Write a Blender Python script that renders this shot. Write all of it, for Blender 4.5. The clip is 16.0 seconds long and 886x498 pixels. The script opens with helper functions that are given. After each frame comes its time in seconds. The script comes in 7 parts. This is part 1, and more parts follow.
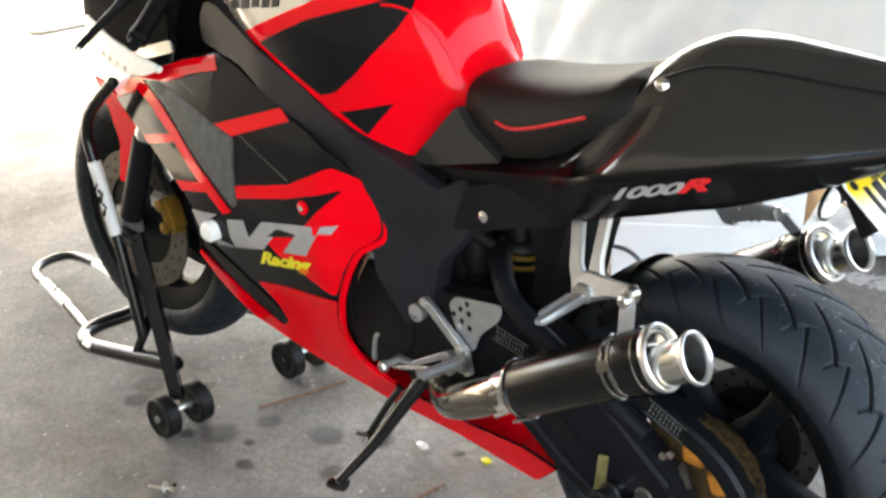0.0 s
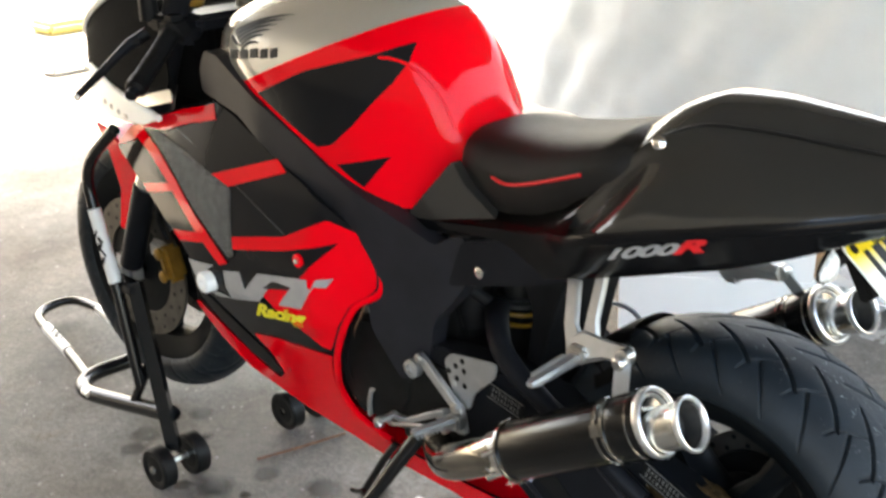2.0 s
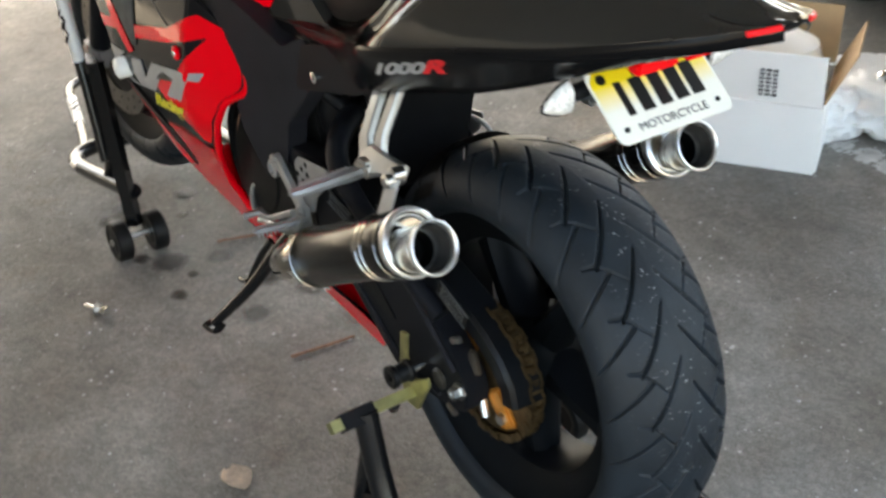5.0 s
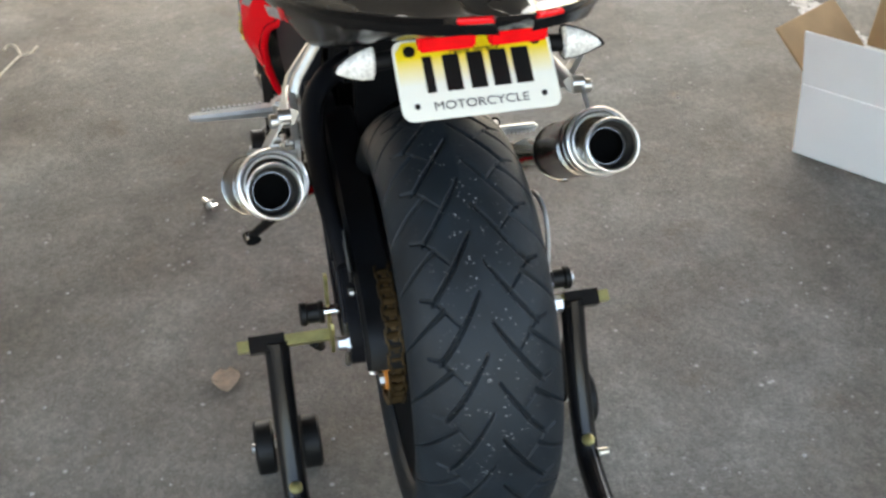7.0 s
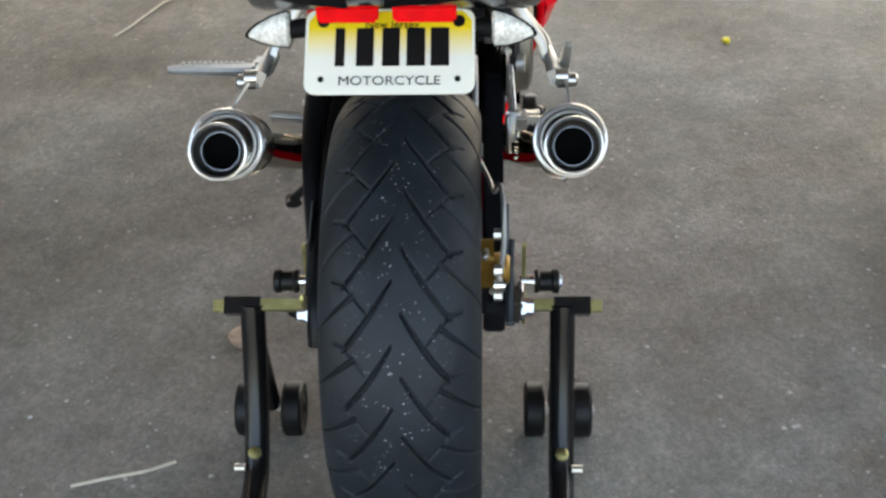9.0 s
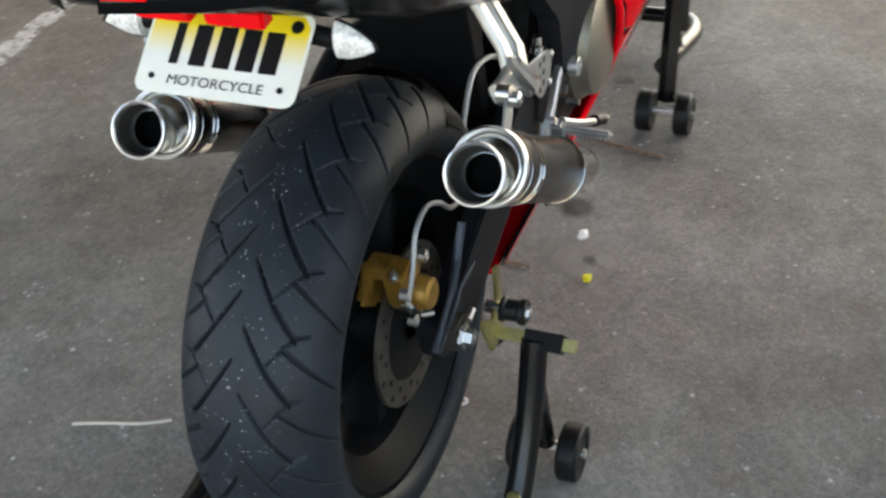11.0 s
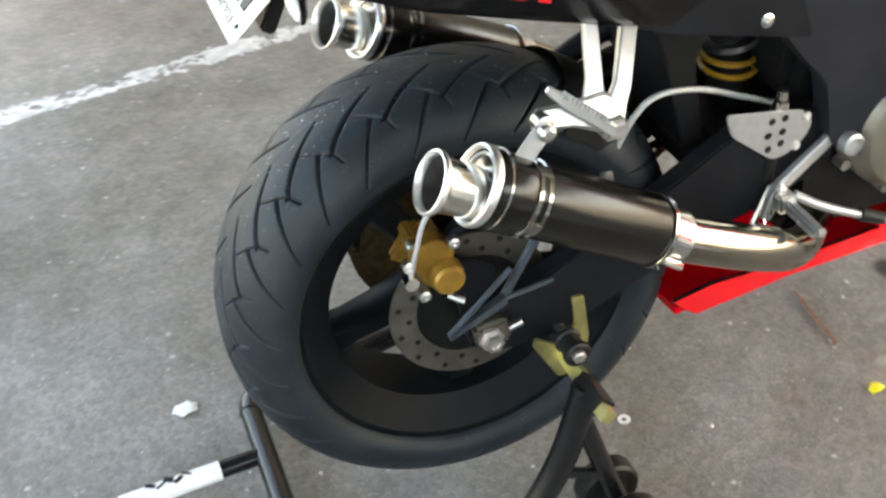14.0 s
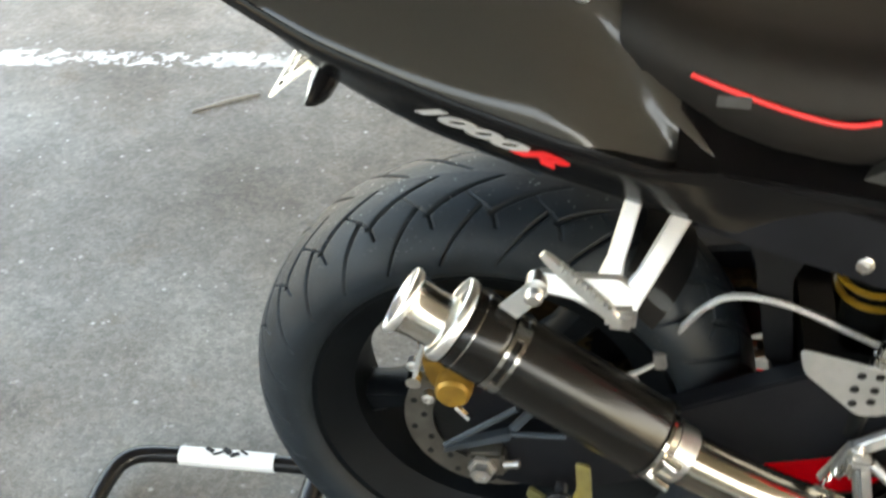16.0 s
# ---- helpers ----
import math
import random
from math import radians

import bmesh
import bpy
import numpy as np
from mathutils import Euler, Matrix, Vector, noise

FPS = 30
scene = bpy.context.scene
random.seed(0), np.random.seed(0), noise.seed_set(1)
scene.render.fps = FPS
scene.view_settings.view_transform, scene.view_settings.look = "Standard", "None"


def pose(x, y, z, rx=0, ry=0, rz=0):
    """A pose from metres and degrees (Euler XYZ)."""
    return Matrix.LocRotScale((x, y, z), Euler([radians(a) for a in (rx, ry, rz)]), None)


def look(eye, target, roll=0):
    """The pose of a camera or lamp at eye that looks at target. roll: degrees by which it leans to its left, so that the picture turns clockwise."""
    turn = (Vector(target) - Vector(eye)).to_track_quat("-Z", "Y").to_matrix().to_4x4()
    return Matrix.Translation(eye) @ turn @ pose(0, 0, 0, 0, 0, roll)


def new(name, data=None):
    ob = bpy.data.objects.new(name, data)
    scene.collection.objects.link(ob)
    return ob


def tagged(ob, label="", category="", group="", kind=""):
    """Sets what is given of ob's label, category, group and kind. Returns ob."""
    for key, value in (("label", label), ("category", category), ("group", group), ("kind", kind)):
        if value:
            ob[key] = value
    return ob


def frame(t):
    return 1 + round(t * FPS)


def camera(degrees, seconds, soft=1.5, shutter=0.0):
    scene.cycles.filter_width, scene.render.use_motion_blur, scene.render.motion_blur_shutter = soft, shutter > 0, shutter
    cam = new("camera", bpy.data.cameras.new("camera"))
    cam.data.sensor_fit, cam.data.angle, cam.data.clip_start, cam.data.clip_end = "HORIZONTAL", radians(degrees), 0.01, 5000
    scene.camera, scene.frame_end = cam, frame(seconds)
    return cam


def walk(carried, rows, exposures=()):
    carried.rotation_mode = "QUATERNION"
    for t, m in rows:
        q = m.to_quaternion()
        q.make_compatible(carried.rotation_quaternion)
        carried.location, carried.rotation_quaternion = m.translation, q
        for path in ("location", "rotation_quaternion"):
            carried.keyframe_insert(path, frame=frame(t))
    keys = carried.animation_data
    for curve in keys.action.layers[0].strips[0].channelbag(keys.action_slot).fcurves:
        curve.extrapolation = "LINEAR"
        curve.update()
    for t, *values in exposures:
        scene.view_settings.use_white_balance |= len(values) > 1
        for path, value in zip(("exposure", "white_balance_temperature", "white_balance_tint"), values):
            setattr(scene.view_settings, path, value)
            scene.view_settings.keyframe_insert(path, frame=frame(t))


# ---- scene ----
cam = camera(41.3, 16.0, 2.6, 0.7)
PATH = [
    (0, (-0.751, 1.383, 1.34), (0.532, 0.057, 0.569), -1.7),
    (0.5, (-0.733, 1.378, 1.344), (0.562, 0.038, 0.617), -1.3),
    (1, (-0.72, 1.373, 1.348), (0.585, 0.021, 0.663), -0.9),
    (1.5, (-0.719, 1.362, 1.352), (0.591, 0.011, 0.674), -1.0),
    (2, (-0.751, 1.332, 1.349), (0.571, 0.008, 0.643), -1.4),
    (2.5, (-0.817, 1.314, 1.361), (0.5, 0.018, 0.594), -1.9),
    (3, (-0.907, 1.303, 1.38), (0.408, 0.041, 0.556), -2.3),
    (3.5, (-0.979, 1.258, 1.372), (0.353, 0.038, 0.512), -2.3),
    (4, (-1.023, 1.159, 1.36), (0.34, 0.01, 0.453), -2.6),
    (4.5, (-1.047, 1.044, 1.357), (0.34, -0.026, 0.393), -2.3),
    (5, (-1.09, 0.894, 1.357), (0.341, -0.061, 0.337), -2.0),
    (5.2, (-1.119, 0.807, 1.36), (0.342, -0.069, 0.312), -2.8),
    (7.3, (-1.38, 0.183, 1.333), (0.3, -0.056, 0.274), -1.9),
    (7.5, (-1.396, 0.14, 1.324), (0.292, -0.061, 0.27), -1.9),
    (8, (-1.409, 0.063, 1.307), (0.289, -0.055, 0.257), -1.5),
    (8.5, (-1.372, -0.021, 1.291), (0.327, -0.046, 0.236), -1.7),
    (9, (-1.324, -0.101, 1.306), (0.354, -0.029, 0.221), -1.4),
    (9.5, (-1.278, -0.2, 1.296), (0.385, -0.008, 0.202), -1.5),
    (10, (-1.232, -0.359, 1.287), (0.403, 0.002, 0.193), -3.0),
    (10.2, (-1.209, -0.408, 1.285), (0.412, 0.006, 0.189), -3.3),
    (12.3, (-0.837, -0.846, 1.309), (0.375, 0.215, 0.123), -5.0),
    (12.5, (-0.798, -0.878, 1.303), (0.354, 0.247, 0.118), -5.2),
    (13, (-0.665, -0.996, 1.33), (0.26, 0.31, 0.131), -7.1),
    (13.5, (-0.503, -1.042, 1.343), (0.184, 0.361, 0.095), -6.3),
    (14, (-0.378, -1.171, 1.332), (0.103, 0.343, 0.116), -5.3),
    (14.5, (-0.261, -1.247, 1.334), (0.012, 0.351, 0.162), -4.2),
    (15, (-0.132, -1.235, 1.35), (-0.065, 0.389, 0.184), -2.7),
    (15.5, (0.017, -1.172, 1.372), (-0.119, 0.435, 0.189), -1.6),
    (16, (0.121, -1.074, 1.396), (-0.162, 0.483, 0.173), -0.7),
]
EXPOSURES = [(0, 3.92, 7800, 8), (0.7, 3.92, 7800, 8), (1.5, 3.77, 7800, 8), (3.0, 3.65, 7800, 8), (4.5, 3.44, 7900, 7), (7.5, 3.26, 7800, 7), (9, 3.15, 7700, 7), (10, 3.15, 7700, 7), (12.5, 3.47, 7600, 7), (13, 3.75, 7800, 7), (14.5, 4.05, 8500, 6), (16, 4.02, 8800, 5)]
walk(cam, [(t, look(eye, target, roll)) for t, eye, target, roll in PATH], EXPOSURES)

# ---- light ----
world = bpy.data.worlds.new("world")
scene.world = world
world.use_nodes = True
wn = world.node_tree
sky = wn.nodes.new("ShaderNodeTexSky")
sky.sky_type = 'NISHITA'
sky.sun_disc = False
sky.sun_elevation = radians(58)
sky.sun_rotation = radians(112)
sky.air_density, sky.dust_density, sky.ozone_density = 1.0, 4.0, 0.5
wn.links.new(sky.outputs["Color"], wn.nodes["Background"].inputs["Color"])
wn.nodes["Background"].inputs["Strength"].default_value = 0.15
sun_data = bpy.data.lights.new("sun", 'SUN')
sun_data.energy, sun_data.angle, sun_data.color = 4.0, radians(0.5), (1.0, 0.95, 0.88)
sun = new("sun", sun_data)
sun.matrix_world = look((3, -1.2, 6), (0, 0, 0))


# ---- materials ----
def mat(name, color, rough=0.5, metal=0.0, vary=0.15, scale=20.0, fine=0.0, bump=0.0, bump_scale=200.0, coat=0.0, trans=0.0, spec=0.5):
    m = bpy.data.materials.new(name)
    m.use_nodes = True
    nt = m.node_tree
    n, ln = nt.nodes, nt.links
    b = n["Principled BSDF"]
    b.inputs["Roughness"].default_value = rough
    b.inputs["Metallic"].default_value = metal
    b.inputs["Coat Weight"].default_value = coat
    b.inputs["Specular IOR Level"].default_value = spec
    b.inputs["Coat Roughness"].default_value = 0.06
    b.inputs["Transmission Weight"].default_value = trans
    co = n.new("ShaderNodeTexCoord")
    big = n.new("ShaderNodeTexNoise")
    big.inputs["Scale"].default_value, big.inputs["Detail"].default_value = scale, 6
    small = n.new("ShaderNodeTexNoise")
    small.inputs["Scale"].default_value, small.inputs["Detail"].default_value = bump_scale, 4
    for t in (big, small):
        ln.new(co.outputs["Object"], t.inputs["Vector"])
    ramp = n.new("ShaderNodeValToRGB")
    lo, hi = [max(0.0, c * (1 - vary)) for c in color], [min(1.0, c * (1 + vary)) for c in color]
    ramp.color_ramp.elements[0].position, ramp.color_ramp.elements[1].position = 0.3, 0.7
    ramp.color_ramp.elements[0].color, ramp.color_ramp.elements[1].color = (*lo, 1), (*hi, 1)
    ln.new(big.outputs["Fac"], ramp.inputs["Fac"])
    ln.new(ramp.outputs["Color"], b.inputs["Base Color"])
    rr = n.new("ShaderNodeMapRange")
    rr.inputs["To Min"].default_value, rr.inputs["To Max"].default_value = max(0.02, rough * 0.85), min(1.0, rough * 1.2)
    ln.new((small if rough > 0.34 else big).outputs["Fac"], rr.inputs["Value"])
    ln.new(rr.outputs["Result"], b.inputs["Roughness"])
    if bump:
        bp = n.new("ShaderNodeBump")
        bp.inputs["Strength"].default_value, bp.inputs["Distance"].default_value = bump, 0.002
        ln.new(small.outputs["Fac"], bp.inputs["Height"])
        ln.new(bp.outputs["Normal"], b.inputs["Normal"])
    return m


def mat_ground():
    """Worn grey asphalt and concrete: pale aggregate specks, darker blotches, fine relief."""
    m = bpy.data.materials.new("worn_asphalt")
    m.use_nodes = True
    nt = m.node_tree
    n, ln = nt.nodes, nt.links
    b = n["Principled BSDF"]
    b.inputs["Roughness"].default_value = 0.85
    co = n.new("ShaderNodeTexCoord")

    def tex(kind, scale, detail=5.0, rough=0.6):
        t = n.new(kind)
        t.inputs["Scale"].default_value = scale
        if kind == "ShaderNodeTexNoise":
            t.inputs["Detail"].default_value, t.inputs["Roughness"].default_value = detail, rough
        ln.new(co.outputs["Object"], t.inputs["Vector"])
        return t

    def ramp(src, p0, p1, c0, c1):
        r = n.new("ShaderNodeValToRGB")
        e = r.color_ramp.elements
        e[0].position, e[1].position, e[0].color, e[1].color = p0, p1, (*c0, 1), (*c1, 1)
        ln.new(src, r.inputs["Fac"])
        return r.outputs["Color"]

    def mix(kind, fac, a, c):
        x = n.new("ShaderNodeMix")
        x.data_type, x.blend_type = 'RGBA', kind
        if isinstance(fac, float):
            x.inputs["Factor"].default_value = fac
        else:
            ln.new(fac, x.inputs["Factor"])
        ln.new(a, x.inputs["A"])
        ln.new(c, x.inputs["B"])
        return x.outputs["Result"]

    blotch = ramp(tex("ShaderNodeTexNoise", 1.7, 8, 0.62).outputs["Fac"], 0.34, 0.66, (0.122, 0.113, 0.101), (0.245, 0.236, 0.222))
    mid = ramp(tex("ShaderNodeTexNoise", 11, 7, 0.72).outputs["Fac"], 0.30, 0.72, (0.78, 0.77, 0.755), (1.22, 1.215, 1.20))
    patch = ramp(tex("ShaderNodeTexNoise", 42, 5, 0.75).outputs["Fac"], 0.34, 0.70, (0.89, 0.89, 0.885), (1.11, 1.11, 1.105))
    grain = tex("ShaderNodeTexNoise", 260, 4, 0.75)
    gr = ramp(grain.outputs["Fac"], 0.3, 0.72, (0.70, 0.70, 0.70), (1.32, 1.32, 1.31))
    stones = tex("ShaderNodeTexVoronoi", 125)
    tone = n.new("ShaderNodeSeparateColor")
    ln.new(stones.outputs["Color"], tone.inputs[0])
    agg = ramp(tone.outputs[0], 0.1, 0.95, (0.86, 0.857, 0.85), (1.15, 1.148, 1.14))
    hue = ramp(tex("ShaderNodeTexNoise", 0.9, 5, 0.6).outputs["Fac"], 0.38, 0.64, (1.05, 1.0, 0.94), (0.975, 1.0, 1.01))
    scuff = ramp(tex("ShaderNodeTexNoise", 4.2, 9, 0.78).outputs["Fac"], 0.60, 0.74, (1, 1, 1), (1.4, 1.38, 1.34))
    soil = ramp(tex("ShaderNodeTexNoise", 5.5, 7, 0.7).outputs["Fac"], 0.56, 0.70, (1, 1, 1), (0.70, 0.63, 0.57))
    blotch = mix('MULTIPLY', 1.0, mix('MULTIPLY', 1.0, mix('MULTIPLY', 1.0, blotch, hue), scuff), soil)
    base = mix('MULTIPLY', 1.0, mix('MULTIPLY', 1.0, mix('MULTIPLY', 1.0, mix('MULTIPLY', 1.0, blotch, mid), patch), gr), agg)

    def specks(scale, near, far, gate_scale, g0, g1, strength, colour, under):
        """Scattered chips of another tone, thick in some places and rare in others."""
        vor = tex("ShaderNodeTexVoronoi", scale)
        vor.inputs["Randomness"].default_value = 1.0
        spk = ramp(vor.outputs["Distance"], near, far, (1, 1, 1), (0, 0, 0))
        gate = ramp(tex("ShaderNodeTexNoise", gate_scale, 4, 0.7).outputs["Fac"], g0, g1, (0, 0, 0), (strength,) * 3)
        tint = n.new("ShaderNodeRGB")
        tint.outputs[0].default_value = (*colour, 1)
        return mix('MIX', mix('MULTIPLY', 1.0, spk, gate), under, tint.outputs[0])
    base = specks(46, 0.08, 0.22, 13, 0.58, 0.68, 0.6, (0.060, 0.056, 0.050), base)
    base = specks(74, 0.10, 0.22, 21, 0.56, 0.66, 0.55, (0.34, 0.33, 0.31), base)
    ln.new(specks(33, 0.07, 0.19, 17, 0.52, 0.60, 0.9, (0.50, 0.485, 0.455), base), b.inputs["Base Color"])
    bp = n.new("ShaderNodeBump")
    bp.inputs["Strength"].default_value, bp.inputs["Distance"].default_value = 0.5, 0.003
    high = n.new("ShaderNodeMath")
    high.operation = 'MULTIPLY_ADD'
    ln.new(stones.outputs["Distance"], high.inputs[0])
    high.inputs[1].default_value = -0.7
    ln.new(grain.outputs["Fac"], high.inputs[2])
    ln.new(high.outputs[0], bp.inputs["Height"])
    ln.new(bp.outputs["Normal"], b.inputs["Normal"])
    return m


GROUND = mat_ground()
RED = mat("red_paint", (0.82, 0.0008, 0.009), 0.06, 0.0, 0.04, 3, spec=0.2)
BLACK_PAINT = mat("black_paint", (0.008, 0.008, 0.009), 0.12, 0.0, 0.2, 4, spec=0.12)
GLOSS = mat("gloss_black_rim", (0.0045, 0.0045, 0.005), 0.2, 0.0, 0.2, 6, spec=0.12)
COWL = mat("dark_cowl_inside", (0.004, 0.004, 0.004), 0.8, 0.0, 0.2, 10, spec=0.03)
CARBON = mat("dark_gloss_tail", (0.028, 0.0265, 0.024), 0.13, 0.0, 0.12, 3, spec=0.35)
FRAME = mat("satin_black_frame", (0.0085, 0.009, 0.011), 0.4, 0.0, 0.2, 15, bump=0.08, bump_scale=500, spec=0.09)
SPAR = mat("satin_spar", (0.017, 0.017, 0.020), 0.45, 0.0, 0.2, 15, bump=0.08, bump_scale=500, spec=0.12)
PLASTIC = mat("black_plastic", (0.0065, 0.0065, 0.007), 0.5, 0.0, 0.25, 20, bump=0.15, bump_scale=600, spec=0.1)
ENGINE = mat("engine_black", (0.008, 0.008, 0.0078), 0.45, 0.1, 0.35, 30, bump=0.25, bump_scale=300, spec=0.14)
RUBBER = mat("tyre_rubber", (0.0096, 0.0140, 0.0184), 0.50, 0.0, 0.3, 18, bump=0.25, bump_scale=500, spec=0.26)
GUARD = mat("guard_plastic", (0.010, 0.0115, 0.014), 0.32, 0.0, 0.2, 20, spec=0.3)
RIM = mat("black_rim", (0.004, 0.005, 0.006), 0.45, 0.0, 0.3, 14, spec=0.08)
DARK_BORE = mat("dark_matte_bore", (0.030, 0.028, 0.026), 0.6, 0.0, 0.4, 60, spec=0.3)
RINGS = mat("satin_bright_ring", (0.93, 0.92, 0.90), 0.33, 1.0, 0.04, 20)
BANDS = mat("dark_steel_band", (0.30, 0.29, 0.27), 0.14, 1.0, 0.1, 30)
POLISHED = mat("polished_tip", (0.74, 0.71, 0.65), 0.2, 1.0, 0.04, 20)
LIP = mat("bright_lip", (0.96, 0.955, 0.94), 0.36, 1.0, 0.03, 20)
CHROME = mat("chrome", (0.86, 0.85, 0.82), 0.08, 1.0, 0.03, 20)
STEEL = mat("brushed_steel", (0.55, 0.54, 0.52), 0.3, 1.0, 0.1, 60, bump=0.06, bump_scale=300)
PIPE = mat("heat_tinted_pipe", (0.32, 0.295, 0.25), 0.11, 1.0, 0.12, 12)
ALU = mat("cast_aluminium", (0.46, 0.46, 0.45), 0.36, 0.75, 0.1, 40, bump=0.12, bump_scale=400)
CAN = mat("carbon_can", (0.006, 0.0055, 0.005), 0.2, 0.0, 0.3, 60, bump=0.05, bump_scale=700, spec=0.28)
GOLD = mat("gold_anodised", (0.25, 0.135, 0.022), 0.4, 0.5, 0.25, 40, bump=0.1)
BLUISH = mat("blue_grey_bracket", (0.035, 0.045, 0.055), 0.4, 0.3, 0.3, 25, spec=0.4)
OCHRE = mat("ochre_spring_paint", (0.27, 0.14, 0.01), 0.4, 0.0, 0.15, 30)
ZINC = mat("yellow_zinc", (0.40, 0.36, 0.15), 0.34, 0.75, 0.35, 30)
SILVER = mat("silver_paint", (0.60, 0.565, 0.50), 0.24, 0.6, 0.015, 3, coat=0.6)
DECAL_SILVER = mat("silver_decal", (0.34, 0.34, 0.34), 0.4, 0.2, 0.1, 30)
WHITE = mat("white_plastic", (0.88, 0.88, 0.85), 0.4, 0.0, 0.04, 10)
SEAT = mat("seat_vinyl", (0.010, 0.009, 0.0085), 0.55, 0.0, 0.2, 30, bump=0.25, bump_scale=700, spec=0.17)
PIPING = mat("red_piping", (0.6, 0.01, 0.015), 0.45, 0.0, 0.1, 30)
YELLOW = mat("yellow_decal", (0.8, 0.7, 0.03), 0.4, 0.0, 0.05, 20)
PLATE = mat("plate_white", (0.78, 0.78, 0.70), 0.35, 0.0, 0.03, 8)
INK = mat("black_ink", (0.006, 0.006, 0.006), 0.45, 0.0, 0.1, 20, spec=0.25)
REDLENS = mat("red_lens", (0.78, 0.004, 0.008), 0.25, 0.0, 0.1, 60, spec=0.25)
CLEAR = mat("clear_lens", (0.66, 0.66, 0.63), 0.14, 0.0, 0.35, 220, bump=0.6, bump_scale=160, coat=0.6)
HOSE = mat("braided_hose", (0.42, 0.42, 0.41), 0.4, 0.6, 0.25, 400, bump=0.4, bump_scale=900)
DISC = mat("brake_disc", (0.12, 0.11, 0.095), 0.4, 0.8, 0.25, 30)
SPROCKET = mat("orange_sprocket", (0.52, 0.20, 0.03), 0.5, 0.4, 0.4, 30)
CHAIN = mat("dirty_chain", (0.13, 0.085, 0.04), 0.5, 0.8, 0.4, 80)
STAND = mat("stand_black", (0.006, 0.006, 0.0065), 0.24, 0.0, 0.2, 12, spec=0.35)
LABEL = mat("white_sticker", (0.75, 0.75, 0.73), 0.4, 0.0, 0.05, 10)
MESHGREY = mat("grille_grey", (0.055, 0.055, 0.055), 0.5, 0.4, 0.2, 60)
WIRE = mat("vent_wire_grey", (0.15, 0.15, 0.145), 0.5, 0.5, 0.2, 60)
STAIN = mat("oil_stain", (0.030, 0.026, 0.022), 0.6, 0.0, 0.45, 25, bump=0.5, bump_scale=300)
PAINTLINE = mat("worn_line_paint", (0.49, 0.48, 0.455), 0.7, 0.0, 0.3, 30, bump=0.5, bump_scale=250)
LEAF = mat("dry_leaf", (0.62, 0.50, 0.38), 0.7, 0.0, 0.25, 60, bump=0.4)
CARD = mat("cardboard", (0.42, 0.27, 0.14), 0.8, 0.0, 0.1, 15)
BOXWHITE = mat("white_card", (0.93, 0.93, 0.91), 0.6, 0.0, 0.03, 6)
BAG = mat("plastic_bag", (0.85, 0.85, 0.84), 0.3, 0.0, 0.1, 12, trans=0.25)
CLOTH = mat("car_cover_cloth", (0.66, 0.69, 0.70), 0.8, 0.0, 0.08, 2.5, bump=0.3, bump_scale=120)
SPILL = mat("dried_spill", (0.36, 0.33, 0.28), 0.85, 0.0, 0.2, 20, bump=0.5, bump_scale=300)
YELLOW_KERB = mat("yellow_kerb_paint", (0.62, 0.50, 0.16), 0.7, 0.0, 0.1, 6)
# kept dark for the unseen roof and wall that hold back light
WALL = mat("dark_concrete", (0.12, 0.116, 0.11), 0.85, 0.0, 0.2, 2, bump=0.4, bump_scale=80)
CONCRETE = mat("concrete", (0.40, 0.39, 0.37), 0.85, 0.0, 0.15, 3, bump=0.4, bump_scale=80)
STICK = mat("grey_stick", (0.26, 0.25, 0.23), 0.8, 0.0, 0.15, 60)
GRIT = mat("pale_grit", (0.40, 0.39, 0.37), 0.85, 0.0, 0.3, 40)
TWIG = mat("pale_twig", (0.55, 0.50, 0.40), 0.7, 0.0, 0.15, 60)
RUST = mat("rusty_rod", (0.20, 0.10, 0.06), 0.8, 0.0, 0.3, 60)
PORCELAIN = mat("cream_plastic", (0.72, 0.66, 0.56), 0.35, 0.0, 0.04, 8)


def soft_edge(m, strength):
    """Lets a stain fade out towards its rim, unevenly."""
    n, ln = m.node_tree.nodes, m.node_tree.links
    co, sub_, le, no, ad, rp = (n.new("ShaderNode" + k) for k in ("TexCoord", "VectorMath", "VectorMath", "TexNoise", "Math", "MapRange"))
    sub_.operation, le.operation, ad.operation = 'SUBTRACT', 'LENGTH', 'MULTIPLY_ADD'
    sub_.inputs[1].default_value = (0.5, 0.5, 0.0)
    flat = n.new("ShaderNodeVectorMath")
    flat.operation = 'MULTIPLY'
    flat.inputs[1].default_value = (1, 1, 0)
    ln.new(co.outputs["Generated"], sub_.inputs[0])
    ln.new(sub_.outputs[0], flat.inputs[0])
    ln.new(flat.outputs[0], le.inputs[0])
    no.inputs["Scale"].default_value, no.inputs["Detail"].default_value = 60, 6
    ln.new(co.outputs["Object"], no.inputs["Vector"])
    ln.new(no.outputs["Fac"], ad.inputs[0])
    ad.inputs[1].default_value = 0.22
    ln.new(le.outputs["Value"], ad.inputs[2])
    rp.inputs["From Min"].default_value, rp.inputs["From Max"].default_value = 0.36, 0.58
    rp.inputs["To Min"].default_value, rp.inputs["To Max"].default_value = strength, 0.0
    ln.new(ad.outputs[0], rp.inputs["Value"])
    ln.new(rp.outputs["Result"], n["Principled BSDF"].inputs["Alpha"])


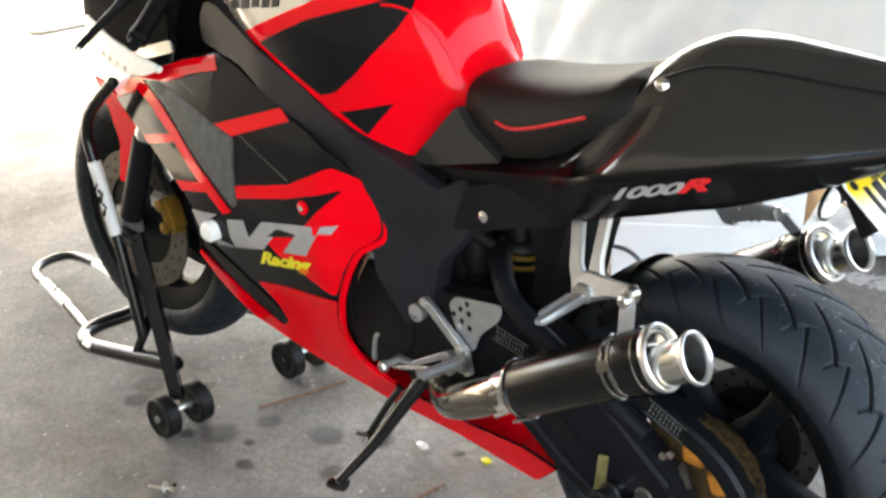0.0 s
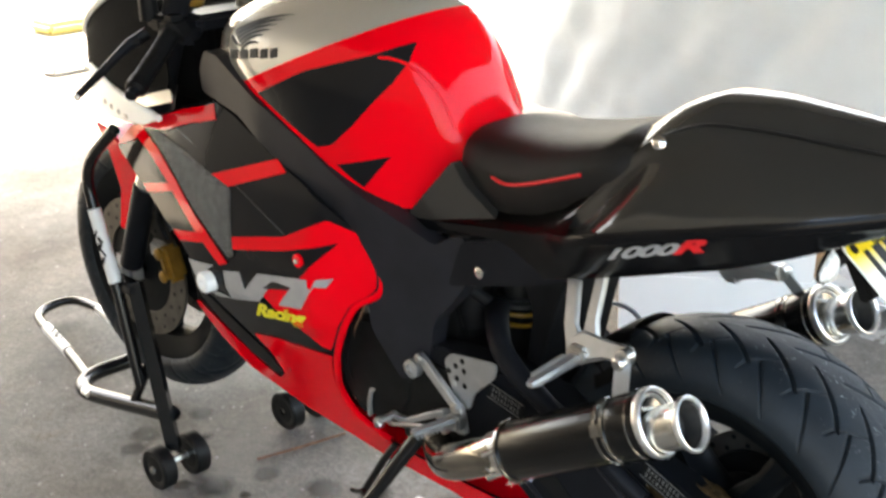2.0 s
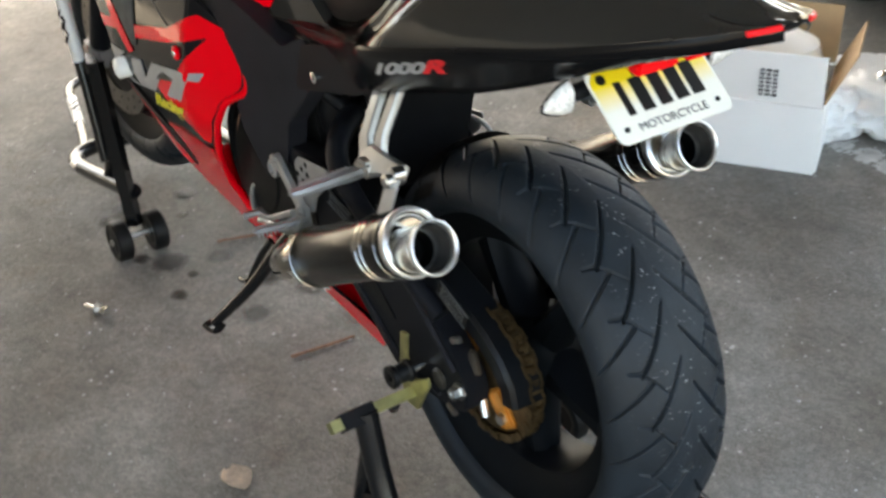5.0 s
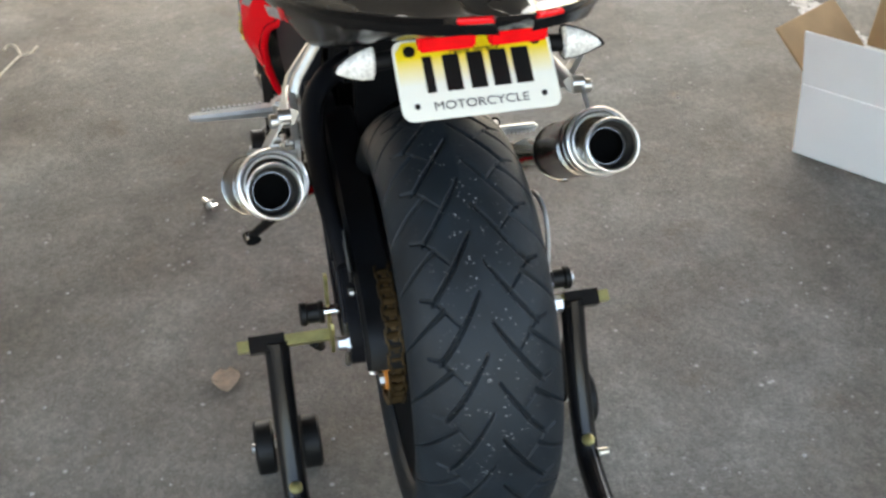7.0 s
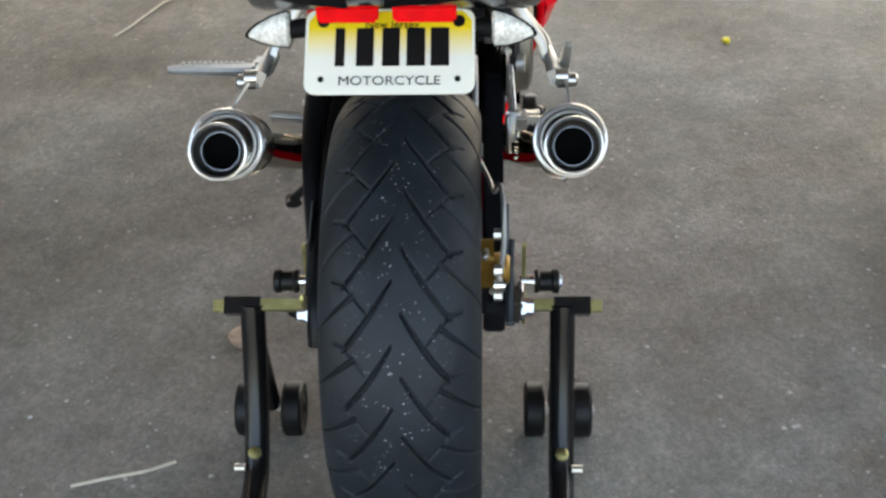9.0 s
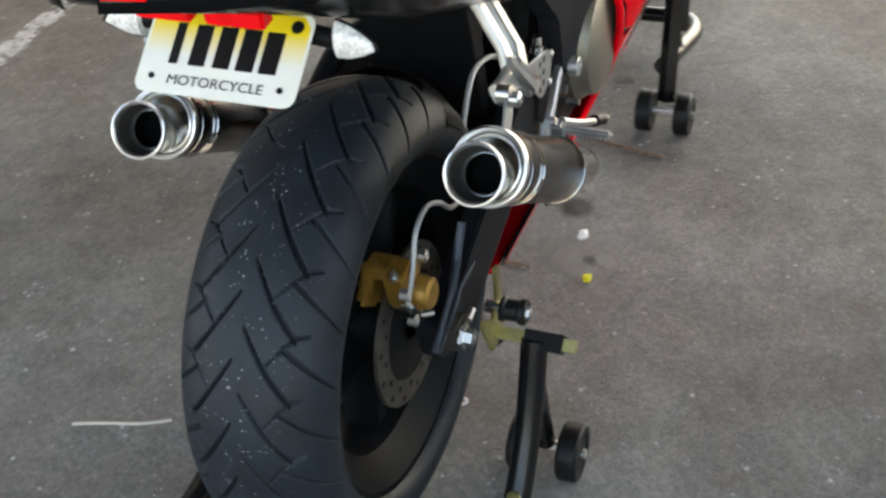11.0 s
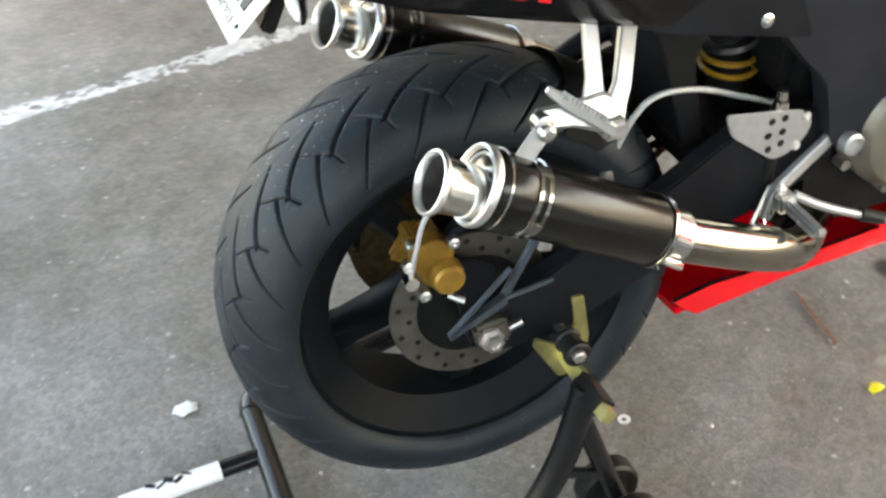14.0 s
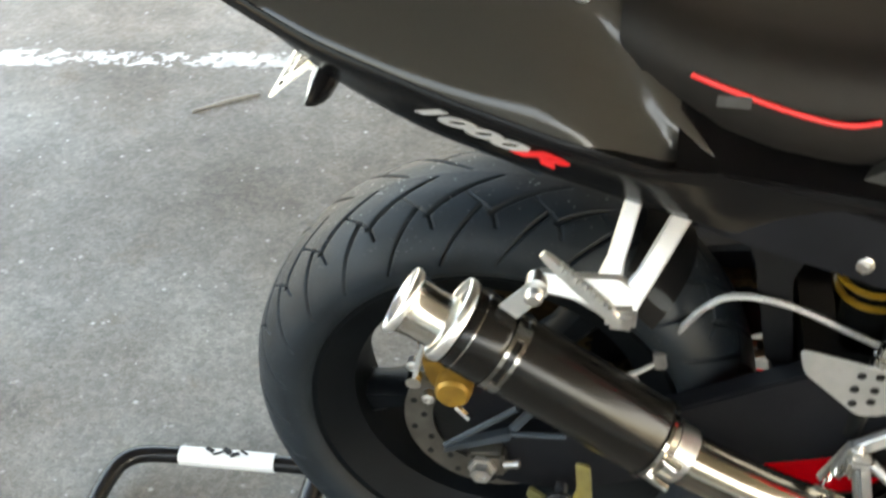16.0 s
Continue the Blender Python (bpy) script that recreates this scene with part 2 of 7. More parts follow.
def dusted(m):
    """Pale specks of grit pressed into the rubber, thickest along the crown."""
    n, ln = m.node_tree.nodes, m.node_tree.links
    b = n["Principled BSDF"]
    co, vo, no, r1, r2, r3, mu, mv, ab, sp, mx = (n.new("ShaderNode" + k) for k in ("TexCoord", "TexVoronoi", "TexNoise", "MapRange", "MapRange", "MapRange", "Math", "Math", "Math", "SeparateXYZ", "Mix"))
    vo.inputs["Scale"].default_value, no.inputs["Scale"].default_value = 170, 60
    mu.operation, mv.operation, ab.operation, mx.data_type = 'MULTIPLY', 'MULTIPLY', 'ABSOLUTE', 'RGBA'
    for t in (vo, no):
        ln.new(co.outputs["Object"], t.inputs["Vector"])
    ln.new(co.outputs["Object"], sp.inputs[0])
    ln.new(sp.outputs["Y"], ab.inputs[0])
    for r, src, lo, hi, p, q in ((r1, vo.outputs["Distance"], 0.10, 0.26, 1.0, 0.0), (r2, no.outputs["Fac"], 0.52, 0.64, 0.0, 1.0), (r3, ab.outputs[0], 0.012, 0.065, 1.0, 0.12)):
        r.inputs["From Min"].default_value, r.inputs["From Max"].default_value, r.inputs["To Min"].default_value, r.inputs["To Max"].default_value = lo, hi, p, q
        ln.new(src, r.inputs["Value"])
    ln.new(r1.outputs["Result"], mu.inputs[0])
    ln.new(r2.outputs["Result"], mu.inputs[1])
    ln.new(mu.outputs[0], mv.inputs[0])
    ln.new(r3.outputs["Result"], mv.inputs[1])
    ln.new(mv.outputs[0], mx.inputs["Factor"])
    ln.new(b.inputs["Base Color"].links[0].from_socket, mx.inputs["A"])
    mx.inputs["B"].default_value = (0.30, 0.31, 0.32, 1)
    ln.new(mx.outputs["Result"], b.inputs["Base Color"])


dusted(RUBBER)
soft_edge(STAIN, 0.65)
soft_edge(SPILL, 0.5)


# ---- mesh helpers ----
def part(name, bm, material, parent, label="", smooth=True):
    me = bpy.data.meshes.new(name)
    bm.normal_update()
    bm.to_mesh(me)
    bm.free()
    me.materials.append(material)
    if smooth:
        me.polygons.foreach_set("use_smooth", [True] * len(me.polygons))
        me.set_sharp_from_angle(angle=radians(38))
    ob = new(name, me)
    ob.parent = parent
    if label:
        tagged(ob, label)
    return ob


def thing(name, label, category, group="", kind=""):
    return tagged(new(name), label, category, group, kind)


def curve_pts(pts, n=6, closed=False):
    """Catmull-Rom through the points."""
    p = [Vector(q) for q in pts]
    out, k = [], len(p)
    for i in range(k if closed else k - 1):
        a, b = p[(i - 1) % k] if closed or i else p[0], p[i]
        c, d = p[(i + 1) % k], p[(i + 2) % k] if closed or i + 2 < k else p[-1]
        for j in range(n):
            t = j / n
            out.append(0.5 * (2 * b + (c - a) * t + (2 * a - 5 * b + 4 * c - d) * t * t + (3 * b - a - 3 * c + d) * t ** 3))
    return out if closed else out + [p[-1]]


def add_loft(bm, rings, cap=True, closed=True):
    vs = [[bm.verts.new(p) for p in r] for r in rings]
    k = len(vs[0])
    for a, b in zip(vs, vs[1:]):
        for i in range(k if closed else k - 1):
            bm.faces.new((a[i], a[(i + 1) % k], b[(i + 1) % k], b[i]))
    if cap and closed:
        bm.faces.new(list(reversed(vs[0])))
        bm.faces.new(vs[-1])
    return bm


def fixed(bm):
    bmesh.ops.recalc_face_normals(bm, faces=bm.faces)
    return bm


def tube(pts, r, seg=14, smooth=0, bm=None, squash=1.0):
    """A round bar along the points; r is one radius or one for each point."""
    p = curve_pts(pts, smooth) if smooth else [Vector(q) for q in pts]
    rs = r if isinstance(r, (list, tuple)) else [r] * len(p)
    if len(rs) != len(p):
        rs = [rs[0] + (rs[-1] - rs[0]) * i / (len(p) - 1) for i in range(len(p))]
    rings, up = [], None
    for i, q in enumerate(p):
        d = (p[min(i + 1, len(p) - 1)] - p[max(i - 1, 0)]).normalized()
        if up is None:
            up = Vector((0, 0, 1)) if abs(d.z) < 0.9 else Vector((1, 0, 0))
        s = d.cross(up).normalized()
        up = s.cross(d).normalized()
        rings.append([q + rs[i] * (math.cos(a) * s + squash * math.sin(a) * up) for a in [2 * math.pi * j / seg for j in range(seg)]])
    bm = bm or bmesh.new()
    add_loft(bm, rings)
    return fixed(bm)


def lathe(a, b, profile, seg=40, bm=None, cap=False):
    """Turned round the axis from a to b; profile: (metres along it from a, radius)."""
    a, d = Vector(a), (Vector(b) - Vector(a)).normalized()
    s = d.cross(Vector((0, 0, 1)) if abs(d.z) < 0.9 else Vector((1, 0, 0))).normalized()
    u = s.cross(d)
    rings = [[a + d * h + r * (math.cos(t) * s + math.sin(t) * u) for t in [2 * math.pi * j / seg for j in range(seg)]] for h, r in profile]
    bm = bm or bmesh.new()
    add_loft(bm, rings, cap=cap)
    return fixed(bm)


def prism(poly, y0, y1, bevel=0.0, axis="y", bm=None):
    """An outline in x and z (or x and y for axis z), drawn out from y0 to y1."""
    bm = bm or bmesh.new()
    at = (lambda p, h: (p[0], h, p[1])) if axis == "y" else (lambda p, h: (p[0], p[1], h))
    vs = [bm.verts.new(at(p, y0)) for p in poly]
    f = bm.faces.new(vs)
    ex = bmesh.ops.extrude_face_region(bm, geom=[f])
    for v in ex["geom"]:
        if isinstance(v, bmesh.types.BMVert):
            if axis == "y":
                v.co.y = y1
            else:
                v.co.z = y1
    fixed(bm)
    if bevel:
        bmesh.ops.bevel(bm, geom=list(bm.edges), offset=bevel, segments=2, affect='EDGES', clamp_overlap=True)
    return bm


def box(c, s, bevel=0.003, turn=None, bm=None):
    bm2 = bmesh.new()
    bmesh.ops.create_cube(bm2, size=1)
    bmesh.ops.scale(bm2, vec=s, verts=bm2.verts)
    if bevel:
        bmesh.ops.bevel(bm2, geom=list(bm2.edges), offset=bevel, segments=2, affect='EDGES', clamp_overlap=True)
    m = Matrix.Translation(c) @ (turn.to_4x4() if turn else Matrix())
    bmesh.ops.transform(bm2, matrix=m, verts=bm2.verts)
    if bm is None:
        return bm2
    me = bpy.data.meshes.new("t")
    bm2.to_mesh(me)
    bm2.free()
    bm.from_mesh(me)
    bpy.data.meshes.remove(me)
    return bm


def rounded(poly, r, n=4):
    """The outline with its corners rounded off."""
    out, k = [], len(poly)
    for i in range(k):
        a, b, c = (Vector(poly[j % k]) for j in (i - 1, i, i + 1))
        d = min(r, 0.45 * (a - b).length, 0.45 * (c - b).length)
        p, q = b + (a - b).normalized() * d, b + (c - b).normalized() * d
        for j in range(n + 1):
            t = j / n
            out.append(tuple((1 - t) ** 2 * p + 2 * t * (1 - t) * b + t * t * q))
    return out


def skin(poly, surf, side=1, off=0.0, thick=0.003, step=0.03):
    """A curved panel: the outline in x and z laid on y = surf(x, z), mirrored for side -1."""
    bm = bmesh.new()
    bm.faces.new([bm.verts.new((x, 0, z)) for x, z in poly])
    bm.normal_update()
    bmesh.ops.triangulate(bm, faces=bm.faces)
    xs, zs = [p[0] for p in poly], [p[1] for p in poly]
    for k, (lo, hi) in ((0, (min(xs), max(xs))), (2, (min(zs), max(zs)))):
        v = lo + step
        while v < hi - 1e-4:
            co, no = Vector(), Vector()
            co[k], no[k] = v, 1
            bmesh.ops.bisect_plane(bm, geom=[*bm.verts, *bm.edges, *bm.faces], plane_co=co, plane_no=no)
            v += step
    bm.normal_update()
    bmesh.ops.triangulate(bm, faces=bm.faces)
    for v in bm.verts:
        v.co.y = side * (surf(v.co.x, v.co.z) + off)
    bm.normal_update()
    if thick:
        ex = bmesh.ops.extrude_face_region(bm, geom=list(bm.faces))
        for v in ex["geom"]:
            if isinstance(v, bmesh.types.BMVert):
                v.co.y -= side * thick
    return fixed(bm)


def text(name, body, size, m, material, parent, label="", extrude=0.0004, shear=0.0, width=1.0, bold=0.0, space=1.0):
    cu = bpy.data.curves.new(name, 'FONT')
    cu.body, cu.size, cu.extrude, cu.shear, cu.offset = body, size, extrude, shear, bold
    cu.align_x, cu.align_y, cu.space_character = 'CENTER', 'CENTER', space
    cu.materials.append(material)
    ob = new(name, cu)
    ob.parent = parent
    ob.matrix_world = m @ Matrix.Diagonal((width, 1, 1, 1))
    if label:
        tagged(ob, label)
    return ob


def basis(o, right, up):
    """A pose whose x runs along right and whose y runs along up."""
    r = Vector(right).normalized()
    u = (Vector(up) - r * r.dot(Vector(up))).normalized()
    w = r.cross(u)
    return Matrix((r, u, w)).transposed().to_4x4().copy() if o is None else Matrix.Translation(o) @ Matrix((r, u, w)).transposed().to_4x4()


# ---- the place ----
def ground():
    bm = bmesh.new()
    bmesh.ops.create_grid(bm, x_segments=40, y_segments=40, size=60)
    tagged(part("ground", bm, GROUND, None, smooth=False), "worn grey asphalt parking floor with specks and stains", "ground", kind="structure")
    # unseen roof slab, added and sized to block sun and sky
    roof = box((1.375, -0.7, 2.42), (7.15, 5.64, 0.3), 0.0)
    tagged(part("ceiling", roof, WALL, None, smooth=False), "unseen concrete roof slab added to shade the parking bays", "ceiling", kind="structure")
    # unseen wall, added to cut light and bright reflections on the left
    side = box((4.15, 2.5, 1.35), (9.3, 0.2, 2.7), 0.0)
    tagged(part("unseen_wall_side", side, WALL, None, smooth=False), "unseen concrete wall added to darken the left side and its reflections", "wall", kind="structure")


def painted_line(name, y0, y1, x0, x1, seed, slope=0.0):
    """A bay line, its paint flaked away in patches."""
    bm = bmesh.new()
    s = 0.006
    grid = {}
    nx, ny = int((x1 - x0) / s), int((y1 - y0) / s)

    def vert(i, j):
        if (i, j) not in grid:
            e = 0.4 * s
            grid[i, j] = bm.verts.new((x0 + i * s + e * noise.noise((i * 1.7, j * 1.3, seed)), y0 + j * s + slope * (x0 + i * s) + e * noise.noise((i * 1.1, j * 2.3, seed + 9)), 0.0012))
        return grid[i, j]
    for i in range(nx):
        for j in range(ny):
            x, y = i * s, j * s
            f = 0.7 * noise.noise((x * 7, y * 9, seed)) + 0.6 * noise.noise((x * 26, y * 26, seed + 3)) + 0.8 * noise.noise((x * 70, y * 70, seed))
            edge = min(j, ny - 1 - j) / ny
            if f > -0.02 - 0.5 * min(edge, 0.25) * 2 + (0.25 if edge < 0.08 else 0):
                bm.faces.new((vert(i, j), vert(i + 1, j), vert(i + 1, j + 1), vert(i, j + 1)))
    tagged(part(name, bm, PAINTLINE, None, smooth=False), "flaking white painted parking bay line", "road marking", kind="structure")


ground()
painted_line("bay_line_1", 1.43, 1.52, -3.0, 3.5, 2.0, 0.125)
painted_line("bay_line_2", -1.56, -1.45, -1.6, 3.5, 5.0)


# ---- motorcycle ----
bike = thing("motorcycle", "red and black sport motorcycle raised on two paddock stands", "motorcycle")


def sub(name, label="", parent=None):
    """A joint for a part that has pieces of its own."""
    ob = new(name)
    ob.parent = parent or bike
    if label:
        tagged(ob, label)
    return ob


AX = Vector((0.0, 0.0, 0.357))
FX = Vector((1.43, 0.02, 0.415))


def tyre_mesh(c, R, half, grooves, nu, nv, rim_r):
    """A tyre whose tread grooves are sunk into a fine grid."""
    section = [(0.0, 0.0), (0.030, 0.0024), (0.055, 0.0098), (0.0745, 0.0215), (0.0880, 0.0370), (0.0945, 0.0530), (0.0930, 0.0690), (0.0860, 0.0800), (0.0780, 0.0850)]
    fine = [Vector((w * half / 0.0945, R - d / 0.085 * (R - rim_r - 0.003))) for w, d in [(q.x, q.y) for q in curve_pts([(w, d, 0) for w, d in section], 24)]]
    run = [0.0]
    for p, q in zip(fine, fine[1:]):
        run.append(run[-1] + (q - p).length)
    prof = []
    for j in range(nv + 1):
        a = -1.0 + 2.0 * j / nv
        at = abs(a) * run[-1]
        i = min(max(k for k in range(len(run)) if run[k] <= at + 1e-9), len(run) - 2)
        p = fine[i].lerp(fine[i + 1], (at - run[i]) / (run[i + 1] - run[i]))
        n = Vector((fine[i + 1].y - fine[i].y, fine[i].x - fine[i + 1].x)).normalized()
        prof.append((math.copysign(p.x, a), p.y, math.copysign(at, a), -n.x, -n.y))
    verts = np.zeros((nu, nv + 1, 3))
    u = np.arange(nu) / nu
    ang = 2 * math.pi * u
    for j, (w, r, at, out_w, out_r) in enumerate(prof):
        d = grooves(u, at) if grooves else np.zeros(nu)
        rr = r - d * out_r
        verts[:, j, 0] = np.cos(ang) * rr
        verts[:, j, 1] = w - np.sign(w) * d * out_w
        verts[:, j, 2] = np.sin(ang) * rr
    verts = verts.reshape(-1, 3)
    i, j = np.meshgrid(np.arange(nu), np.arange(nv), indexing="ij")
    a0, b0 = i * (nv + 1) + j, ((i + 1) % nu) * (nv + 1) + j
    faces = np.stack([a0, b0, b0 + 1, a0 + 1], -1).reshape(-1, 4)
    me = bpy.data.meshes.new("tyre")
    me.from_pydata(verts.tolist(), [], faces.tolist())
    me.materials.append(RUBBER)
    me.polygons.foreach_set("use_smooth", [True] * len(me.polygons))
    me.update()
    return me


def tread(count, phase=0.0, length=1.95):
    """Curved slashes running out from the middle, left and right by turns, each tied to the next by a cut, with a slash on the shoulder."""
    step = length / count

    def depth(u, s):
        side, q = (0.0, s) if s >= 0 else (0.5, -s)
        pos = (u * length / step + side + phase) % 1.0 * step
        out = np.zeros_like(u)

        def cut(line, wide, deep):
            return deep * np.clip((wide - abs(p - line)) / 0.0011 + 0.5, 0, 1)
        for k in (-1, 0, 1, 2, 3):
            p = pos + k * step
            if 0.005 < q < 0.064:
                t = q - 0.005
                out = np.maximum(out, cut(1.75 * t - 6.0 * t * t, 0.0046 * math.sin(math.pi * min(1.0, 0.10 + 0.72 * t / 0.059)) ** 0.7, 1.0))
            if 0.031 < q < 0.065:
                out = np.maximum(out, cut(0.078 + 1.2 * (0.063 - q), 0.0015, 0.45))
            if 0.050 < q < 0.121:
                out = np.maximum(out, cut(0.092 + 0.75 * (q - 0.050), 0.0034 * (1 - (q - 0.05) / 0.095), 0.8))
            if 0.062 < q < 0.080:
                out = np.maximum(out, cut(0.079 - 0.3 * (q - 0.062), 0.0015, 0.5))
        return 0.0075 * out
    return depth


def wheel(name, c, R, half, grooves, rim_r, rim_half, label, spokes=5, turn=0.0, yaw=0.0):
    w = sub(name, label)
    w.location = c
    w.rotation_euler = (0, 0, yaw)
    tyre = new("tyre", tyre_mesh(c, R, half, grooves, 1300 if half > 0.08 else 360, 230 if half > 0.08 else 50, rim_r))
    tyre.parent = w
    tagged(tyre, "black road tyre with curved chevron tread")
    prof = [(-rim_half, rim_r - 0.004), (-rim_half, rim_r + 0.006), (-rim_half + 0.006, rim_r + 0.004), (-rim_half + 0.014, rim_r - 0.012), (-rim_half * 0.55, rim_r - 0.03),
            (0, rim_r - 0.036), (rim_half * 0.55, rim_r - 0.03), (rim_half - 0.014, rim_r - 0.012), (rim_half - 0.006, rim_r + 0.004), (rim_half, rim_r + 0.006), (rim_half, rim_r - 0.004),
            (rim_half * 0.6, rim_r - 0.044), (0, rim_r - 0.052), (-rim_half * 0.6, rim_r - 0.044), (-rim_half, rim_r - 0.004)]
    part("rim", lathe((0, 0, 0), (0, 1, 0), prof, 96), RIM, w)
    part("hub", lathe((0, -0.06, 0), (0, 1, 0), [(0, 0.02), (0, 0.05), (0.02, 0.058), (0.06, 0.05), (0.10, 0.058), (0.12, 0.05), (0.12, 0.02)], 32), RIM, w)
    for k in range(spokes):
        a = 2 * math.pi * k / spokes + turn
        bm = bmesh.new()
        rings = []
        for t in (0, 0.25, 0.5, 0.75, 1.0):
            r = 0.04 + (rim_r - 0.035 - 0.04) * t
            hw, hy = 0.030 - 0.012 * math.sin(math.pi * t), 0.036 - 0.012 * t
            rings.append([(r, -hy * 0.5, -hw), (r, -hy, -hw * 0.5), (r, -hy, hw * 0.5), (r, -hy * 0.5, hw), (r, hy * 0.5, hw), (r, hy, hw * 0.5), (r, hy, -hw * 0.5), (r, hy * 0.5, -hw)])
        add_loft(bm, rings)
        bmesh.ops.rotate(bm, cent=(0, 0, 0), matrix=Matrix.Rotation(a, 3, 'Y'), verts=bm.verts)
        part("spoke", fixed(bm), RIM, w)
    return w


rear = wheel("rear_wheel", AX, 0.311, 0.0955, tread(26, 0.95), 0.224, 0.077, "black cast five-spoke rear wheel", 5, 0.35)
front = wheel("front_wheel", FX, 0.30, 0.062, tread(20), 0.222, 0.05, "black cast five-spoke front wheel", 5, 0.2, 0.06)


def disc(parent, y, r0, r1, material=DISC, holes=14, c=(0, 0, 0)):
    """A drilled brake disc in the wheel's own space."""
    bm = lathe((c[0], y - 0.0025, c[2]), (c[0], y, c[2]), [(0, r0), (0, r1), (0.005, r1), (0.005, r0), (0, r0)], 64)
    part("brake_disc", bm, material, parent)
    for ring, rr in ((0, r0 + (r1 - r0) * 0.3), (1, r0 + (r1 - r0) * 0.72)):
        for k in range(holes):
            a = 2 * math.pi * (k + 0.5 * ring) / holes
            h = (c[0] + rr * math.cos(a), y - 0.0032, c[2] + rr * math.sin(a))
            part("disc_hole", lathe(h, (h[0], y + 1, h[2]), [(0, 0.0), (0, 0.0042), (0.0064, 0.0042), (0.0064, 0.0)], 8), INK, parent)


disc(rear, -0.078, 0.075, 0.110)
disc(front, 0.072, 0.105, 0.158, DISC, 20)
disc(front, -0.072, 0.105, 0.158, DISC, 20)
part("disc_carrier", lathe((0, 0.062, 0), (0, 1, 0), [(0, 0.02), (0, 0.11), (0.008, 0.11), (0.012, 0.04), (0.012, 0.02)], 32), RIM, front)
part("disc_carrier", lathe((0, -0.068, 0), (0, -1, 0), [(0, 0.02), (0, 0.08), (0.008, 0.08), (0.012, 0.04), (0.012, 0.02)], 32), ENGINE, rear)

# rear sprocket and chain
bm = bmesh.new()
for k in range(42):
    a0 = 2 * math.pi * k / 42
    for da, r in ((-0.045, 0.0995), (-0.02, 0.1075), (0.02, 0.1075), (0.045, 0.0995)):
        bm.verts.new((r * math.cos(a0 + da), 0.088, r * math.sin(a0 + da)))
bm.faces.new(list(bm.verts))
ex = bmesh.ops.extrude_face_region(bm, geom=list(bm.faces))
for v in ex["geom"]:
    if isinstance(v, bmesh.types.BMVert):
        v.co.y = 0.095
part("sprocket", fixed(bm), CHAIN, rear, "worn steel sprocket", smooth=False)
spider = bmesh.new()
for k in range(5):
    a = 2 * math.pi * k / 5 + 0.3
    box((0.060 * math.cos(a), 0.098, 0.060 * math.sin(a)), (0.062, 0.012, 0.036), 0.004, Matrix.Rotation(-a, 3, 'Y'), spider)
part("sprocket_carrier", spider, SPROCKET, rear, "orange sprocket carrier with dirty bolts")
for k in range(5):
    a = 2 * math.pi * k / 5 + 0.3
    part("carrier_nut", lathe((0.073 * math.cos(a), 0.103, 0.073 * math.sin(a)), (0.073 * math.cos(a), 1, 0.073 * math.sin(a)), [(0, 0), (0, 0.009), (0.008, 0.009), (0.009, 0.004), (0.009, 0)], 6), STEEL, rear, smooth=False)


def chain():
    """Side plates of the drive chain from the rear sprocket to the gearbox."""
    path = [Vector((0.104 * math.cos(t), 0, 0.104 * math.sin(t))) + AX for t in [radians(85 + 10 * k) for k in range(20)]]
    front_c = Vector((0.44, 0, 0.455))
    path += [front_c + Vector((0.038 * math.cos(t), 0, 0.038 * math.sin(t))) for t in [radians(275 + 25 * k) for k in range(8)]]
    path.append(path[0])
    lens = [0.0]
    for a, b in zip(path, path[1:]):
        lens.append(lens[-1] + (b - a).length)
    bm = bmesh.new()
    n = int(lens[-1] / 0.0159)
    for k in range(n):
        d = (k + 0.5) * lens[-1] / n
        i = max(j for j in range(len(lens) - 1) if lens[j] <= d)
        t = (d - lens[i]) / (lens[i + 1] - lens[i])
        p = path[i].lerp(path[i + 1], t)
        e = (path[i + 1] - path[i]).normalized()
        a = math.atan2(e.z, e.x)
        for y in (0.082, 0.101):
            box((p.x, y + (0.0025 if k % 2 else 0.0), p.z), (0.021, 0.0025, 0.014), 0.003, Matrix.Rotation(-a, 3, 'Y'), bm)
        box((p.x, 0.0925, p.z), (0.009, 0.018, 0.009), 0.002, None, bm)
    part("drive_chain", bm, CHAIN, bike, "dirty brown drive chain", smooth=False)


chain()


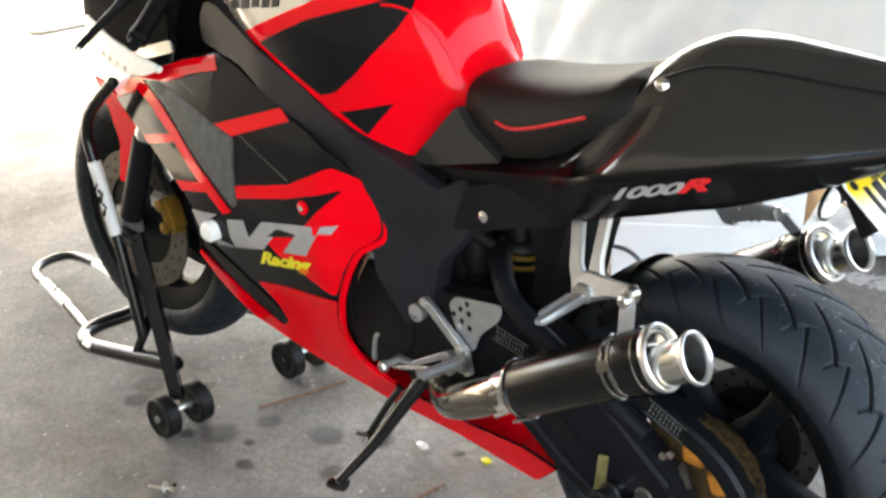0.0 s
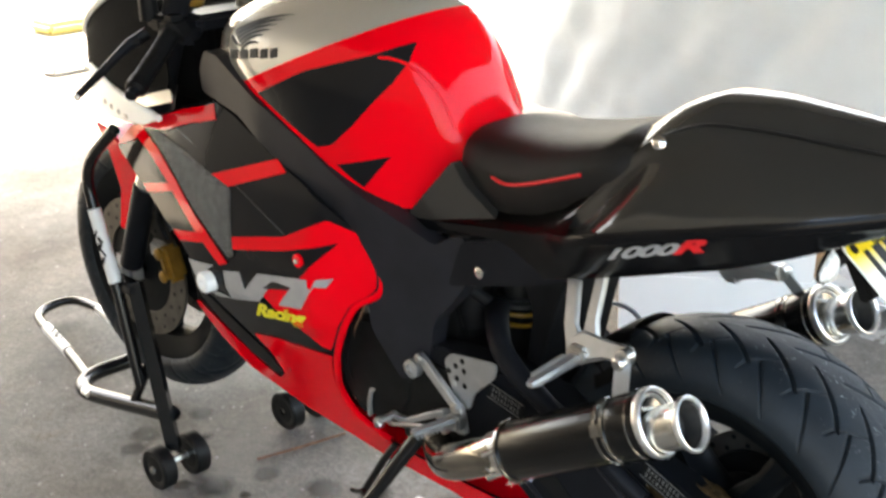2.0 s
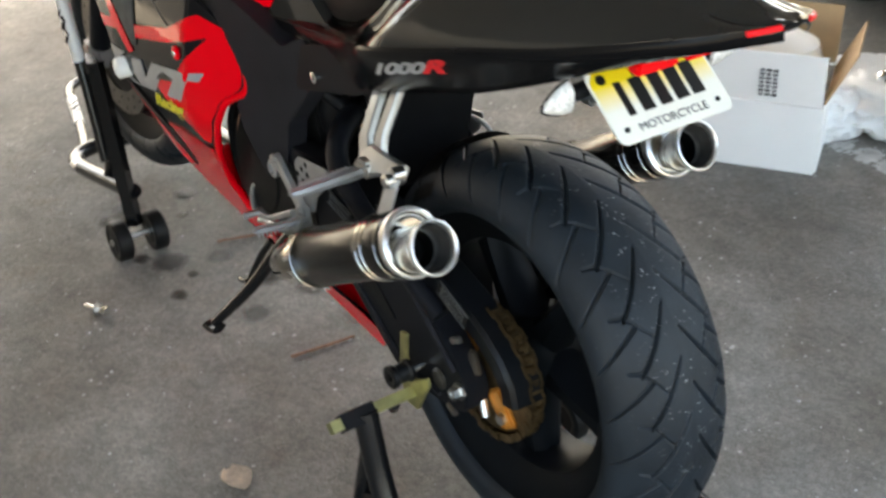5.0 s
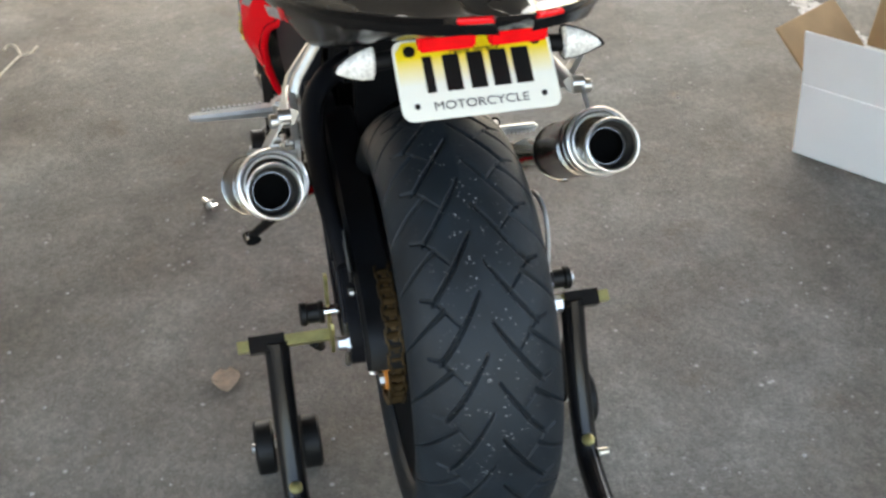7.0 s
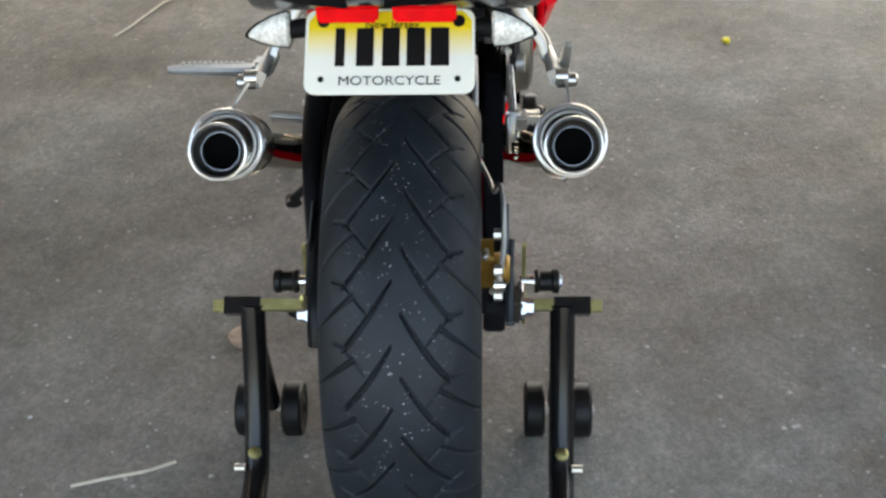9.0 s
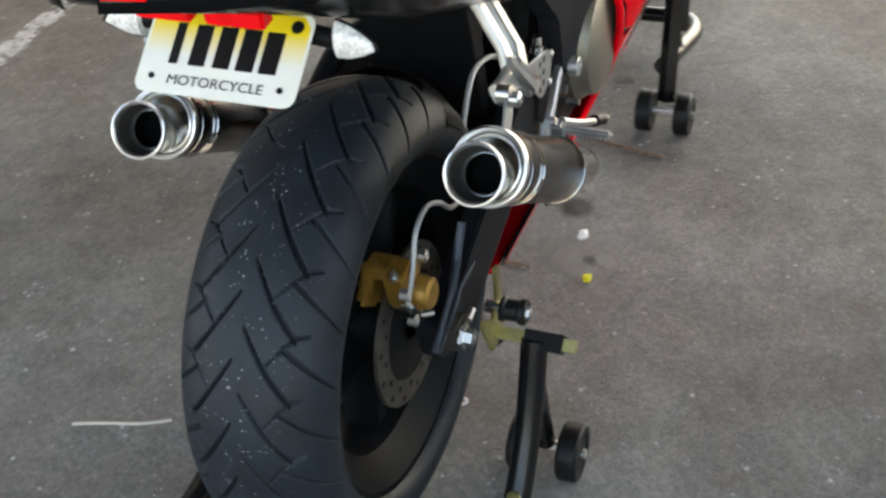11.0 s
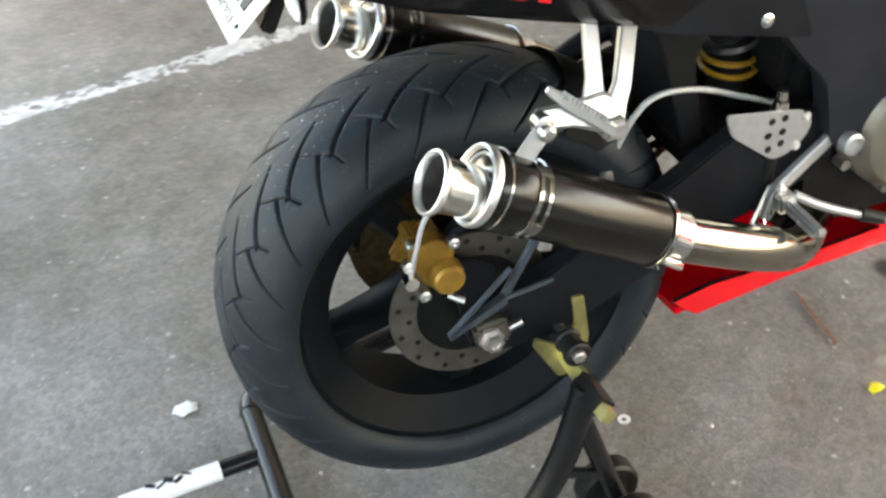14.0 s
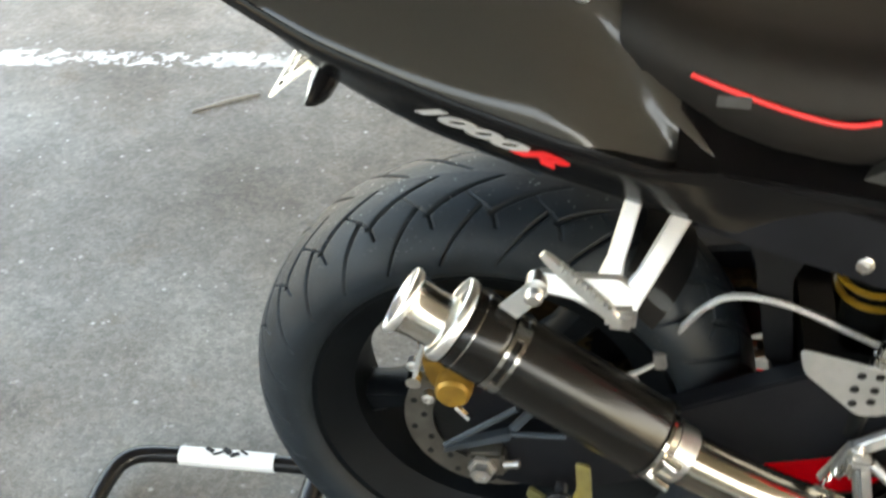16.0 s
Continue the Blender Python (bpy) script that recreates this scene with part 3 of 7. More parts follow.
# swingarm
def swingarm():
    sw = sub("swingarm", "black braced swingarm with end plates")
    for s in (1, -1):
        y0, y1 = (0.105, 0.145) if s > 0 else (-0.128, -0.098)
        arm = [(0.47, 0.545), (0.47, 0.44), (0.30, 0.375), (0.20, 0.305), (0.15, 0.278), (0.09, 0.284), (0.02, 0.292), (-0.012, 0.305), (-0.016, 0.345), (0.005, 0.378), (0.10, 0.450), (0.20, 0.515), (0.36, 0.555)] if s > 0 else [(0.47, 0.545), (0.47, 0.44), (0.30, 0.385), (0.10, 0.305), (0.015, 0.305), (-0.022, 0.325), (-0.022, 0.372), (0.05, 0.392), (0.20, 0.455), (0.36, 0.545)]
        part("beam", prism(rounded(arm, 0.018), y0, y1, 0.006), FRAME, sw)
        if s > 0:
            part("brace", tube([(0.40, 0.06, 0.600), (0.36, 0.105, 0.598), (0.32, 0.138, 0.580), (0.27, 0.150, 0.552), (0.18, 0.150, 0.505), (0.06, 0.135, 0.430)], [0.02, 0.02, 0.02, 0.02, 0.019, 0.014], 14, 4), FRAME, sw)
        ax = 0.0 if s > 0 else -0.003
        q = 0.62 if s > 0 else 0.78
        part("axle_nut", lathe((ax, s * (0.144 if s > 0 else 0.150), 0.340 if s > 0 else 0.356), (ax, s * 1.0, 0.340 if s > 0 else 0.356), [(0, 0.0), (0, 0.022 * q), (0.006, 0.022 * q), (0.006, 0.016 * q), (0.017, 0.016 * q), (0.018, 0.009 * q), (0.014, 0.009 * q), (0.014, 0.0)], 6), STEEL, sw)
        if s > 0:
            part("arm_boss", lathe((0.052, 0.143, 0.330), (0.052, 1, 0.330), [(0, 0), (0, 0.0165), (0.004, 0.0165), (0.006, 0.013), (0.0045, 0.009), (0.0045, 0)], 24), DISC, sw, "worn silver boss")
            part("adjuster_link", box((0.002, 0.118, 0.374), (0.014, 0.012, 0.042), 0.004, Matrix.Rotation(radians(20), 3, 'Y')), DISC, sw)
            part("adjuster_bolt", tube([(-0.006, 0.112, 0.318), (-0.020, 0.116, 0.292)], 0.0065, 8), STEEL, sw)
            part("adjuster_bolt", tube([(0.030, 0.146, 0.298), (0.010, 0.148, 0.293)], 0.0045, 8), STEEL, sw)
            for x, z in ((0.030, 0.405), (0.018, 0.412)):
                part("guard_bolt", lathe((x, 0.131, z), (x, 1, z), [(0, 0), (0, 0.0055), (0.006, 0.0055), (0.007, 0.003), (0.006, 0)], 8), STEEL, sw)
            part("beam_rib", tube([(0.24, 0.1455, 0.532), (0.10, 0.1465, 0.437), (0.012, 0.1465, 0.366)], 0.0045, 8), SPAR, sw)
            part("beam_rib", tube([(0.30, 0.1455, 0.405), (0.20, 0.1465, 0.335), (0.14, 0.1465, 0.305), (0.05, 0.1465, 0.305)], 0.0040, 8), SPAR, sw)
            part("arm_web", prism(rounded([(0.30, 0.470), (0.22, 0.420), (0.16, 0.372), (0.20, 0.370), (0.28, 0.410)], 0.010), 0.1440, 0.1475, 0.001), ENGINE, sw)
        else:
            part("axle_block", box((0.002, -0.140, 0.357), (0.044, 0.024, 0.038), 0.005, Matrix.Rotation(radians(-8), 3, 'Y')), DISC, sw)
            part("adjuster_bolt", tube([(0.022, -0.150, 0.362), (0.040, -0.150, 0.367)], 0.0050, 10), STEEL, sw)
        part("spool_bolt", tube([(0.09, s * 0.150, 0.336), (0.09, s * 0.185, 0.336)], 0.009, 12), CHROME, sw)
        part("spool", lathe((0.09, s * 0.172, 0.336), (0.09, s * 1.0, 0.336), [(0, 0.006), (0, 0.017), (0.005, 0.018), (0.008, 0.015), (0.024, 0.015), (0.027, 0.018), (0.034, 0.018), (0.036, 0.015), (0.034, 0.006)], 24), INK, sw, "black bobbin spool")
    part("cross_tube", box((0.36, 0, 0.475), (0.10, 0.24, 0.08), 0.03), FRAME, sw)
    part("spool_cap", lathe((0.09, -0.2065, 0.336), (0.09, -1, 0.336), [(0, 0), (0, 0.0095), (0.005, 0.0095), (0.007, 0.006), (0.006, 0)], 6), STEEL, sw)
    guard = bmesh.new()
    spine = [(0.34, 0.548), (0.26, 0.536), (0.18, 0.520), (0.11, 0.502), (0.05, 0.484), (0.0, 0.468), (-0.04, 0.450), (-0.075, 0.425), (-0.100, 0.395), (-0.108, 0.365)]
    rings = []
    for i, (x, z) in enumerate(spine):
        p, q = spine[max(i - 1, 0)], spine[min(i + 1, len(spine) - 1)]
        n = Vector((p[1] - q[1], 0, q[0] - p[0])).normalized()
        n = n if n.z + 0.3 * -n.x > 0 else -n
        c = Vector((x, 0, z))
        rings.append([c + n * h + Vector((0, y, 0)) for y, h in ((0.131, -0.030), (0.132, -0.006), (0.126, 0.0), (0.084, 0.001), (0.079, -0.006))])
    add_loft(guard, rings, closed=False)
    bmesh.ops.solidify(guard, geom=list(guard.faces), thickness=0.003)
    part("chain_guard", fixed(guard), GUARD, sw, "dark curved chain guard")
    hug = bmesh.new()
    rings = []
    for k in range(15):
        a = radians(48 + 6.5 * k)
        rr = 0.321
        rings.append([(AX.x + (rr - 0.062 * abs(q) ** 2.4) * math.cos(a), 0.101 * q, AX.z + (rr - 0.062 * abs(q) ** 2.4) * math.sin(a)) for q in [-1 + i / 8 for i in range(17)]])
    rings = [r for r in rings if r[8][0] > 0.13]
    add_loft(hug, rings, closed=False)
    bmesh.ops.solidify(hug, geom=list(hug.faces), thickness=0.004)
    part("hugger", fixed(hug), PLASTIC, sw)
    for (p, q, y) in (((0.3375, 0.513), (0.267, 0.4975), 0.150), ((0.0628, 0.480), (-0.0047, 0.452), 0.1335)):
        a = Vector((p[0], y, p[1]))
        b = Vector((q[0], y, q[1]))
        m = basis((a + b) / 2, (b - a), (0.4, 0, 1)) 
        bm = box((0, 0, 0), ((b - a).length, 0.027, 0.003), 0.001)
        bmesh.ops.transform(bm, matrix=m, verts=bm.verts)
        lab = part("embossed_badge", bm, ENGINE, sw, "dark badge with worn pale marks")
        bm = bmesh.new()
        for i in range(9):
            box((-0.026 + 0.0065 * i, 0.005, 0.002), (0.0026, 0.0065 - 0.002 * (i % 2), 0.002), 0.0, None, bm)
            box((-0.026 + 0.0065 * i, -0.005, 0.002), (0.0028 - 0.0007 * (i % 3), 0.006, 0.002), 0.0, None, bm)
        for w in (-1, 1):
            box((0, 0.0122 * w, 0.002), ((b - a).length * 0.96, 0.0010, 0.002), 0.0, None, bm)
        bmesh.ops.transform(bm, matrix=m, verts=bm.verts)
        part("badge_mark", bm, WIRE, lab)
    return sw


swingarm()


# caliper on the right of the rear disc
def caliper():
    ca = sub("rear_caliper", "gold brake caliper over the rear disc")
    tilt = Matrix.Rotation(radians(35), 3, 'Y')
    part("caliper_body", prism(rounded([(-0.084, 0.490), (-0.048, 0.498), (-0.026, 0.478), (-0.036, 0.434), (-0.058, 0.424), (-0.074, 0.446)], 0.008), -0.112, -0.086, 0.004), GOLD, ca)
    part("inner_half", box((-0.062, -0.062, 0.463), (0.048, 0.018, 0.058), 0.006, tilt), GOLD, ca)
    part("caliper_bridge", box((-0.072, -0.074, 0.489), (0.014, 0.040, 0.018), 0.004, tilt), GOLD, ca)
    part("caliper_bridge", box((-0.044, -0.074, 0.486), (0.012, 0.040, 0.016), 0.004, tilt), GOLD, ca)
    part("pad_spring", box((-0.060, -0.075, 0.478), (0.030, 0.020, 0.008), 0.002, tilt), STEEL, ca)
    part("piston_cap", lathe((-0.042, -0.109, 0.446), (-0.042, -1, 0.446), [(0, 0.0), (0, 0.022), (0.012, 0.022), (0.014, 0.0205), (0.020, 0.0205), (0.024, 0.017), (0.024, 0.0)], 28), GOLD, ca)
    part("bleed_nipple", lathe((-0.078, -0.100, 0.488), (-0.090, -0.105, 0.515), [(0, 0), (0, 0.006), (0.006, 0.006), (0.006, 0.0035), (0.016, 0.0035), (0.017, 0)], 10), STEEL, ca)
    for x, z in ((-0.072, 0.425), (-0.088, 0.475), (-0.03, 0.492)):
        part("caliper_bolt", lathe((x, -0.112, z), (x, -1, z), [(0, 0), (0, 0.008), (0.010, 0.008), (0.012, 0.004), (0.010, 0)], 8), STEEL, ca)
    part("pad_pin", tube([(-0.04, -0.11, 0.408), (-0.022, -0.12, 0.40)], 0.005, 8), CHROME, ca)
    part("caliper_bracket", prism(rounded([(-0.06, 0.44), (-0.03, 0.40), (-0.02, 0.35), (0.02, 0.35), (0.03, 0.42), (-0.01, 0.45)], 0.012), -0.104, -0.096, 0.003), FRAME, ca)
    part("torque_arm", prism(rounded([(-0.052, 0.358), (-0.048, 0.368), (0.026, 0.404), (0.028, 0.392)], 0.004), -0.140, -0.128, 0.002), BLUISH, ca, "blue-grey torque arm")
    part("torque_rod", tube([(0.024, -0.135, 0.398), (0.09, -0.135, 0.405)], 0.0035, 8), BLUISH, ca)
    part("bracket_rib", tube([(-0.050, -0.133, 0.364), (0.034, -0.137, 0.443)], 0.004, 8), BLUISH, ca)
    part("hanger_link", tube([(0.020, -0.128, 0.385), (0.075, -0.128, 0.475)], 0.006, 8), BLUISH, ca)
    part("brake_hose", tube([(-0.088, -0.117, 0.452), (-0.078, -0.124, 0.50), (-0.060, -0.124, 0.545), (-0.020, -0.122, 0.555), (0.03, -0.118, 0.530), (0.08, -0.113, 0.492), (0.14, -0.106, 0.478), (0.183, -0.090, 0.492)], 0.0034, 10, 8), HOSE, ca, "clear braided brake hose")
    part("brake_hose", tube([(0.183, -0.087, 0.503), (0.199, -0.087, 0.535), (0.226, -0.087, 0.578), (0.258, -0.086, 0.596), (0.312, -0.085, 0.589), (0.370, -0.084, 0.564), (0.44, -0.08, 0.53)], 0.0042, 10, 8), HOSE, ca)
    part("hose_union", lathe((-0.088, -0.112, 0.452), (-0.088, -1, 0.452), [(0, 0), (0, 0.009), (0.014, 0.009), (0.014, 0)], 12), CHROME, ca)
    part("hose_clamp", box((0.186, -0.092, 0.500), (0.014, 0.012, 0.024), 0.002, Matrix.Rotation(radians(-10), 3, 'Y')), STEEL, ca)


caliper()


# ---- exhausts ----
def exhaust(s):
    ex = sub("exhaust", "short dark exhaust can with a flared chrome tip")
    a = Vector((-0.068, 0.2245, 0.635)) if s > 0 else Vector((-0.078, -0.2065, 0.647))
    b = a + (Vector((0.263, 0.033, -0.135)) if s > 0 else Vector((0.271, -0.014, -0.153)))
    # the tip sits low in its end ring
    part("tip", lathe(a, b, [(0.004, 0.0335), (0.008, 0.0318), (0.015, 0.0304), (0.022, 0.0298), (0.035, 0.0294), (0.062, 0.0292)], 56), POLISHED, ex, "flared chrome exhaust tip")
    part("lip", lathe(a, b, [(0.006, 0.0304), (0.002, 0.0308), (-0.0012, 0.0318), (-0.0028, 0.0333), (-0.0022, 0.0348), (0.0, 0.0357), (0.0030, 0.0355), (0.0055, 0.0340), (0.0068, 0.0322)], 56), LIP, ex, "bright rolled lip")
    part("bore", lathe(a, b, [(0.0025, 0.0314), (0.010, 0.0298), (0.022, 0.0284), (0.075, 0.0278)], 48), DARK_BORE, ex, "dark matte bore")
    part("baffle", lathe(a, b, [(0.030, 0.0284), (0.034, 0.0262), (0.0345, 0.0242)], 36), DARK_BORE, ex, "inner baffle cone")
    part("core_ring", lathe(a, b, [(0.0345, 0.0244), (0.0335, 0.0240), (0.0335, 0.0234), (0.0350, 0.0231)], 40), BANDS, ex, "bright core rim")
    part("core", lathe(a, b, [(0.0345, 0.0232), (0.056, 0.0225), (0.056, 0.0)], 32), COWL, ex)
    a = a + (Vector((0, -0.006, 0.010)) if s > 0 else Vector((0, 0.003, 0.0095)))
    b = a + (Vector((0.263, 0.033, -0.139)) if s > 0 else Vector((0.271, -0.014, -0.158)))
    d = (b - a).normalized()
    part("end_ring", lathe(a, b, [(0.060, 0.0400), (0.0555, 0.0402), (0.0530, 0.0412), (0.0520, 0.0430), (0.0530, 0.0450), (0.0560, 0.0462), (0.0600, 0.0462), (0.0630, 0.0452), (0.064, 0.040)], 64), RINGS, ex, "polished end ring")
    part("end_dish", lathe(a, b, [(0.066, 0.016), (0.064, 0.0325), (0.061, 0.0375), (0.058, 0.0405)], 64), BANDS, ex)
    part("inner_ring", lathe(a, b, [(0.063, 0.0335), (0.0585, 0.0338), (0.0570, 0.0352), (0.0580, 0.0368), (0.062, 0.0372)], 64), RINGS, ex)
    part("end_cap", lathe(a, b, [(0.064, 0.040), (0.0655, 0.0438), (0.072, 0.0448), (0.104, 0.0448), (0.108, 0.0438), (0.114, 0.042)], 56), CAN, ex)
    part("cap_rib", lathe(a, b, [(0.0745, 0.0440), (0.0752, 0.0456), (0.0768, 0.0456), (0.0775, 0.0440)], 56), BANDS, ex)
    part("can", lathe(a, b, [(0.112, 0.0426), (0.300, 0.0426), (0.303, 0.041)], 56), CAN, ex, "dark carbon-look canister")
    for h in (0.110, 0.122):
        part("band", lathe(a, b, [(h, 0.0428), (h + 0.0008, 0.0448), (h + 0.0052, 0.0448), (h + 0.006, 0.0428)], 56), BANDS, ex)
    side = d.cross(Vector((0, s, 0))).normalized()
    for ang in (20, 75, 200, 290):
        v = (math.cos(radians(ang)) * Vector((0, s, 0)) + math.sin(radians(ang)) * side).normalized()
        m = basis(a + d * 0.119 + v * 0.0431, d, v.cross(d))
        bm = box((0, 0, 0), (0.017, 0.016, 0.0032), 0.001)
        bmesh.ops.transform(bm, matrix=m, verts=bm.verts)
        part("band_bridge", bm, BANDS, ex)
    part("band", lathe(a, b, [(0.297, 0.0428), (0.2975, 0.0444), (0.302, 0.0444), (0.306, 0.040), (0.318, 0.028)], 56), BANDS, ex)
    for off in (-0.02, 0.012):
        p = a + d * 0.312 + Vector((off * 0.3, s * 0.03, off))
        part("clamp_bolt", tube([p - Vector((0.012, 0, -0.008)), p + Vector((0.014, s * 0.004, -0.010))], 0.005, 8), CHROME, ex)
    spring = [a + d * (0.285 + 0.0022 * k) + Vector((0.5 * d.z, 0, -0.5 * d.x)).normalized() * 0.0436 + 0.004 * Vector((0, math.cos(k * 1.6), math.sin(k * 1.6))) for k in range(24)]
    part("spring", tube(spring, 0.0012, 6), CHROME, ex)
    p0 = a + d * 0.305
    part("link_pipe", tube([p0, p0 + d * 0.05, Vector((0.33, s * (0.232 if s > 0 else 0.212), 0.425)), Vector((0.41, s * 0.18, 0.380)), Vector((0.48, s * 0.12, 0.365))], [0.029, 0.029, 0.029, 0.029, 0.029], 28, 8), PIPE, ex, "heat-tinted steel link pipe")
    part("pipe_collar", lathe(a, b, [(0.316, 0.0292), (0.316, 0.0312), (0.338, 0.0312), (0.338, 0.0292)], 32), STEEL, ex)
    # hanger strap up to the footrest bracket
    top = Vector((0.052, s * 0.204, 0.672))
    low = a + d * 0.118 + Vector((0.0, 0, 0.046))
    m = basis((top + low) / 2, (top - low), (0.9, 0, 0.2))
    bm = box((0, 0, 0), ((top - low).length + 0.016, 0.022, 0.003), 0.001)
    bmesh.ops.transform(bm, matrix=m, verts=bm.verts)
    part("hanger", bm, ALU, ex, "bare steel hanger strap")
    part("hanger_bolt", lathe(top - Vector((0, s * 0.012, 0)), top + Vector((0, s, 0)), [(0, 0), (0, 0.0095), (0.024, 0.0095), (0.027, 0.006), (0.027, 0)], 12), STEEL, ex)
    return ex


exhaust(1)
exhaust(-1)


# passenger footrest brackets
def rest_bracket(s):
    br = sub("footrest_bracket", "cast aluminium passenger footrest bracket")

    def slab(name, pts, wide, thick, material=ALU, parent=br, label=""):
        """A flat bar of even section bent along the points, its broad side facing out."""
        bm = bmesh.new()
        p = [Vector(q) for q in pts]
        rings = []
        for i, q in enumerate(p):
            e = (p[min(i + 1, len(p) - 1)] - p[max(i - 1, 0)]).normalized()
            o = Vector((0, s, 0.5)) - e * e.dot(Vector((0, s, 0.5)))
            o.normalize()
            n = e.cross(o)
            w = wide[i] / 2
            rings.append([q + n * w * u + o * thick / 2 * v for u, v in ((1, 0.6), (0.8, 1), (-0.8, 1), (-1, 0.6), (-1, -0.6), (-0.8, -1), (0.8, -1), (1, -0.6))])
        add_loft(bm, rings)
        return part(name, fixed(bm), material, parent, label)
    slab("strut", [(0.146, s * 0.112, 0.780), (0.138, s * 0.137, 0.746), (0.126, s * 0.172, 0.698), (0.120, s * 0.183, 0.672)], (0.018, 0.017, 0.018, 0.026), 0.012)
    slab("strut", [(0.203, s * 0.112, 0.756), (0.183, s * 0.140, 0.727), (0.156, s * 0.180, 0.686), (0.140, s * 0.190, 0.660)], (0.021, 0.020, 0.020, 0.026), 0.012)
    slab("foot", [(0.150, s * 0.190, 0.655), (0.125, s * 0.190, 0.666), (0.09, s * 0.190, 0.672), (0.052, s * 0.190, 0.676)], (0.030, 0.044, 0.026, 0.022), 0.016)
    part("pivot_bolt", lathe((0.053, s * 0.190, 0.677), (0.053, s, 0.677), [(0, 0), (0, 0.011), (0.016, 0.011), (0.018, 0.007), (0.018, 0)], 14), STEEL, br)
    if s > 0:
        a, b = Vector((0.128, 0.205, 0.655)), Vector((0.110, 0.318, 0.664))
    else:
        a, b = Vector((0.136, -0.206, 0.646)), Vector((0.060, -0.204, 0.716))
    part("hinge", box(a + Vector((0, -s * 0.006, 0.003)), (0.030, 0.024, 0.024), 0.005), STEEL, br)
    e = (b - a).normalized()
    up = Vector((0, 0, 1)) if s > 0 else Vector((0, -1, 0))
    L = (b - a).length
    pk = 1.0 if s > 0 else 0.7
    m = basis(a, e, up.cross(e))
    bm = bmesh.new()
    add_loft(bm, [[(x, y * w, z * h) for y, z in ((-1, 0.2), (-0.7, 1), (0.7, 1), (1, 0.2), (0.8, -1), (-0.8, -1))] for x, w, h in ((0, 0.008 * pk, 0.006), (0.012, 0.011 * pk, 0.0065), (L * 0.8, 0.009 * pk, 0.005), (L - 0.004, 0.008 * pk, 0.0045), (L + 0.004, 0.005 * pk, 0.003))])
    bmesh.ops.transform(bm, matrix=m, verts=bm.verts)
    peg = part("footpeg", fixed(bm), ALU, br, "tapered aluminium peg folded out" if s > 0 else "tapered aluminium peg folded up")
    for k in range(12):
        bm = box((0.02 + k * (L - 0.03) / 12, (-0.0086 + 0.0015 * k / 12) * pk, 0.003), (0.0034, 0.007, 0.009), 0.0006)
        bmesh.ops.transform(bm, matrix=m, verts=bm.verts)
        part("tooth", bm, ALU, peg)


rest_bracket(1)
rest_bracket(-1)


# ---- tank ----
def lerp(x, table):
    """Smooth value at x of a table of (x, value), with no overshoot."""
    t = sorted(table)
    if x <= t[0][0]:
        return t[0][1]
    if x >= t[-1][0]:
        return t[-1][1]
    k = max(i for i in range(len(t) - 1) if t[i][0] <= x)
    sl = [(q[1] - p[1]) / (q[0] - p[0]) for p, q in zip(t, t[1:])]

    def tangent(i):
        if i == 0 or i == len(t) - 1:
            return sl[0 if i == 0 else -1]
        p, q = sl[i - 1], sl[i]
        return 0.0 if p * q <= 0 else 2 * p * q / (p + q)
    h = t[k + 1][0] - t[k][0]
    u = (x - t[k][0]) / h
    return (t[k][1] * (2 * u ** 3 - 3 * u * u + 1) + tangent(k) * h * (u ** 3 - 2 * u * u + u)
            + t[k + 1][1] * (3 * u * u - 2 * u ** 3) + tangent(k + 1) * h * (u ** 3 - u * u))


TANK_TOP = [(1.06, 0.965), (1.04, 1.005), (0.99, 1.032), (0.905, 1.055), (0.81, 1.068), (0.70, 1.075), (0.63, 1.074), (0.58, 1.066), (0.54, 1.046), (0.512, 1.020), (0.492, 0.992), (0.479, 0.962), (0.468, 0.930), (0.455, 0.902), (0.43, 0.87)]
TANK_LOW = [(1.06, 0.93), (0.906, 0.895), (0.711, 0.82), (0.56, 0.755), (0.52, 0.755), (0.43, 0.82)]
TANK_W = [(1.06, 0.03), (1.05, 0.07), (1.02, 0.115), (0.95, 0.145), (0.85, 0.168), (0.72, 0.175), (0.62, 0.165), (0.57, 0.148), (0.535, 0.128), (0.50, 0.108), (0.475, 0.094), (0.455, 0.086), (0.43, 0.080)]


def tank_w(x, z):
    """Half width of the tank at x and z."""
    lo, hi, w = lerp(x, TANK_LOW), lerp(x, TANK_TOP), lerp(x, TANK_W)
    t = min(max((z - lo) / max(hi - lo, 1e-4), 0.0), 1.0)
    return w * max(0.0, 1 - t ** 2.7) ** (1 / 2.7)


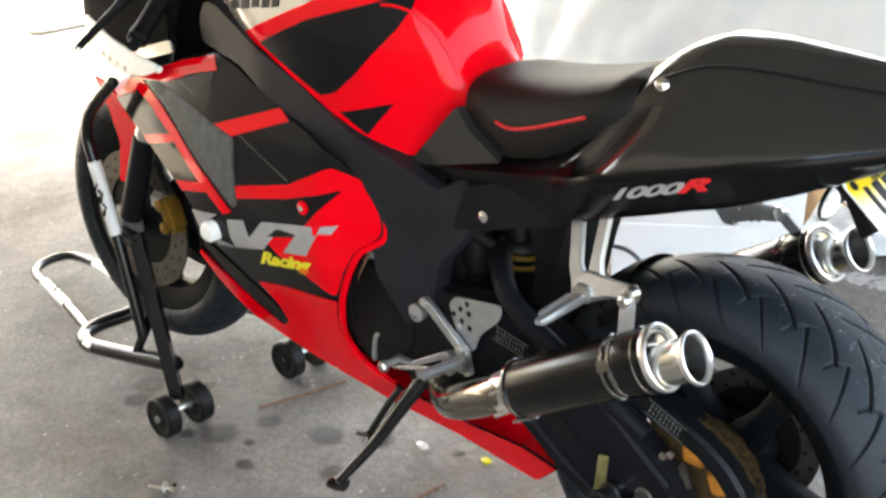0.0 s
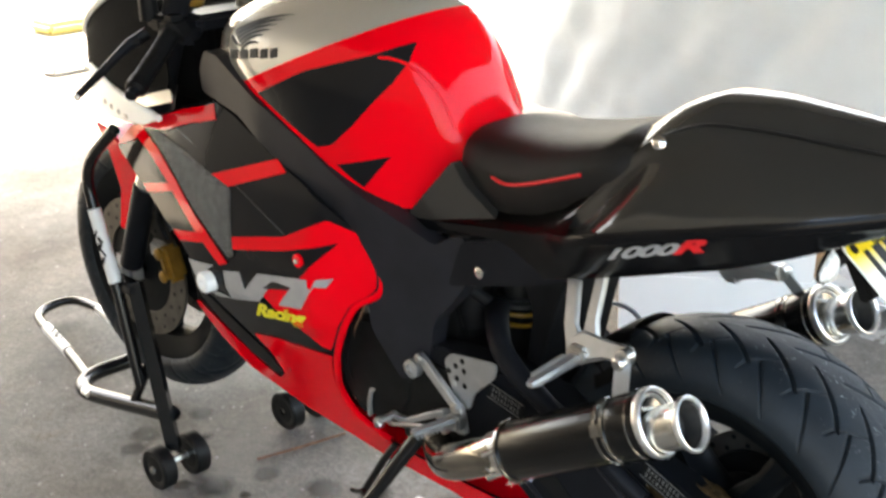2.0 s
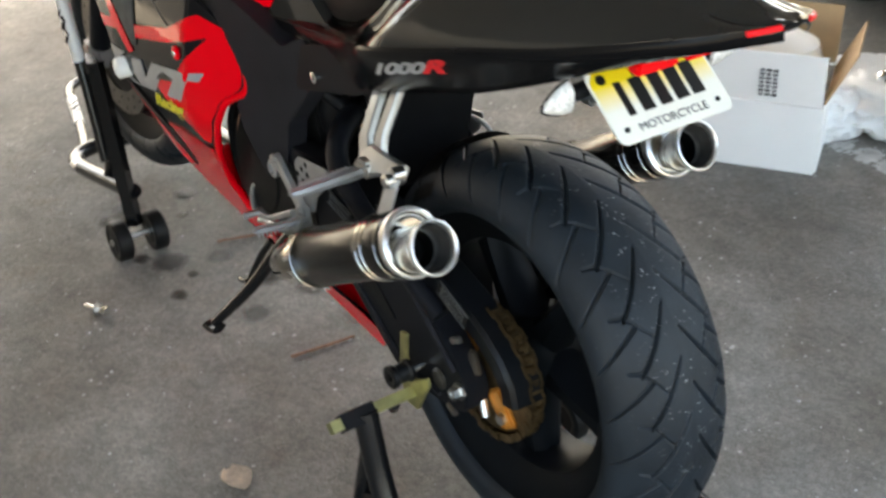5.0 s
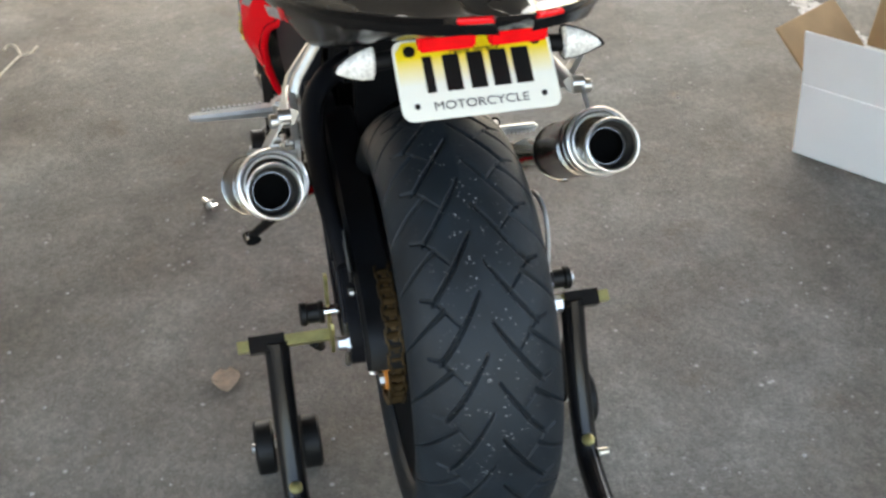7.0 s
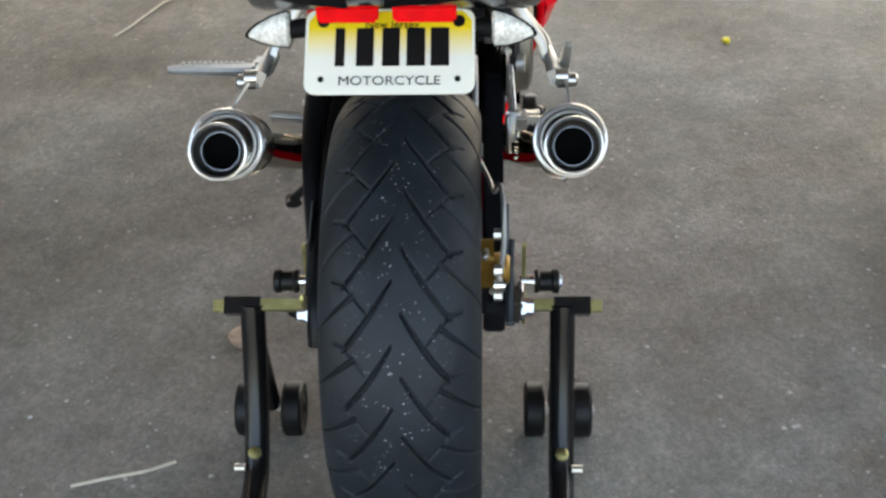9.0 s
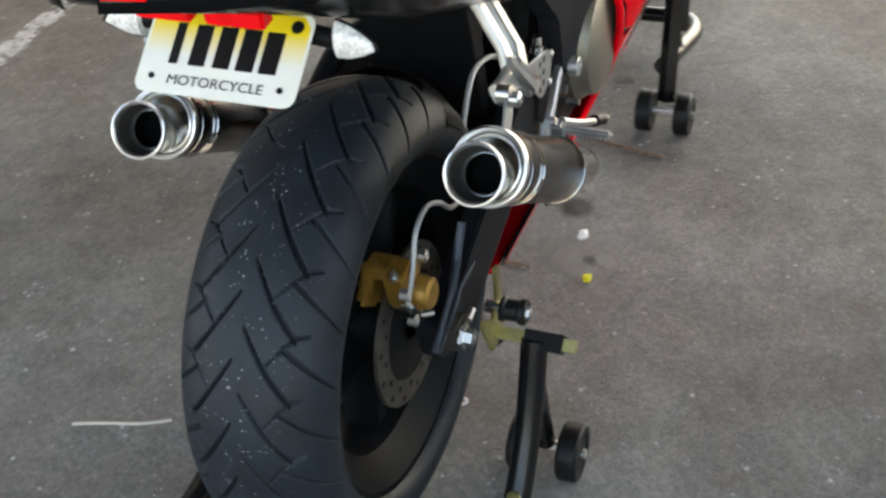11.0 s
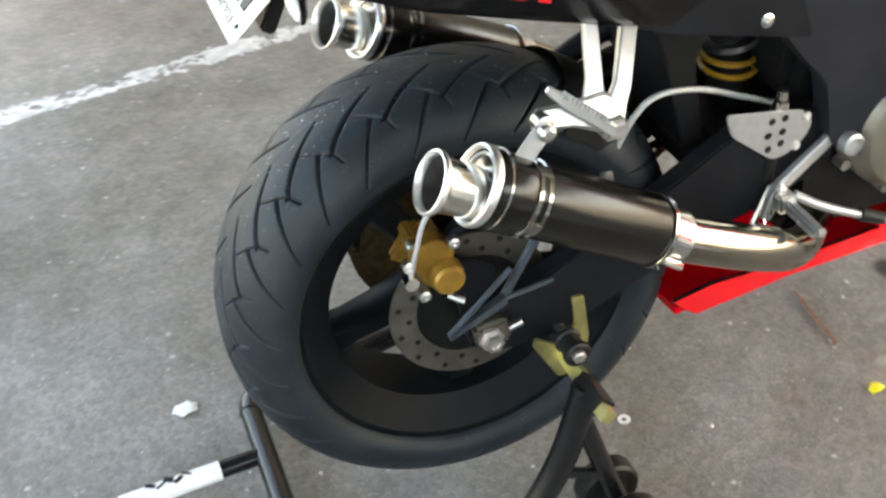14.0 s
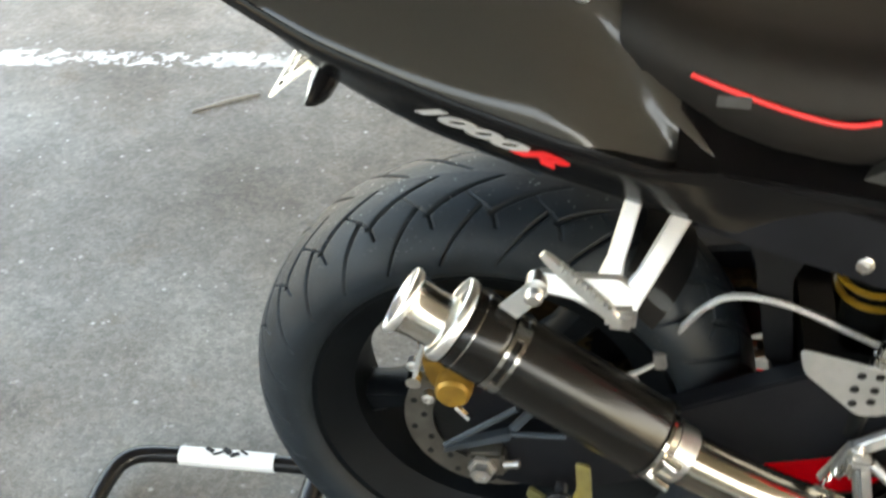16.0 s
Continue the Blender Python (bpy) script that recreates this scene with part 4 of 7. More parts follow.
def tank():
    tk = sub("fuel_tank", "red fuel tank with a silver top and black side flashes")
    xs = [1.06, 1.055, 1.045, 1.03, 1.01, 0.98, 0.95, 0.905, 0.86, 0.81, 0.76, 0.71, 0.66, 0.635, 0.61, 0.59, 0.575, 0.56, 0.547, 0.535, 0.524, 0.514, 0.505, 0.497, 0.49, 0.483, 0.476, 0.468, 0.46, 0.452, 0.445, 0.438, 0.432, 0.43]
    rings = []
    for x in xs:
        lo, hi, w = lerp(x, TANK_LOW), lerp(x, TANK_TOP), lerp(x, TANK_W)
        half = []
        for k in range(15):
            th = radians(90) * k / 14
            half.append((w * math.cos(th) ** (2 / 2.7) if k < 14 else 0.0, lo + (hi - lo) * math.sin(th) ** (2 / 2.7)))
        rings.append([(x, y, z) for y, z in half] + [(x, -y, z) for y, z in reversed(half[:-1])])
    full = bmesh.new()
    add_loft(full, rings)
    fixed(full)
    co, no = Vector((0.8945, 0, 0.913)), Vector((0.402, 0, 1)).normalized()
    for name, inner, material, label in (("tank_body", False, RED, "glossy red lower tank"), ("tank_top", True, SILVER, "silver painted tank top")):
        bm = full.copy()
        bmesh.ops.bisect_plane(bm, geom=[*bm.verts, *bm.edges, *bm.faces], plane_co=co, plane_no=no, clear_outer=not inner, clear_inner=inner)
        part(name, bm, material, tk, label)
    full.free()
    for s in (1, -1):
        part("black_flash", skin(rounded([(0.842, 0.903), (0.722, 0.955), (0.599, 0.990), (0.540, 1.012), (0.541, 0.983), (0.557, 0.951), (0.614, 0.882), (0.655, 0.846), (0.685, 0.838)], 0.005), tank_w, s, 0.0012, 0.002, 0.02), BLACK_PAINT, tk, "black side flash")
        part("black_flash", skin([(0.645, 0.815), (0.552, 0.838), (0.594, 0.785)], tank_w, s, 0.0012, 0.002, 0.02), BLACK_PAINT, tk)
        for k, (tx, tz) in enumerate(((0.781, 1.035), (0.800, 1.026), (0.814, 1.017), (0.823, 1.008), (0.836, 0.998), (0.848, 0.984))):
            rx, rz = 0.940 - 0.0075 * k, 0.995 - 0.0050 * k
            upper = [(rx + (tx - rx) * u, rz + (tz - rz) * u + 0.030 * u * (1 - u)) for u in (0, 0.25, 0.5, 0.75)]
            lower_edge = [(rx + (tx - rx) * u, rz + (tz - rz) * u + 0.030 * u * (1 - u) - 0.0058 * (1 - u ** 3)) for u in (0.75, 0.5, 0.25, 0)]
            part("wing_mark", skin(upper + [(tx, tz)] + lower_edge, tank_w, s, 0.0012, 0.002, 0.02), INK, tk)
        part("wing_mark", skin([(0.956, 0.985), (0.938, 0.981), (0.926, 0.975), (0.907, 0.971), (0.924, 0.970), (0.944, 0.975)], tank_w, s, 0.0012, 0.002, 0.02), INK, tk)
        for x0, x1, z0 in ((0.946, 0.915, 0.945), (0.903, 0.877, 0.951), (0.868, 0.846, 0.957), (0.838, 0.818, 0.960), (0.811, 0.793, 0.964)):
            part("maker_mark", skin([(x0, z0), (x1, z0 + 0.004), (x1 + 0.003, z0 + 0.019), (x0 + 0.003, z0 + 0.015)], tank_w, s, 0.0012, 0.002, 0.02), INK, tk)
    for s in (1, -1):
        crest = [(x, s * (tank_w(x, z) + 0.0008), z) for x, z in ((0.585, 0.988), (0.565, 0.987), (0.538, 0.977), (0.510, 0.953), (0.487, 0.923), (0.468, 0.884))]
        part("crest_edge", tube(crest, 0.0026, 8, 4), RED, tk)
    part("filler_ring", lathe((0.80, 0, 1.066), (0.81, 0, 1.2), [(0, 0.03), (0, 0.062), (0.006, 0.062), (0.009, 0.055), (0.009, 0.03)], 40), CHROME, tk)
    part("filler_cap", lathe((0.80, 0, 1.066), (0.81, 0, 1.2), [(0.004, 0.0), (0.004, 0.046), (0.016, 0.044), (0.018, 0.036), (0.013, 0.02), (0.013, 0.0)], 40), CHROME, tk, "chrome filler cap")
    for k in range(8):
        a = k * math.pi / 4
        part("filler_bolt", lathe((0.80 + 0.054 * math.cos(a), 0.054 * math.sin(a), 1.074), (0.80 + 0.054 * math.cos(a), 0.054 * math.sin(a), 2), [(0, 0), (0, 0.004), (0.004, 0.004), (0.004, 0)], 8), STEEL, tk)


tank()


# ---- seat and tail ----
def seat():
    st = sub("seat", "black vinyl saddle with red piping")
    tab = [(0.445, 0.885, 0.090, 0.845, 0.80), (0.425, 0.893, 0.105, 0.862, 0.79), (0.38, 0.893, 0.118, 0.865, 0.775), (0.33, 0.897, 0.128, 0.862, 0.765), (0.27, 0.905, 0.137, 0.872, 0.775),
           (0.21, 0.918, 0.142, 0.888, 0.795), (0.16, 0.932, 0.140, 0.905, 0.82), (0.11, 0.942, 0.125, 0.92, 0.85)]
    rings = []
    for x, top, w, edge, low in tab:
        half = [(0, low), (w * 0.72, low), (w * 0.93, low + (edge - low) * 0.35), (w, edge - 0.02), (w * 0.97, edge - 0.004), (w * 0.86, edge + (top - edge) * 0.55), (w * 0.55, top - 0.002), (w * 0.25, top)]
        rings.append([(x, y, z) for y, z in half] + [(x, 0, top)] + [(x, -y, z) for y, z in reversed(half[1:])])
    bm = bmesh.new()
    add_loft(bm, rings)
    fixed(bm)
    bmesh.ops.subdivide_edges(bm, edges=bm.edges, cuts=1, use_grid_fill=True, smooth=0.6)
    part("saddle", bm, SEAT, st)
    for s in (1, -1):
        part("red_piping", tube([(0.345, s * 0.131, 0.845), (0.315, s * 0.134, 0.841), (0.27, s * 0.139, 0.852), (0.22, s * 0.142, 0.869), (0.175, s * 0.143, 0.885)], 0.0028, 8, 4), PIPING, st, "thin red piping")
        part("side_panel", prism(rounded([(0.535, 0.742), (0.43, 0.852), (0.405, 0.82), (0.34, 0.778), (0.30, 0.760), (0.42, 0.742)], 0.006), s * 0.108, s * 0.126, 0.004), CARBON, st, "glossy dark side panel")
        part("seat_trim", tube([(0.53, s * 0.122, 0.738), (0.42, s * 0.128, 0.738), (0.31, s * 0.132, 0.757), (0.24, s * 0.15, 0.775)], 0.004, 8, 4), BLACK_PAINT, st)
    part("maker_tab", box((0.215, -0.1445, 0.862), (0.03, 0.002, 0.012), 0.0005), MESHGREY, st)


seat()

# x, z of the crease, half width at the crease, z and half width of the upper ridge, top z
TAIL = [(0.215, 0.797, 0.166, 0.801, 0.16, 0.803), (0.185, 0.804, 0.18, 0.838, 0.14, 0.86), (0.15, 0.815, 0.194, 0.875, 0.128, 0.925), (0.115, 0.83, 0.203, 0.915, 0.118, 0.957), (0.075, 0.841, 0.2045, 0.946, 0.108, 0.982),
        (0.03, 0.853, 0.201, 0.966, 0.092, 0.995), (-0.03, 0.868, 0.194, 0.969, 0.08, 0.997), (-0.09, 0.883, 0.181, 0.967, 0.07, 0.993), (-0.16, 0.897, 0.159, 0.962, 0.058, 0.987), (-0.22, 0.91, 0.13, 0.958, 0.048, 0.981),
        (-0.28, 0.925, 0.099, 0.955, 0.038, 0.974), (-0.33, 0.938, 0.071, 0.951, 0.03, 0.963), (-0.365, 0.949, 0.045, 0.953, 0.02, 0.957), (-0.382, 0.953, 0.018, 0.954, 0.01, 0.955)]
# x, z and half width of the rim's lower edge
KEEL = [(0.54, 0.722, 0.100), (0.43, 0.716, 0.106), (0.33, 0.702, 0.118), (0.26, 0.708, 0.135), (0.20, 0.728, 0.151), (0.15, 0.742, 0.152), (0.10, 0.758, 0.154), (0.05, 0.776, 0.160), (0.0, 0.794, 0.164), (-0.05, 0.809, 0.161), (-0.10, 0.828, 0.154),
        (-0.15, 0.848, 0.142), (-0.22, 0.878, 0.110), (-0.28, 0.902, 0.082), (-0.33, 0.921, 0.056), (-0.365, 0.938, 0.034), (-0.382, 0.949, 0.014)]


def tail():
    tl = sub("tail_cowl", "dark glossy pointed tail cowl without a passenger seat")
    upper, lower = [], []
    cols = [[(r[0], r[k]) for r in TAIL] for k in range(6)]
    for i in range(61):
        x = 0.215 - 0.597 * (i / 60) ** 1.25
        zc, wc, zr, wr, zt = (lerp(x, cols[k]) for k in range(1, 6))
        bulge = 0.016 * min(1.0, max(0.0, (0.15 - x) / 0.08)) * min(1.0, (x + 0.382) / 0.25)
        half = [(wc, zc - 0.004), (wc - 0.001, zc + 0.004)]
        for k in (0.17, 0.34, 0.51, 0.68, 0.85):
            half.append((wc + (wr - wc) * k + bulge * math.sin(math.pi * min(1.0, k * 1.02)) ** 0.9 + 0.003, zc + (zr - zc) * k))
        half += [(wr + 0.004, zr - 0.003), (wr - 0.004, zr + 0.004), (wr * 0.5, zt - 0.18 * (zt - zr)), (wr * 0.2, zt)]
        # ahead of the fold the flank turns in towards the seat
        for k in range(1, 9):
            y, z = half[k]
            fold = lerp(z, [(0.80, 0.150), (0.834, 0.100), (0.85, 0.086), (0.88, 0.056), (0.90, 0.036), (0.92, 0.015), (0.945, -0.012), (0.965, -0.03)])
            if x > fold:
                half[k] = (max(min(y, lerp(z, [(0.83, 0.158), (0.86, 0.146), (0.90, 0.126), (0.95, 0.108)])), y - 0.62 * (x - fold) * lerp(z, [(0.80, 0.5), (0.84, 1.0), (0.90, 0.8), (0.96, 0.25)])), z)
        upper.append([(x, y, z) for y, z in half] + [(x, 0, zt)] + [(x, -y, z) for y, z in reversed(half)])
    keel = [[(r[0], r[k]) for r in KEEL] for k in range(3)]
    brim = [(0.54, 0.7376, 0.125), (0.43, 0.753, 0.135), (0.33, 0.771, 0.146), (0.26, 0.785, 0.155)] + [(r[0], r[1], r[2]) for r in TAIL]
    ends = [[(r[0], r[k]) for r in brim] for k in range(3)]
    for i in range(49):
        x = 0.54 - 0.922 * i / 48
        zc, wc, zb, wb = lerp(x, ends[1]), lerp(x, ends[2]), lerp(x, keel[1]), lerp(x, keel[2])
        lip = 0.0035 * min(1.0, (x + 0.3825) / 0.05) * min(1.0, max(0.0, (0.17 - x) / 0.08))
        half = [(0, zb), (wb - 0.012, zb), (wb, zb + 0.004), (wb + (wc - wb) * 0.25, zb + (zc - zb) * 0.23), (wb + (wc - wb) * 0.55 + 0.001, zb + (zc - zb) * 0.5), (wc + lip - 0.003, zc - 0.014), (wc + lip, zc - 0.006), (wc + lip, zc - 0.001), (wc + lip * 0.4, zc + 0.003), (wc - 0.005, zc + 0.003)]
        lower.append([(x, y, z) for y, z in half] + [(x, -y, z) for y, z in reversed(half[1:])])
    bm = bmesh.new()
    add_loft(bm, upper, closed=False)
    bm.faces.new([bm.verts.new(p) for p in upper[0]])
    part("cowl", fixed(bm), CARBON, tl)
    bm = bmesh.new()
    add_loft(bm, lower)
    part("lower_rim", fixed(bm), GLOSS, tl, "gloss black lower rim")
    for s in (1, -1):
        shelf = [[(x, s * y0, z0), (x, s * (y0 * 0.7 + y1 * 0.3), z0 + 0.3 * (z1 - z0) + 0.002), (x, s * y1, z1)] for x, y0, z0, y1, z1 in ((0.53, 0.122, 0.740, 0.105, 0.752), (0.43, 0.132, 0.754, 0.108, 0.772), (0.33, 0.145, 0.772, 0.110, 0.790), (0.26, 0.157, 0.785, 0.112, 0.812), (0.21, 0.168, 0.799, 0.115, 0.838), (0.17, 0.180, 0.812, 0.116, 0.872))]
        bm = bmesh.new()
        add_loft(bm, shelf, closed=False)
        bmesh.ops.solidify(bm, geom=list(bm.faces), thickness=0.003)
        part("seat_shelf", fixed(bm), GLOSS, tl)
    for s in (1, -1):
        part("cowl_bolt", lathe((0.076, s * 0.104, 0.938), (0.076 - 0.25, s * 1.0, 0.938 + 0.4), [(0.002, 0.0), (0.002, 0.010), (0.010, 0.010), (0.013, 0.006), (0.013, 0.0)], 16), CHROME, tl, "bright button-head bolt")
        part("seam", tube([(0.075, s * 0.110, 0.948), (0.02, s * 0.092, 0.969), (-0.06, s * 0.078, 0.971), (-0.15, s * 0.062, 0.965), (-0.20, s * 0.054, 0.962)], 0.0022, 6, 3), INK, tl)
        part("rear_marker", tube([(-0.362, s * 0.048, 0.948), (-0.372, s * 0.036, 0.951), (-0.381, s * 0.020, 0.954)], 0.0034, 8, 3), REDLENS, tl, "narrow red marker strip")
        c = Vector((0.020 if s > 0 else 0.004, s * (0.189 if s > 0 else 0.190), 0.834 if s > 0 else 0.842))
        along = Vector((-0.135, -0.017, 0.040)) if s > 0 else Vector((0.135, -0.017, -0.040))
        out = Vector((-0.14, s * 1.0, -0.45))
        m = basis(c + out.normalized() * 0.0062, along, out.cross(along))
        text("model_mark", "1000", 0.0225, m @ pose(-0.026, 0, 0.002), DECAL_SILVER, tl, "silver model numerals", 0.0006, 0.5, 2.5, 0.0007, 0.9)
        text("model_letter", "R", 0.0255, m @ pose(0.043, 0.001, 0.002), PIPING, tl, "red model letter", 0.0006, 0.55, 2.6, 0.0011)
    # undertail
    part("undertail", prism(rounded([(0.42, 0.665), (0.42, 0.75), (0.20, 0.80), (-0.16, 0.885), (-0.205, 0.894), (-0.205, 0.872), (-0.02, 0.80), (0.22, 0.705)], 0.01), -0.095, 0.095, 0.01), PLASTIC, tl)
    for s in (1, -1):
        part("subframe_cover", prism(rounded([(0.43, 0.655), (0.40, 0.735), (0.30, 0.765), (0.20, 0.80), (0.16, 0.80), (0.10, 0.762), (0.245, 0.705)], 0.012), s * 0.096, s * 0.142, 0.006), FRAME, tl)
        part("cover_bolt", lathe((0.36, s * 0.140, 0.696), (0.36, s, 0.696), [(0, 0), (0, 0.009), (0.006, 0.009), (0.008, 0.005), (0.008, 0)], 12), CHROME, tl)
    return tl


tail()


# ---- rear lamps and plate ----
def plate_and_lamps():
    lamp = sub("tail_lamp", "red tail lamp under the tail cowl")
    part("lens", box((-0.226, 0.0345, 0.8765), (0.020, 0.061, 0.020), 0.003, Matrix.Rotation(radians(-8), 3, 'Y')), REDLENS, lamp, "bright red lens")
    part("lens", box((-0.226, -0.0415, 0.8765), (0.020, 0.063, 0.020), 0.003, Matrix.Rotation(radians(-8), 3, 'Y')), REDLENS, lamp)
    part("reflector", box((-0.29, 0.0, 0.912), (0.006, 0.075, 0.016), 0.002, Matrix.Rotation(radians(-40), 3, 'Y')), REDLENS, lamp, "red reflector strip")
    part("lamp_housing", box((-0.190, 0, 0.890), (0.05, 0.14, 0.02), 0.006, Matrix.Rotation(radians(-38), 3, 'Y')), PLASTIC, lamp)
    pl = sub("number_plate", "white and yellow motorcycle number plate")
    up = Vector((0.758, 0, 0.652)).normalized()
    cen = Vector((-0.2374, -0.003, 0.7905)) + up * 0.048
    m = basis(cen, (0, -1, 0), up)
    W, H = 0.175, 0.096
    outline = rounded([(-W / 2, -H / 2), (W / 2, -H / 2), (W / 2, H / 2), (-W / 2, H / 2)], 0.014, 6)
    bm = prism(outline, -0.0006, 0.0006, 0, "z")
    bmesh.ops.transform(bm, matrix=m, verts=bm.verts)
    part("sheet", bm, PLATE, pl)
    bm = bmesh.new()
    vs = [bm.verts.new(p) for p in ((-W / 2 + 0.003, -0.022, 0.0011), (W / 2 - 0.003, -0.022, 0.0011), (W / 2 - 0.003, H / 2 - 0.014, 0.0011), (W / 2 - 0.012, H / 2 - 0.003, 0.0011), (-W / 2 + 0.012, H / 2 - 0.003, 0.0011), (-W / 2 + 0.003, H / 2 - 0.014, 0.0011))]
    bm.faces.new(vs)
    bmesh.ops.transform(bm, matrix=m, verts=bm.verts)
    part("yellow_band", bm, PLATE_FADE, pl, "yellow fading to white")
    for k, (w, x) in enumerate(((0.010, -0.0513), (0.018, -0.0254), (0.018, 0.0013), (0.019, 0.0269), (0.019, 0.0517))):
        bm = box((x, 0.0045, 0.0016), (w, 0.043, 0.0012), 0.0005)
        bmesh.ops.transform(bm, matrix=m, verts=bm.verts)
        part("bar", bm, INK, pl)
    text("plate_word", "MOTORCYCLE", 0.0142, m @ pose(0, -0.0335, 0.0012), MESHGREY, pl, "", 0.0002, 0, 1.12)
    text("plate_state", "New Jersey", 0.012, m @ pose(0.002, 0.0295, 0.0016), INK, pl, "", 0.0002)
    for x, y, r in ((-0.070, -0.0315, 0.003), (0.070, -0.0315, 0.003), (-0.069, 0.0335, 0.0065), (0.071, 0.0335, 0.0065)):
        a = m @ Vector((x, y, 0))
        part("plate_bolt", lathe(a, a + m.to_3x3() @ Vector((0, 0, 1)), [(0, 0), (0, r), (0.0025, r), (0.0025, 0)], 14), INK, pl)
    part("plate_bracket", prism([(-0.20, 0.78), (-0.15, 0.87), (-0.13, 0.87), (-0.185, 0.77)], -0.05, 0.05, 0.003), PLASTIC, pl)
    for s in (1, -1):
        it = sub("indicator", "clear arrow-shaped turn indicator on a black stem")
        part("stem", tube([(-0.165, s * 0.075, 0.835), (-0.167, s * 0.112, 0.832)], 0.010, 12), PLASTIC, it)
        for name, front, back, material, label in (("lens", 0.08, 0.62, CLEAR, "clear faceted lens"), ("shell", 0.55, 0.10, BLACK_PAINT, "black shell")):
            rings = []
            grow = 1.0 if name == "lens" else 1.09
            for k, (dy, r) in enumerate(((0.0, 0.0165), (0.003, 0.0195), (0.016, 0.0170), (0.030, 0.0112), (0.040, 0.005), (0.043, 0.0016))):
                c = Vector((-0.166 - 0.01 * k / 5, s * ((0.103 if s > 0 else 0.108) + dy * grow), 0.834 - 0.004 * k / 5))
                ring = []
                for j in range(24):
                    u, v = math.cos(2 * math.pi * j / 24), math.sin(2 * math.pi * j / 24)
                    ring.append((c.x + r * u * (front if u > 0 else back), c.y, c.z + r * grow * v))
                rings.append(ring)
            bm = bmesh.new()
            add_loft(bm, rings)
            part(name, fixed(bm), material, it, label)


def mat_fade():
    """Yellow above, white below, over the plate's height."""
    m = bpy.data.materials.new("plate_yellow_fade")
    m.use_nodes = True
    n, ln = m.node_tree.nodes, m.node_tree.links
    g, r, mp = n.new("ShaderNodeTexCoord"), n.new("ShaderNodeValToRGB"), n.new("ShaderNodeSeparateXYZ")
    ln.new(g.outputs["Generated"], mp.inputs[0])
    ln.new(mp.outputs["Z"], r.inputs["Fac"])
    r.color_ramp.elements[0].color, r.color_ramp.elements[1].color = (0.78, 0.78, 0.70, 1), (0.85, 0.62, 0.02, 1)
    r.color_ramp.elements[0].position, r.color_ramp.elements[1].position = 0.22, 0.72
    ln.new(r.outputs["Color"], n["Principled BSDF"].inputs["Base Color"])
    n["Principled BSDF"].inputs["Roughness"].default_value = 0.35
    return m


PLATE_FADE = mat_fade()
plate_and_lamps()


# ---- fairing ----
def fair(x, z):
    """Half width of the side fairing at x and z."""
    y = 0.228 - (1.05 * (z - 0.58) ** 2 if z > 0.58 else 0.0) - (0.42 * (0.55 - z) if z < 0.55 else 0.0)
    if x > 0.98:
        y -= 0.22 * (x - 0.98) ** 1.3
    if x < 0.66 and z > 0.40:
        y -= 0.55 * (0.66 - x) * min(1.0, (z - 0.40) / 0.12)
    return y


FAIRING = [(1.37, 0.712), (1.315, 0.764), (1.20, 0.803), (1.11, 0.832), (1.003, 0.858), (0.950, 0.848), (0.865, 0.822), (0.791, 0.796), (0.708, 0.772), (0.645, 0.745), (0.595, 0.712), (0.567, 0.682), (0.557, 0.645), (0.556, 0.622), (0.566, 0.608), (0.583, 0.598), (0.598, 0.585), (0.609, 0.563), (0.621, 0.539), (0.644, 0.49), (0.659, 0.451), (0.676, 0.41), (0.677, 0.377), (0.664, 0.348), (0.634, 0.329), (0.591, 0.315), (0.50, 0.306), (0.42, 0.298), (0.30, 0.303),
           (0.235, 0.285), (0.295, 0.225), (0.46, 0.255), (0.62, 0.262), (0.82, 0.292), (0.97, 0.335), (1.04, 0.385), (1.085, 0.45), (1.02, 0.53), (1.012, 0.575), (1.05, 0.603), (1.19, 0.660)]
LOWER_RED = [(0.648, 0.497), (0.626, 0.540), (0.613, 0.565), (0.602, 0.588), (0.586, 0.602), (0.569, 0.612), (0.560, 0.625), (0.561, 0.645), (0.571, 0.684), (0.595, 0.711), (0.645, 0.728), (0.735, 0.684), (0.905, 0.645), (0.907, 0.622), (0.735, 0.66), (0.62, 0.694), (0.70, 0.612), (0.80, 0.57)]
BELLY_RED = [(0.650, 0.486), (0.664, 0.452), (0.680, 0.412), (0.681, 0.378), (0.668, 0.350), (0.637, 0.331), (0.594, 0.317), (0.50, 0.308), (0.42, 0.300), (0.30, 0.304), (0.237, 0.285), (0.295, 0.227), (0.46, 0.257), (0.62, 0.264), (0.82, 0.294), (0.97, 0.337), (1.04, 0.387), (1.083, 0.45), (1.065, 0.468), (1.00, 0.435), (0.93, 0.375), (0.875, 0.348), (0.845, 0.370), (0.855, 0.415), (0.885, 0.452), (0.80, 0.470)]


